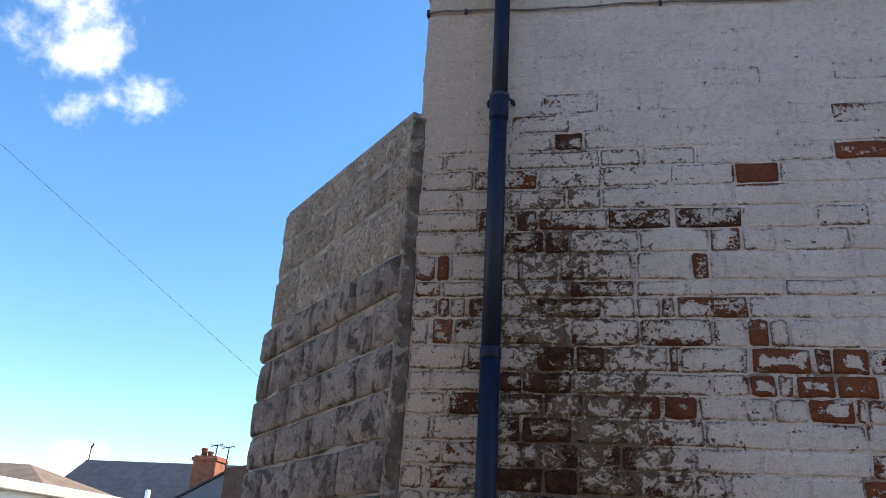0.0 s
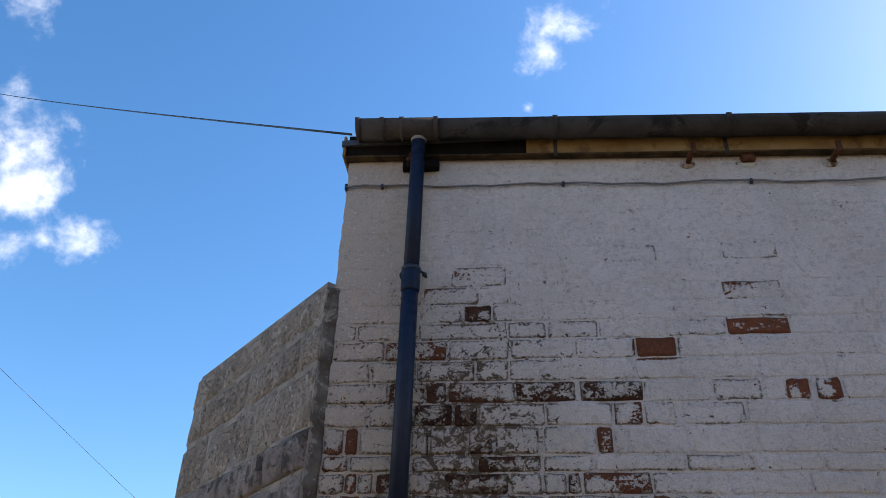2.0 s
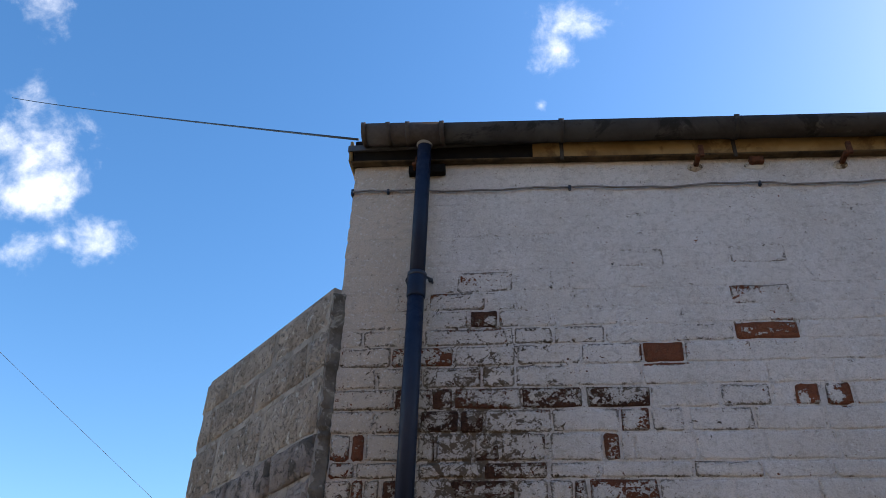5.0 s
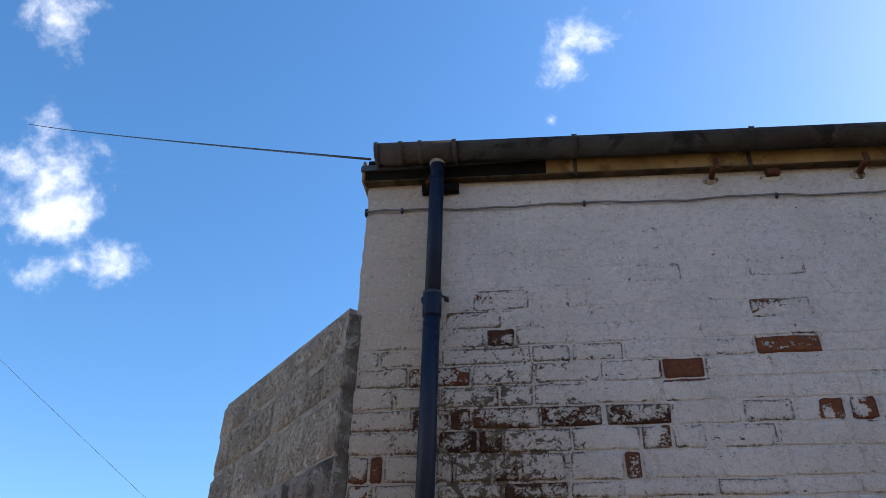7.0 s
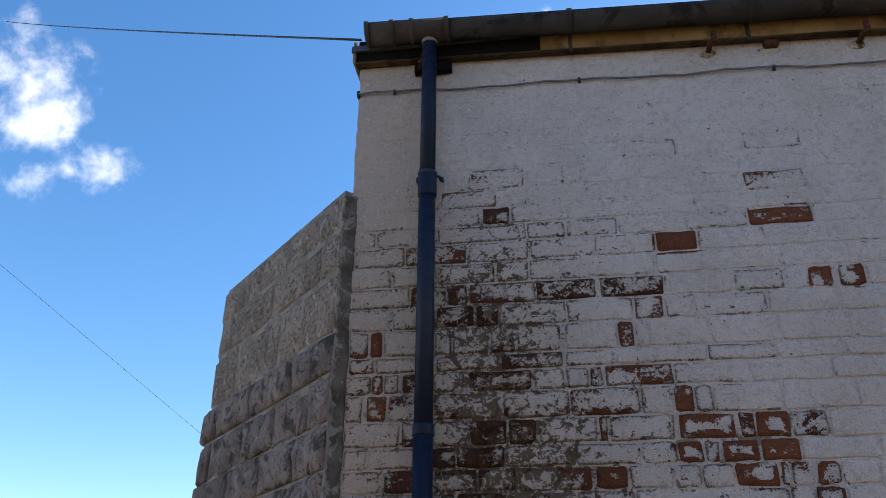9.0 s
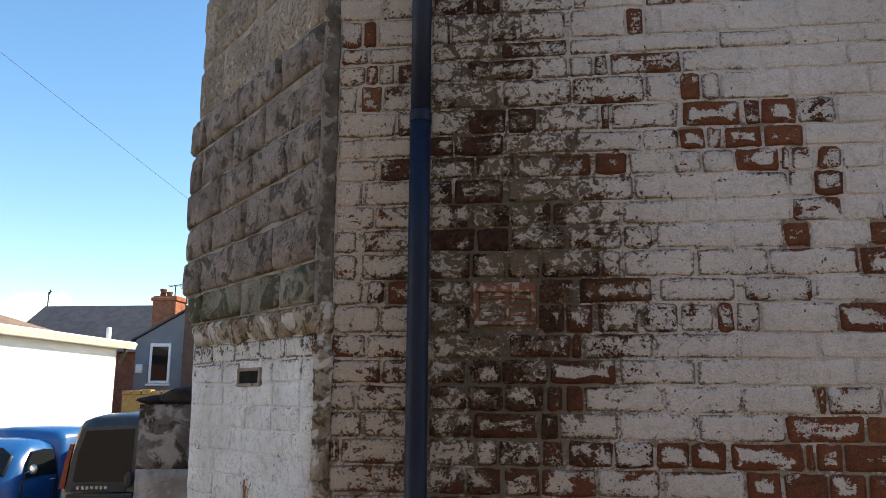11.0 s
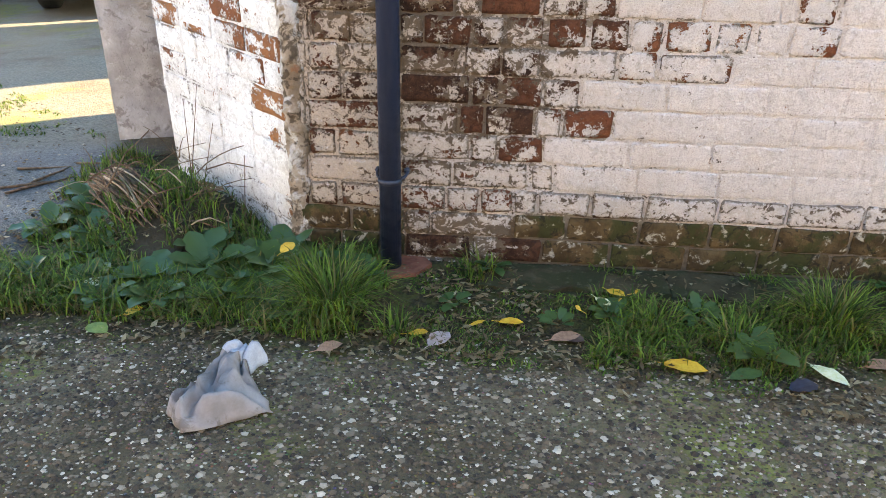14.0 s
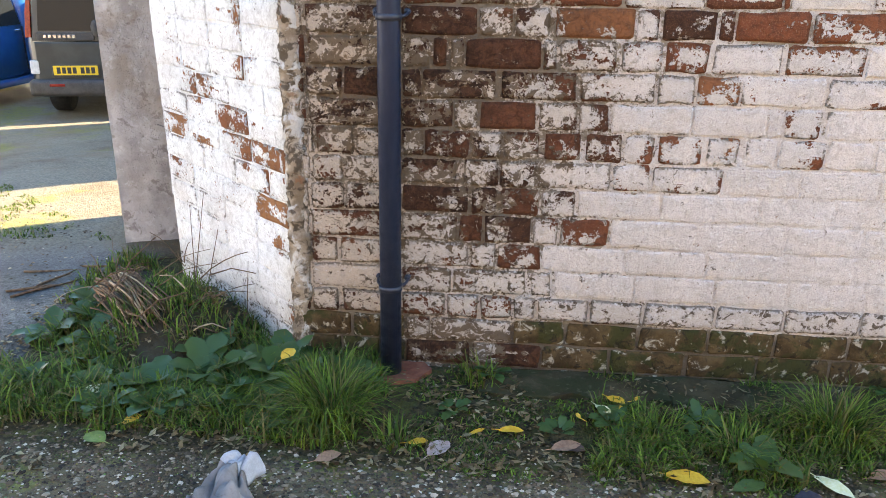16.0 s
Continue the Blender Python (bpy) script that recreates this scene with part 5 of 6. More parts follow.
def spots_in(n, xa, xb, ya, yb, lo, hi, lean=(.2, .9), keep=None, w=(.0034, .0070)):
    out = []
    while n > 0:
        n -= 1
        x, y = rng.uniform(xa, xb), rng.uniform(ya, yb)
        if not free_ground(x, y):
            continue
        d = nz(x * 4.2, y * 4.2, 6) + .6 * nz(x * 13, y * 13, 2)
        if keep is not None and d < keep(x, y):
            continue
        if mound(x, y) > .04 and rng.random() < .7:
            continue
        out.append((x, y, ground_z(x, y) + mound(x, y) - .006, rng.uniform(lo, hi) * (1 + .5 * d), rng.uniform(0, 6.28), rng.uniform(*lean), rng.uniform(*w)))
    return out


left = spots_in(19500, -1.12, .34, -.66, .45, .035, .125, (.45, 1.15), lambda x, y: -.22 + max(0, (-.47 - y)) * 5 + max(0, -.90 - x + .20 * y) * 5)
left += spots_in(3500, -1.12, -.35, .35, 1.0, .03, .09, (.2, .9), lambda x, y: -.3 + max(0, (-.98 - x)) * 5)
right = spots_in(13500, .72, 2.75, -.70, -.14, .03, .095, (.45, 1.15), lambda x, y: .0 + max(0, (-.53 - y)) * 5 + max(0, (y + .22)) * 5 + max(0, 1.0 - x) * 2)
right += spots_in(19000, .2, 2.7, -.66, -.02, .008, .032, (.5, 1.1), lambda x, y: -.18 + max(0, -.56 - y) * 4)
right += spots_in(900, .55, 2.7, -.05, -.008, .02, .06, (.3, 1.0), lambda x, y: .02)
blades("verge_grass", left + right, GRASS, "short green grass and moss on the verge")
thin = spots_in(9000, -1.15, 2.8, -.80, -.40, .006, .020, (.4, 1.0), lambda x, y: -.12 + max(0, (-.50 - y)) * 2.2, (.002, .004))
yard = spots_in(20000, -3.6, -1.2, 1.2, 3.6, .008, .03, (.4, 1.0), lambda x, y: .04, (.004, .009))
blades("creeping_moss", thin + yard, GRASS, "sparse moss and stray blades on the grit", "moss")
dry = spots_in(2200, -.90, -.10, -.20, .55, .03, .07, (.6, 1.1), lambda x, y: -.15, (.0016, .003))
dry += spots_in(5200, -1.0, 2.7, -.56, -.06, .025, .06, (.7, 1.0), lambda x, y: .1, (.0016, .003))
blades("dead_grass", dry, GRASS_DRY, "withered straw-coloured grass and stalks", "dead grass")

for cx, cy, n, ln in ((.19, -.37, 520, .24), (1.66, -.31, 460, .20), (1.36, -.42, 140, .13), (.40, -.46, 90, .10), (1.14, -.36, 140, .12), (.62, -.10, 45, .14), (-.33, -.32, 120, .12), (-.62, -.22, 120, .11)):
    sp = []
    for _ in range(n):
        a, r = rng.uniform(0, 6.28), rng.random() ** .7 * (.085 if n > 300 else .06)
        x, y = cx + r * math.cos(a), min(-.012, cy + r * math.sin(a))
        sp.append((x, y, ground_z(x, y) - .004, ln * rng.uniform(.55, 1.1), a + rng.uniform(-1.3, 1.3), rng.uniform(.35, 1.35), rng.uniform(.003, .0058)))
    blades("grass_tuft", sp, GRASS, "lush tuft of long arching green grass", "grass", "stuff" if n > 300 else "")["group"] = "grass tufts on the verge"


def leaf_mesh(bm, base, az, ln, wd, rise, curl, lobes=0.0, steps=7):
    """One leaf: a folded, tapering, curved blade with thickness given by its fold."""
    c, s = math.cos(az), math.sin(az)
    rows = []
    for i in range(steps + 1):
        t = i / steps
        w = wd * .5 * (math.sin(math.pi * min(1, t * .97 + .03)) ** .7) * (1 + lobes * (1 if i % 2 else -1))
        o, h = ln * t * (1 - .25 * curl * t), rise * t - curl * ln * .55 * t * t
        row = []
        for q in (-1, -.5, 0, .5, 1):
            x, y = base[0] + c * o - s * w * q, base[1] + s * o + c * w * q
            row.append(bm.verts.new((x, y, base[2] + h + .16 * w * abs(q) + .004 * nz(x * 30, y * 30, az))))
        rows.append(row)
    for a, b in zip(rows, rows[1:]):
        for k in range(4):
            bm.faces.new((a[k], a[k + 1], b[k + 1], b[k]))


for cx, cy, n, size in ((.02, -.17, 7, .15), (-.12, -.24, 7, .14), (-.26, -.17, 7, .13), (-.42, -.26, 6, .11), (-.18, -.36, 5, .10), (-.74, .0, 5, .11), (-.82, .18, 5, .12), (.08, -.40, 5, .09), (-.58, -.30, 4, .08), (-.05, -.08, 6, .13), (.55, -.30, 4, .05), (1.02, -.32, 5, .06), (1.40, -.50, 4, .09), (1.92, -.05, 4, .06), (.66, -.06, 4, .06), (-.34, -.38, 6, .10), (-.02, -.33, 6, .12), (-.50, -.40, 5, .08), (-.68, -.12, 6, .11), (-.88, .32, 6, .12), (-.30, -.05, 6, .12), (.24, -.18, 5, .09), (-.80, -.30, 5, .08), (1.28, -.30, 5, .06), (.86, -.38, 5, .05), (1.86, -.40, 5, .07), (-.93, .05, 5, .10)):
    weed = thing("broadleaf_weed", "low broad-leaved green weed in the grass", "weed", "weeds on the verge")
    a0 = rng.uniform(0, 6.28)
    n += 4
    for i in range(n):
        bm = bmesh.new()
        a = a0 + i * 6.28 / n + rng.uniform(-.4, .4)
        x, y = cx + .015 * math.cos(a), min(cy + .015 * math.sin(a), -.02 if cx > 0 else 9)
        if cy > -.10 and cx > -.05 and math.sin(a) > 0:
            a = -a
        leaf_mesh(bm, (x, y, ground_z(x, y) + .024), a, size * rng.uniform(.7, 1.35), size * rng.uniform(.42, .70), size * rng.uniform(.35, 1.0), rng.uniform(.4, 1.1), .10)
        part("leaf", bm, DOCK, weed, "", True)

# low mound with a bundle of dead stalks
soil = Mat("dark_leaf_mould", 0.95)
soil.colour(soil.mix(soil.noise(40, 5), (0.030, 0.024, 0.014), (0.085, 0.062, 0.036)))
soil.bump(soil.noise(60, 5), .01)
bm = bmesh.new()
rows = []
for j in range(26):
    rows.append([bm.verts.new((x, y, ground_z(x, y) - .012 + mound(x, y) + .012 * nz(x, y, 3, 14))) for x, y in ((-.90 + .80 * i / 25, -.24 + .80 * j / 25) for i in range(26))])
for a, b in zip(rows, rows[1:]):
    for i in range(25):
        x = [v.co for v in (a[i], a[i + 1], b[i + 1], b[i])]
        if all(Vector((q.x, q.y, 0)).dot(OUT) > .0 for q in x):
            bm.faces.new((a[i], a[i + 1], b[i + 1], b[i]))
tagged(part("soil_mound", bm, soil.m, None, "", True), "low mound of leaf mould against the wall", "soil", kind="stuff")
bundle = thing("dead_stalks", "tangled bundle of dead brown stalks and twigs", "twigs")
for i in range(120):
    bm = bmesh.new()
    along = i < 84
    if along:
        x, y = -.84 + rng.uniform(-.03, .10), .28 + rng.uniform(-.055, .055)
        a, ln = -.74 + rng.uniform(-.13, .13), rng.uniform(.26, .40)
    else:
        x, y = -.50 + rng.uniform(-.28, .30), .14 + rng.uniform(-.22, .24)
        a, ln = rng.uniform(0, 6.28), rng.uniform(.08, .24)
    z = ground_z(x, y) + mound(x, y) + rng.uniform(.06, .14)
    z2 = z + rng.uniform(-.05, .0) if along else z + rng.uniform(-.06, .16)
    pts = []
    for k in range(5):
        t = k / 4
        px, py = x + ln * t * math.cos(a) + .014 * nz(i, t * 3, 1), y + ln * t * math.sin(a) + .014 * nz(i, t * 3, 5)
        if Vector((px, py, 0)).dot(OUT) < .015:
            break
        pts.append((px, py, max(z + (z2 - z) * t + .02 * math.sin(math.pi * t), ground_z(px, py) + mound(px, py) - .004)))
    if len(pts) < 2:
        bm.free()
        continue
    r = rng.uniform(.0026, .0056) if along else rng.uniform(.0014, .003)
    tube(bm, pts, [r * (1 - .5 * k / len(pts)) for k in range(len(pts))], 5)
    part("stalk", bm, TWIG_PALE if i % 10 == 0 else TWIG, bundle, "", True)
climber = thing("dry_stem", "thin dry plant stems leaning on the white wall", "stem")
for s0, s1, h in ((.70, .64, .42), (.68, .78, .34), (.60, .54, .30), (.26, .31, .24)):
    bm = bmesh.new()
    tube(bm, [side_place(s0 + (s1 - s0) * t, .05 * (1 - t) + .014, .02 + h * t) for t in (0, .3, .6, 1)], [.0022, .002, .0016, .001], 5)
    part("stem", bm, TWIG, climber, "", True)
for x, y, a, ln in ((-1.32, .40, .9, .30), (-1.38, .46, .5, .34), (-1.28, .50, 1.3, .25), (-1.22, .78, .1, .22), (-1.45, .70, .2, .4), (-1.02, .86, .4, .18), (-.90, -.44, .5, .13)):
    stick = thing("fallen_twig", "dark dead twig lying on the tarmac", "twig", "twigs on the tarmac")
    bm = bmesh.new()
    tube(bm, [(x + ln * t * math.cos(a) + .02 * nz(x, t * 4), y + ln * t * math.sin(a) + .02 * nz(y, t * 4, 3), ground_z(x, y) + .006) for t in (0, .25, .5, .75, 1)], [.005, .006, .005, .004, .002], 6)
    part("twig", bm, TWIG if y > 0 else TWIG_PALE, stick, "", True)

# fallen leaves
for x, y, z, ln, wd, az, mat, lab in ((.0, -.20, .105, .065, .045, 1.2, LEAF_YELLOW, "bright yellow fallen leaf caught on a weed"), (-.394, -.482, .02, .055, .045, .6, LEAF_YELLOW, "bright yellow fallen leaf in the grass"),
                                      (-.41, -.565, .010, .07, .06, 2.8, LEAF_GREEN, "lime green fallen leaf at the verge edge"), (-.735, -.426, .02, .085, .045, 1.7, LEAF_BROWN, "brown fallen leaf in the grass"),
                                      (.435, -.475, .010, .06, .035, .1, LEAF_YELLOW, "small yellow fallen leaf on grit"), (.50, -.525, .008, .085, .06, .9, LEAF_PINK, "faded pinkish brown fallen leaf"),
                                      (.69, -.38, .012, .075, .035, -.1, LEAF_YELLOW, "small yellow fallen leaf on moss"), (1.135, -.548, .014, .12, .062, -.25, LEAF_YELLOW, "large curled yellow fallen leaf"),
                                      (1.53, -.515, .014, .12, .045, -.95, LEAF_PALE, "long pale cream fallen leaf"), (1.02, -.19, .034, .07, .04, -.8, LEAF_YELLOW, "yellow fallen leaf leaning in grass"),
                                      (.20, -.59, .012, .075, .045, .5, LEAF_BROWN, "brown fallen leaf on grit"), (-.60, -.343, .03, .09, .06, .2, LEAF_PALE, "crumpled whitish leaf in the grass"), (.60, -.41, .006, .06, .018, .5, LEAF_YELLOW, "thin yellow leaf on moss"),
                                      (.84, -.46, .012, .09, .05, .3, LEAF_BROWN, "dark brown curled leaf in the grass"), (.98, -.245, .035, .07, .035, -1.0, LEAF_PALE, "pale leaf standing in the grass"), (1.68, -.50, .008, .09, .05, .2, LEAF_BROWN, "brown fallen leaf by the grass tuft"),
                                      (1.10, -.20, .03, .022, .016, .4, LEAF_YELLOW, "tiny yellow petal in the grass"), (1.05, -.27, .03, .020, .015, 1.4, LEAF_YELLOW, "tiny yellow petal in the grass"), (.93, -.31, .025, .020, .016, 2.4, LEAF_YELLOW, "tiny yellow petal in the grass"),
                                      (1.30, -.60, .012, .10, .05, .35, LEAF_DEEP, "dark green fallen leaf on the grit"), (.86, -.44, .012, .08, .045, -.3, LEAF_DARK, "dark purplish-brown curled leaf in the grass"), (-.80, -.50, .010, .05, .02, .2, LEAF_PALE, "pale cream leaf scrap on the grit")):
    leaf = thing("fallen_leaf", lab, "leaf", "fallen leaves")
    bm = bmesh.new()
    leaf_mesh(bm, (x, y, ground_z(x, y) + z), az, ln, wd, .012, .12, .05)
    part("blade", bm, mat, leaf, "", True)
    bm = bmesh.new()
    c, s = math.cos(az), math.sin(az)
    tube(bm, [(x - .022 * c, y - .022 * s, ground_z(x, y) + z), (x, y, ground_z(x, y) + z + .001), (x + .8 * ln * c, y + .8 * ln * s, ground_z(x, y) + z + .003)], .0012, 5)
    part("stalk", bm, mat, leaf)
scrap = thing("plastic_scrap", "crumpled black plastic scrap on the grit", "litter")
bm = bmesh.new()
leaf_mesh(bm, (1.44, -.635, .004), .25, .085, .055, .02, .3, .12)
part("sheet", bm, CLIP_PAINT, scrap)

# the cloth lying on the grit
rag = thing("cloth_rag", "crumpled dirty white cloth rag on the grit", "rag")
A, B, C, D = Vector((-.105, -.880, 0)), Vector((-.030, -.965, 0)), Vector((.155, -.855, 0)), Vector((.012, -.690, 0))
for lab, v0, v1, mat in (("grimy folded cloth", 0.0, .91, RAG), ("cleaner white hem", .89, 1.12, RAG_CLEAN)):
    bm = bmesh.new()
    rows = []
    for j in range(27):
        v = v0 + (v1 - v0) * j / 26
        row = []
        for i in range(31):
            t = i / 30
            p = (A.lerp(B, t * 2) if t < .5 else B.lerp(C, t * 2 - 1))
            p = p.lerp(D + Vector((.045 * (t - .5) + max(0, v - .86) * .16, max(0, v - .95) * .25, 0)), min(v, 1.0) ** 1.15)
            p += Vector((.012 * nz(t * 5, v * 5, 1), .012 * nz(t * 5, v * 5, 8), 0))
            rim = min(1, 6 * min(t, 1 - t), 6 * (v + .02), 6 * (1.16 - v))
            h = .006 + rim * (.034 + .036 * nz(t * 4 + v * 2, v * 3, 4) + .040 * abs(math.sin(9 * t + 3 * v + 2 * nz(t * 3, v * 3, 2))) + .022 * nz(t * 11, v * 9, 2))
            row.append(bm.verts.new((p.x, p.y, max(.004, h) + ground_z(p.x, p.y))))
        rows.append(row)
    for a, b in zip(rows, rows[1:]):
        for k in range(30):
            bm.faces.new((a[k], a[k + 1], b[k + 1], b[k]))
    bmesh.ops.recalc_face_normals(bm, faces=bm.faces[:])
    q = part("cloth" if v0 == 0 else "hem", bm, mat, rag, lab, True)
    q.modifiers.new("thickness", "SOLIDIFY").thickness = .0025

# leaf litter and broken stems strewn over the verge and its edge
LITTER = leafy("leaf_litter", ((0.05, 0.028, 0.015), (0.17, 0.10, 0.05), (0.30, 0.20, 0.10), (0.09, 0.05, 0.028), (0.42, 0.33, 0.19), (0.12, 0.065, 0.032), (0.035, 0.022, 0.012)))
rng = random.Random(77)
vs, fs = [], []
for _ in range(15000):
    x, y = rng.uniform(-1.1, 2.7), rng.uniform(-.74, .5)
    if not free_ground(x, y) or (y > -.03 and x > -.1) or nz(x * 5, y * 5, 3) + .5 * nz(x * 17, y * 17, 8) < -.05 + max(0, -.56 - y) * 3:
        continue
    ln, wd, a = rng.uniform(.005, .022), rng.uniform(.003, .008), rng.uniform(0, 6.28)
    c, s, z = math.cos(a), math.sin(a), ground_z(x, y) + mound(x, y) + rng.uniform(.002, .014)
    t1, t2 = rng.uniform(-.006, .010), rng.uniform(-.003, .006)
    k = len(vs)
    vs += [(x - c * ln, y - s * ln, z), (x + s * wd, y - c * wd, z + t2), (x + c * ln, y + s * ln, z + t1), (x - s * wd, y + c * wd, z + .003)]
    fs += [(k, k + 1, k + 3), (k + 1, k + 2, k + 3)]
me = bpy.data.meshes.new("leaf_litter")
me.from_pydata(vs, [], fs)
me.materials.append(LITTER)
tagged(new("leaf_litter", me), "brown leaf litter and broken stems on soil", "leaf litter", kind="stuff")

# loose grit
rng = random.Random(4)
vs, fs = [], []
for n, xa, xb, ya, yb, ra, rb in ((30000, -1.5, 2.4, -1.30, -.46, .0025, .0065), (5200, -1.5, 2.4, -1.30, -.54, .006, .0125), (900, .3, 2.4, -.50, -.03, .003, .007), (1500, -2.6, -1.1, -.3, 2.2, .004, .010)):
    for _ in range(n):
        x, y = rng.uniform(xa, xb), rng.uniform(ya, yb)
        if not free_ground(x, y) or (y > -.58 and rng.random() < .5):
            continue
        r = rng.uniform(ra, rb)
        k, a0 = len(vs), rng.uniform(0, 6)
        z = ground_z(x, y)
        for i in range(5):
            a = a0 + i * 1.2566
            q = r * rng.uniform(.75, 1.15)
            vs.append((x + q * math.cos(a), y + q * math.sin(a) * .85, z + r * rng.uniform(-.05, .25)))
        vs.append((x + r * rng.uniform(-.3, .3), y + r * rng.uniform(-.3, .3), z + r * rng.uniform(.45, .75)))
        fs += [(k + i, k + (i + 1) % 5, k + 5) for i in range(5)]
me = bpy.data.meshes.new("loose_grit")
me.from_pydata(vs, [], fs)
me.materials.append(PEBBLE)
tagged(new("loose_grit", me), "loose pale grit and small stones on tarmac", "gravel", kind="stuff")

# ---------------------------------------------------------------- the yard beyond: vehicles
GLASS = Mat("dark_tinted_glass", 0.06)
GLASS.colour((0.012, 0.014, 0.015))
GLASS.b.inputs["Specular IOR Level"].default_value = 0.25
GLASS = GLASS.m


def car_paint(name, a, b, rough=0.28):
    m = Mat(name, rough)
    m.colour(m.mix(m.step(m.noise(3, 5), 0.4, 0.65), a, b))
    m.b.inputs["Coat Weight"].default_value = 0.45
    m.b.inputs["Coat Roughness"].default_value = 0.08
    return m.m


VAN_GREY = car_paint("dark_grey_green_paint", (0.014, 0.020, 0.022), (0.026, 0.034, 0.036), 0.4)
VAN_TRIM = plain("grey_black_plastic", (0.022, 0.022, 0.023), (0.045, 0.044, 0.043), 14, 0.6)
BLUE = car_paint("bright_blue_paint", (0.005, 0.095, 0.30), (0.008, 0.13, 0.36))
TYRE = plain("tyre_rubber", (0.014, 0.014, 0.015), (0.03, 0.03, 0.03), 20, 0.85)
STEEL = plain("brushed_chrome", (0.45, 0.45, 0.46), (0.62, 0.62, 0.63), 20, 0.25, 1.0)
RIM = plain("grey_wheel_steel", (0.16, 0.16, 0.16), (0.26, 0.26, 0.26), 20, 0.5, 0.3)
LAMP_RED = plain("red_lamp_lens", (0.20, 0.012, 0.008), (0.30, 0.03, 0.012), 20, 0.2)
LAMP_AMBER = plain("amber_lamp_lens", (0.45, 0.12, 0.03), (0.50, 0.16, 0.05), 20, 0.25)
LAMP_WHITE = plain("clear_lamp_lens", (0.45, 0.45, 0.44), (0.60, 0.60, 0.58), 20, 0.2)
PLATE = plain("yellow_plate", (0.66, 0.43, 0.02), (0.72, 0.48, 0.03), 20, 0.45)
INK = plain("black_ink", (0.012, 0.012, 0.012), (0.02, 0.02, 0.02), 20, 0.6)


def wheel(parent, x, y, r, w, hub):
    t = bmesh.new()
    tube(t, [(x - w / 2, y, r), (x - w * .42, y, r), (x + w * .42, y, r), (x + w / 2, y, r)], [r * .93, r, r, r * .93], 28)
    ty = part("tyre", t, TYRE, parent, "", True)
    sx = -1 if x < 0 else 1
    t = bmesh.new()
    tube(t, [(x + sx * w * .50, y, r), (x + sx * (w * .5 + .012), y, r), (x + sx * (w * .5 + .03), y, r)], [r * .62, r * .58, r * .25], 24)
    part("rim", t, RIM, ty, "", True)
    t = bmesh.new()
    tube(t, [(x + sx * (w * .5 + .02), y, r), (x + sx * (w * .5 + .045), y, r), (x + sx * (w * .5 + .055), y, r)], [r * .30, r * .26, r * .08], 20)
    part("hubcap", t, hub, ty, "", True)


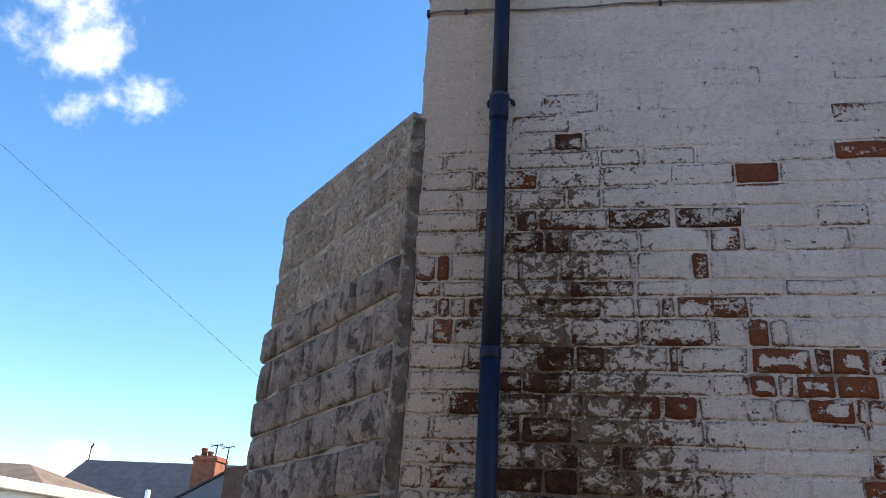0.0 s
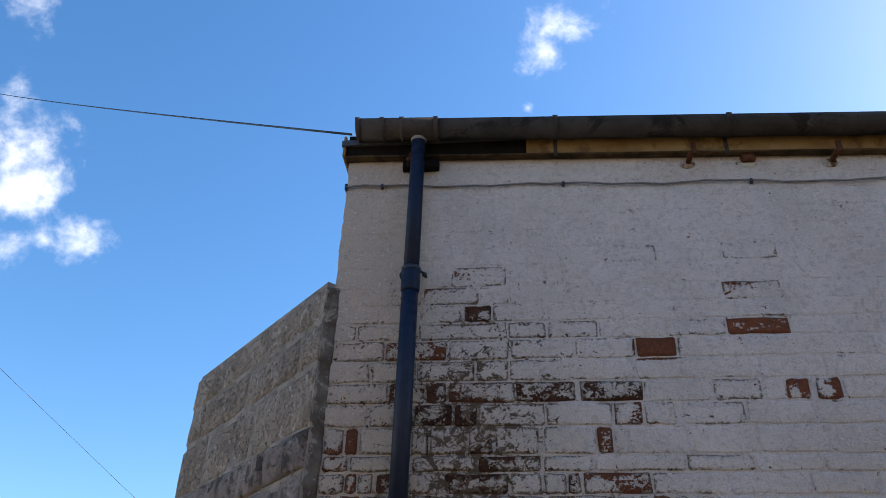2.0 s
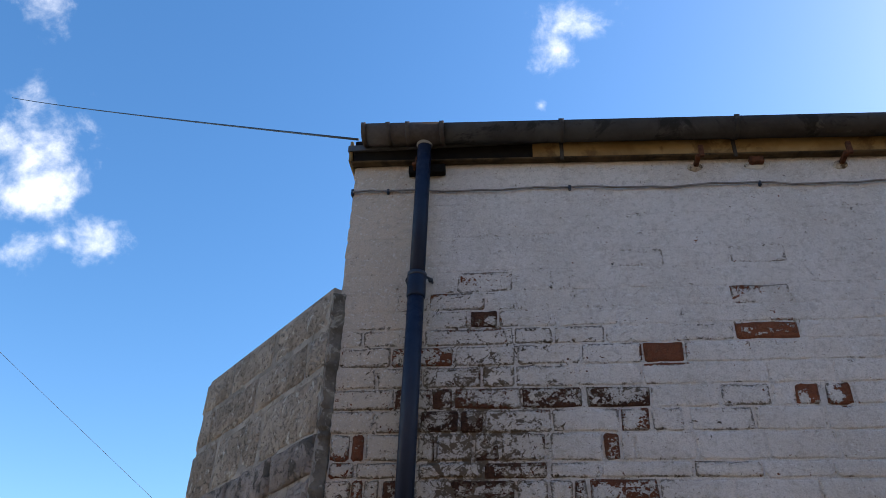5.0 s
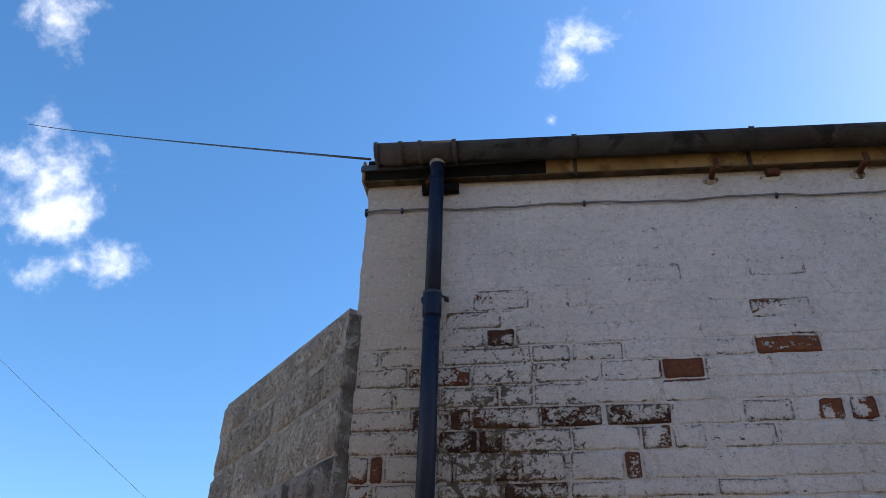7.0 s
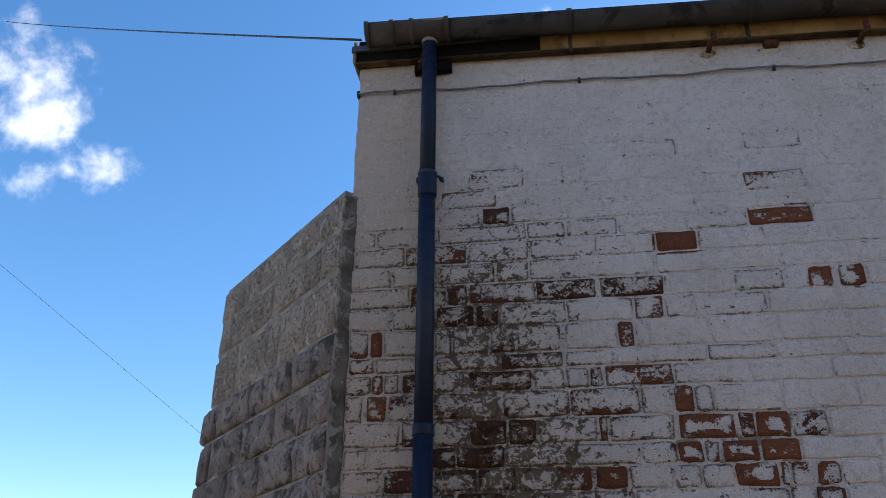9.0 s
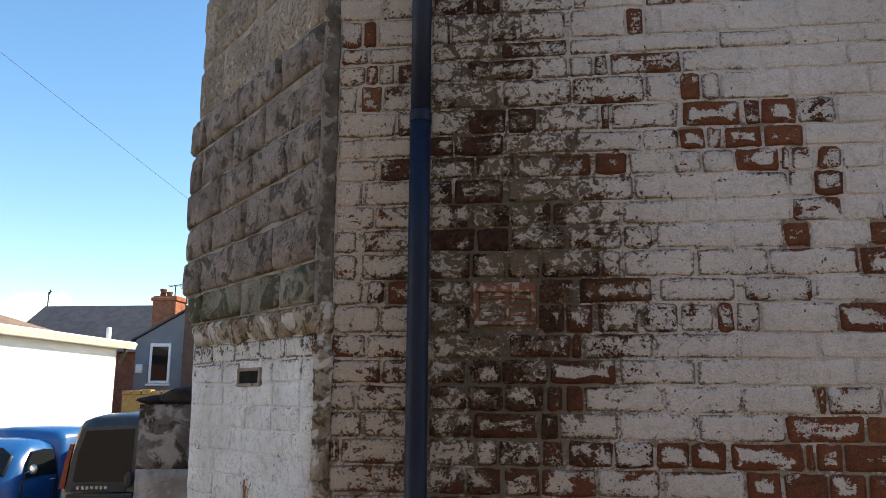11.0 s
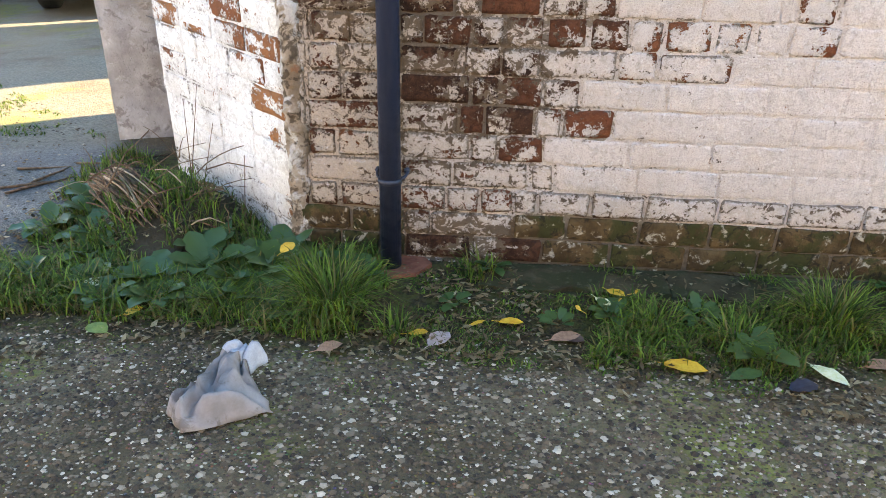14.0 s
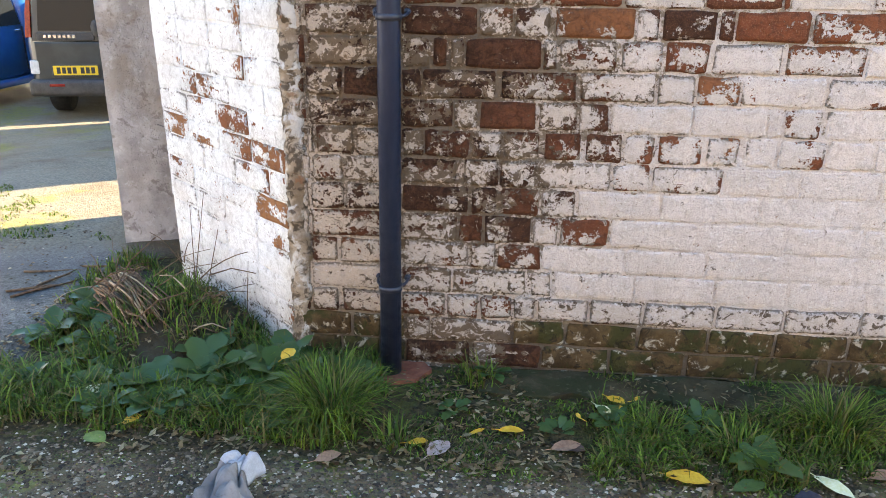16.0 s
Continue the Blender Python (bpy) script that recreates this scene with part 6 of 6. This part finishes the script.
def van():
    v = thing("panel_van", "dark grey-green panel van seen from behind, parked in the yard", "van")
    b = bmesh.new()

    def ring(y, w, top, lo=.30):
        half = [(w - .05, lo), (w - .01, lo + .10), (w, .62), (w, .95), (w - .02, 1.12), (w - .08, 1.45), (w - .14, top - .16), (w - .20, top - .06), (w - .32, top - .01), (w * .3, top + .015)]
        return [(x, y + (.10 * max(0, z - 1.0) if y < .2 else 0), z) for x, z in half] + [(-x, y + (.10 * max(0, z - 1.0) if y < .2 else 0), z) for x, z in half[::-1]]
    shell(b, [ring(.04, .86, 1.86), ring(0.10, .92, 1.90), ring(1.0, .95, 1.93), ring(2.9, .95, 1.94), ring(3.5, .93, 1.80), ring(4.1, .90, 1.16), ring(4.6, .80, .92), ring(4.75, .66, .70)])
    part("body", b, VAN_GREY, v, "", True)
    for s, nm in ((-1, "left"), (1, "right")):
        b = bmesh.new()
        x0, x1 = (.02, .80)
        q = [(x0, .98), (.84, .98), (.80, 1.42), (.72, 1.76), (x0 + .02, 1.80)]
        shell(b, [[(s * x, y + .10 * max(0, z - 1.0), z) for x, z in q] for y in (.028, .010)])
        dr = part("rear_door", b, VAN_GREY, v, "", False)
        b = bmesh.new()
        q = [(.07, 1.10), (.76, 1.10), (.73, 1.45), (.66, 1.72), (.08, 1.75)]
        shell(b, [[(s * x, y + .10 * max(0, z - 1.0), z) for x, z in q] for y in (.012, -.002)])
        part("window", b, GLASS, dr, "dark tinted rear window")
        b = bmesh.new()
        box(b, (min(s * .03, s * .83), -.004, .45), (max(s * .03, s * .83), .03, .965), .015, 2)
        part("lower_panel", b, VAN_GREY, dr)
        b = bmesh.new()
        shell(b, [[(s * x, y + .10 * max(0, z - 1.0), z) for x, z in ((.85, 1.02), (.915, 1.02), (.885, 1.32), (.84, 1.56), (.80, 1.56), (.83, 1.30))] for y in (.06, .004)])
        part("tail_lamp", b, LAMP_RED, v, "amber and red tall tail lamp")
        b = bmesh.new()
        box(b, (min(s * .80, s * .91), -.01, .58), (max(s * .80, s * .91), .06, .75), .02, 2)
        part("reversing_lamp", b, LAMP_WHITE, v, "clear reversing lamp")
    b = bmesh.new()
    box(b, (-.93, -.09, .32), (.93, .12, .52), .05, 3)
    part("bumper", b, VAN_TRIM, v, "", True)
    for x in (-.60, .60):
        b = bmesh.new()
        box(b, (x - .09, -.096, .44), (x + .09, -.086, .47), .004)
        part("reflector", b, LAMP_RED, v)
    b = bmesh.new()
    box(b, (-.78, -.022, .985), (-.12, .02, 1.085), .010, 2)
    part("trim_strip", b, VAN_TRIM, v, "dark trim strip with a maker's badge")
    for i in range(7):
        b = bmesh.new()
        box(b, (-.70 + i * .055, -.027, 1.015), (-.662 + i * .055, -.020, 1.055), .002)
        part("badge_bar", b, STEEL, v)
    b = bmesh.new()
    box(b, (-.66, -.022, .545), (-.10, .0, .705), .008, 2)
    part("plate_recess", b, VAN_TRIM, v)
    b = bmesh.new()
    box(b, (-.64, -.030, .57), (-.12, -.021, .685), .003)
    pl = part("number_plate", b, PLATE, v, "yellow plate with black bars")
    for i in range(7):
        b = bmesh.new()
        x = -.60 + i * .062 + (.03 if i > 3 else 0)
        box(b, (x, -.034, .59), (x + .044, -.029, .665), .002)
        part("bar", b, INK, pl)
    b = bmesh.new()
    bmesh.ops.create_uvsphere(b, u_segments=16, v_segments=10, radius=1, matrix=Matrix.Translation((-.09, -.015, 1.13)) @ Matrix.Diagonal((.055, .03, .10, 1)))
    part("door_handle", b, VAN_TRIM, v, "black oval handle", True)
    b = bmesh.new()
    box(b, (-.02, .09, 1.80), (.22, .12, 1.84), .01)
    part("brake_lamp", b, LAMP_RED, v)
    b = bmesh.new()
    tube(b, [(-.5, -.04, .34), (.3, -.06, .34), (.34, -.16, .36), (.34, -.18, .42)], .028, 10)
    part("tow_bar", b, VAN_TRIM, v, "", True)
    for x in (-.80, .80):
        for y in (.85, 3.85):
            wheel(v, x, y, .33, .22, VAN_TRIM)
    v.matrix_world = pose(-4.35, 7.15, ground_z(-4.6, 8.5), 0, 0, 15)


van()


def classic_van():
    v = thing("vintage_van", "bright blue vintage van with rounded wings, parked in the yard", "van")

    def ring(y, w, lo, top, sh):
        half = [(w * .86, lo), (w, lo + .10), (w, lo + (top - lo) * .45), (w * .985, lo + (top - lo) * .62), (w * sh, top - .12), (w * sh - .05, top - .045), (w * sh - .14, top - .01), (w * .25, top + .015)]
        return [(x, y, z) for x, z in half] + [(-x, y, z) for x, z in half[::-1]]
    b = bmesh.new()
    shell(b, [ring(0, .66, .34, 1.54, .97), ring(.08, .72, .32, 1.60, .98), ring(.8, .74, .32, 1.62, .98), ring(1.62, .74, .32, 1.61, .97), ring(1.72, .70, .32, 1.56, .95)])
    part("cargo_box", b, BLUE, v, "", True)
    b = bmesh.new()
    shell(b, [ring(1.66, .69, .30, 1.42, .86), ring(1.95, .70, .30, 1.49, .86), ring(2.25, .70, .30, 1.47, .84), ring(2.46, .69, .30, 1.34, .84), ring(2.72, .66, .30, 1.02, .88)])
    cab = part("cab", b, BLUE, v, "", True)
    b = bmesh.new()
    shell(b, [ring(2.64, .56, .34, 1.02, .80), ring(2.9, .50, .36, .99, .74), ring(3.3, .40, .38, .93, .68), ring(3.56, .28, .42, .80, .6)])
    part("bonnet", b, BLUE, v, "", True)
    for s in (-1, 1):
        b = bmesh.new()
        bmesh.ops.create_uvsphere(b, u_segments=24, v_segments=14, radius=1)
        for q in b.verts:
            t = max(0, -q.co.y)
            q.co = Vector((s * .57 + q.co.x * .20, 3.02 + q.co.y * (.62 if q.co.y < 0 else .52), .50 + q.co.z * (.34 - .05 * t) * (1 if q.co.z > 0 else .55)))
        part("front_wing", b, BLUE, v, "rounded front wing", True)
        b = bmesh.new()
        bmesh.ops.create_uvsphere(b, u_segments=24, v_segments=12, radius=1, matrix=Matrix.Translation((s * .66, .72, .50)) @ Matrix.Diagonal((.13, .50, .30, 1)))
        part("rear_wing", b, BLUE, v, "rounded rear wing", True)
        b = bmesh.new()
        q = [(1.78, 1.02), (2.50, 1.02), (2.40, 1.20), (2.28, 1.335), (2.0, 1.36), (1.80, 1.34)]
        shell(b, [[(s * (.69 + d - .30 * max(0, z - 1.02) * .85), y, z) for y, z in q] for d in (-.03, .012)])
        part("side_window", b, GLASS, cab, "dark side window")
        for y0, y1 in ((1.752, 1.768), (2.56, 2.576)):
            b = bmesh.new()
            box(b, (min(s * .68, s * .708), y0, .42), (max(s * .68, s * .708), y1, 1.0), .003)
            part("door_seam", b, VAN_TRIM, cab)
        b = bmesh.new()
        tube(b, [(s * .715, 1.84, .955), (s * .735, 1.86, .955), (s * .735, 1.97, .952), (s * .72, 1.98, .95)], .011, 8)
        part("door_handle", b, STEEL, cab, "chrome handle", True)
        b = bmesh.new()
        tube(b, [(s * .67, 2.52, 1.06), (s * .82, 2.56, 1.12)], .008, 6)
        bmesh.ops.create_uvsphere(b, u_segments=14, v_segments=8, radius=1, matrix=Matrix.Translation((s * .84, 2.55, 1.13)) @ Matrix.Diagonal((.065, .02, .065, 1)))
        part("wing_mirror", b, STEEL, v, "round chrome mirror", True)
        b = bmesh.new()
        bmesh.ops.create_uvsphere(b, u_segments=16, v_segments=10, radius=1, matrix=Matrix.Translation((s * .56, 3.46, .66)) @ Matrix.Diagonal((.09, .07, .09, 1)))
        part("headlamp", b, LAMP_WHITE, v, "round headlamp", True)
        b = bmesh.new()
        box(b, (min(s * .60, s * .74), 1.2, .24), (max(s * .60, s * .74), 2.6, .34), .03, 2)
        part("sill", b, BLUE, v)
    b = bmesh.new()
    q = [(-.52, 1.06, 2.715), (.52, 1.06, 2.715), (.48, 1.30, 2.52), (.30, 1.38, 2.44), (-.30, 1.38, 2.44), (-.48, 1.30, 2.52)]
    shell(b, [[(x, y + d, z + d * .6) for x, z, y in q] for d in (-.03, .020)])
    part("windscreen", b, GLASS, cab, "windscreen")
    b = bmesh.new()
    box(b, (-.62, 3.60, .36), (.62, 3.68, .46), .03, 3)
    part("bumper", b, STEEL, v, "chrome bumper", True)
    for x in (-.62, .62):
        for y in (.72, 2.98):
            wheel(v, x, y, .30, .15, STEEL)
    v.matrix_world = pose(-6.98, 10.28, ground_z(-6.9, 9.0), 0, 0, 180) @ Matrix.Diagonal((1, 1, 1.04, 1))


classic_van()

# ---------------------------------------------------------------- buildings round the yard
WHITE_WALL = plain("white_rendered_wall", (0.74, 0.74, 0.72), (0.80, 0.80, 0.78), 2, 0.85, 0, 0.002, 30)
WHITE_TRIM = plain("off_white_gutter", (0.56, 0.56, 0.52), (0.68, 0.68, 0.63), 4, 0.5)
GREY_RENDER = plain("blue_grey_render", (0.17, 0.19, 0.215), (0.21, 0.23, 0.255), 2, 0.9, 0, 0.003, 30)
ROOF_BROWN = plain("brown_concrete_tiles", (0.17, 0.125, 0.095), (0.26, 0.20, 0.155), 2, 0.9, 0, 0.006, 14)
BRICK_FAR = plain("old_red_brick", (0.24, 0.085, 0.05), (0.36, 0.15, 0.09), 5, 0.9, 0, 0.004, 20)
BRICK_YELLOW = plain("ochre_brick", (0.36, 0.22, 0.08), (0.46, 0.30, 0.13), 8, 0.9, 0, 0.004, 20)
BRICK_BROWN = plain("dark_brown_brick", (0.10, 0.065, 0.05), (0.16, 0.10, 0.075), 5, 0.9, 0, 0.004, 20)
BUFF = plain("buff_brick", (0.32, 0.25, 0.18), (0.42, 0.34, 0.26), 5, 0.9, 0, 0.004, 20)
FRAME_WHITE = plain("white_window_frame", (0.72, 0.72, 0.72), (0.80, 0.80, 0.80), 5, 0.45)


def prism(bm, pts, y0, y1, swap=False):
    """A solid with the outline pts (along, up), between two depths."""
    shell(bm, [[((y, a, z) if swap else (a, y, z)) for a, z in pts] for y in (y0, y1)])


G = -0.62
garage = thing("white_outbuilding", "sunlit white rendered outbuilding with a pale gutter", "building")
bm = bmesh.new()
prism(bm, [(-6.0, G), (17.2, G), (17.2, 2.66), (-6.0, 2.66)], -13.5, -9.62, True)
part("wall", bm, WHITE_WALL, garage)
bm = bmesh.new()
prism(bm, [(-9.40, 2.76), (-9.40, 2.84), (-11.6, 2.90), (-13.8, 2.84), (-13.8, 2.76)], -6.1, 17.5)
part("roof", bm, WHITE_TRIM, garage, "pale flat roof edge")
bm = bmesh.new()
prism(bm, [(-9.60, 2.66), (-9.36, 2.66), (-9.30, 2.80), (-9.36, 2.84), (-9.60, 2.84)], -6.1, 17.6)
part("gutter", bm, WHITE_TRIM, garage, "off-white box gutter")
bm = bmesh.new()
tube(bm, [(-9.45, 17.3, 2.7), (-9.45, 17.3, 2.55), (-9.55, 17.3, 2.45), (-9.56, 17.3, 2.3)], .05, 10)
part("gutter_outlet", bm, VAN_TRIM, garage, "", True)
bm = bmesh.new()
tube(bm, [(-9.75, 17.0, 2.82), (-9.75, 17.0, 3.15), (-9.75, 17.0, 3.17)], [.06, .06, .03], 10)
part("vent_pipe", bm, WHITE_WALL, garage, "short white vent pipe", True)

shed = thing("brown_roofed_house", "low building with a brown tiled hipped roof", "building")
bm = bmesh.new()
box(bm, (-25.0, 18.5, G), (-12.9, 24.0, 3.1))
part("wall", bm, BRICK_FAR, shed)
bm = bmesh.new()
vs = [bm.verts.new(p) for p in ((-25.3, 18.2, 3.05), (-12.5, 18.2, 3.05), (-12.5, 24.3, 3.05), (-25.3, 24.3, 3.05), (-18.6, 21.2, 4.25), (-15.7, 21.2, 4.2))]
for f in ((0, 1, 5, 4), (1, 2, 5), (2, 3, 4, 5), (3, 0, 4), (3, 2, 1, 0)):
    bm.faces.new([vs[i] for i in f])
part("roof", bm, ROOF_BROWN, shed, "brown tiled roof")

house = thing("grey_house", "grey rendered terraced house with a slate roof", "house")
# main range behind, ridge along x
bm = bmesh.new()
box(bm, (-22.4, 29.5, G), (-6.0, 36.0, 3.3))
part("main_wall", bm, BRICK_FAR, house)
bm = bmesh.new()
prism(bm, [(29.1, 3.25), (32.6, 5.66), (36.4, 3.25)], -22.6, -6.0, True)
part("slate_roof", bm, SLATE, house, "dark slate roof")
# rear wing with its mono-pitch side to the yard
bm = bmesh.new()
prism(bm, [(-13.45, G), (-11.56, G), (-11.56, 4.46), (-13.45, 3.42)], 24.6, 29.6)
part("wing_wall", bm, GREY_RENDER, house, "blue-grey rendered wing")
bm = bmesh.new()
prism(bm, [(-13.6, 3.36), (-11.56, 4.48), (-11.56, 4.55), (-13.6, 3.43)], 24.5, 29.6)
part("wing_roof", bm, SLATE, house)
wd = bmesh.new()
wx, wz = -12.47, 2.56
for lo, hi in (((wx - .40, 24.54, wz - .72), (wx - .31, 24.62, wz + .72)), ((wx + .31, 24.54, wz - .72), (wx + .40, 24.62, wz + .72)), ((wx - .31, 24.54, wz + .60), (wx + .31, 24.62, wz + .72)), ((wx - .31, 24.54, wz - .72), (wx + .31, 24.62, wz - .62))):
    box(wd, lo, hi, .01)
win = part("window", wd, FRAME_WHITE, house, "white framed narrow window")
bm = bmesh.new()
box(bm, (wx - .31, 24.57, wz - .62), (wx + .31, 24.599, wz + .60))
part("pane", bm, GLASS, win)
bm = bmesh.new()
box(bm, (wx - .46, 24.48, wz - .80), (wx + .46, 24.6, wz - .73), .01)
part("sill", bm, FRAME_WHITE, win)
bm = bmesh.new()
box(bm, (-13.36, 24.5, 2.20), (-13.12, 24.6, 2.52), .02)
part("meter_box", bm, FRAME_WHITE, house, "small white box on the wall")
ch = bmesh.new()
box(ch, (-13.66, 26.0, 3.0), (-12.72, 26.9, 5.22), .02)
box(ch, (-13.72, 25.94, 5.02), (-12.66, 26.96, 5.16), .02)
stack = part("chimney", ch, BRICK_FAR, house, "red brick chimney stack")
for x in (-13.46, -13.2):
    bm = bmesh.new()
    tube(bm, [(x, 26.4, 5.2), (x, 26.4, 5.42 if x < -13.3 else 5.32), (x, 26.4, 5.48 if x < -13.3 else 5.38), (x, 26.4, 5.54 if x < -13.3 else 5.42)], [.12, .10, .13, .12], 12)
    part("chimney_pot", bm, RED_TILE, stack, "", True)
for x, h, d in ((-13.08, -.28, 1), (-12.58, -.34, 1)):
    bm = bmesh.new()
    tube(bm, [(x - .02, 26.6, 4.6), (x + .02, 26.6, 5.98 + h)], .022, 6)
    tube(bm, [(x - .26, 26.6, 5.98 + h - .05 * d), (x + .26, 26.6, 5.98 + h + .05 * d)], .016, 6)
    for k in range(5):
        tube(bm, [(x - .22 + .11 * k, 26.4, 5.98 + h), (x - .22 + .11 * k, 26.8, 5.98 + h)], .009, 5)
    part("aerial", bm, CLIP_PAINT, stack, "television aerial")
bm = bmesh.new()
tube(bm, [(-22.5, 32.6, 5.5), (-22.5, 32.6, 6.35)], .03, 6)
tube(bm, [(-22.5, 32.6, 6.25), (-22.4, 32.6, 6.4), (-22.45, 32.6, 6.45)], .04, 6)
part("aerial", bm, CLIP_PAINT, house, "thin aerial pole")
neighbour = thing("brown_house", "dark brown brick neighbouring house end", "house")
bm = bmesh.new()
prism(bm, [(-11.5, G), (-4.0, G), (-4.0, 5.8), (-11.5, 4.6)], 24.3, 30.5)
part("wall", bm, BRICK_BROWN, neighbour)
yellow = thing("garden_wall", "low ochre brick garden wall behind the van", "wall")
bm = bmesh.new()
box(bm, (-11.82, 21.0, G), (-6.5, 21.22, 1.56))
core = part("wall", bm, BRICK_YELLOW, yellow)
for i in range(17):
    bm = bmesh.new()
    box(bm, (-11.84 + .335 * i, 20.96, 1.56), (-11.54 + .335 * i, 21.26, 1.68 + .02 * (i % 3)), .012)
    part("coping_brick", bm, BRICK_YELLOW, yellow)

for far_thing, dx, dy, dz in ((garage, 0, -1.5, .04), (shed, -1.7, 0, .10), (house, -.5, 0, .18), (neighbour, -.5, 0, .18), (yellow, -.5, 0, .05)):
    far_thing.location = (dx, dy, dz)

# unseen block added behind the corner, squared to the sun, to shade the yard
U, V = Vector((SUN_AZ[0], SUN_AZ[1], 0)).normalized(), Vector((-SUN_AZ[1], SUN_AZ[0], 0)).normalized()
c0 = Vector((-1.74, 2.95, 0)) + U * 2.75
loop = [c0, c0 + U * 6, c0 + U * 6 + V * 4.5, c0 + V * 4.5]
bm = bmesh.new()
shell(bm, [[(p.x, p.y, z) for p in loop] for z in (G, 4.0)])
tagged(part("wall_yard_building", bm, BRICK_FAR), "unseen brick block added to shade the yard", "wall", kind="structure")
# an unseen wall added behind the camera to bounce warm sunlight
bm = bmesh.new()
prism(bm, [(-14, G), (16, G), (16, 5.4), (-14, 5.4)], -9.0, -8.7)
tagged(part("wall_opposite", bm, BUFF), "unseen buff wall added behind the camera for warm bounce light", "wall", kind="structure")

# ---------------------------------------------------------------- single bricks of the walls
rng = random.Random(8)
for name, rows, mat, wear, place, home in (("brick", low_bricks, MAIN_PAINT, wear_of, front_place, wall_front), ("brick", side_bricks, SIDE_PAINT, side_wear, side_place, wall_side)):
    for a, b, z0, z1, proud, state in rows:
        bm = bmesh.new()
        ly = add_layers(bm)
        one_brick(bm, ly, a, b, z0, z1, proud, state, rng, wear, place)
        if home is wall_side:
            bmesh.ops.reverse_faces(bm, faces=bm.faces[:])
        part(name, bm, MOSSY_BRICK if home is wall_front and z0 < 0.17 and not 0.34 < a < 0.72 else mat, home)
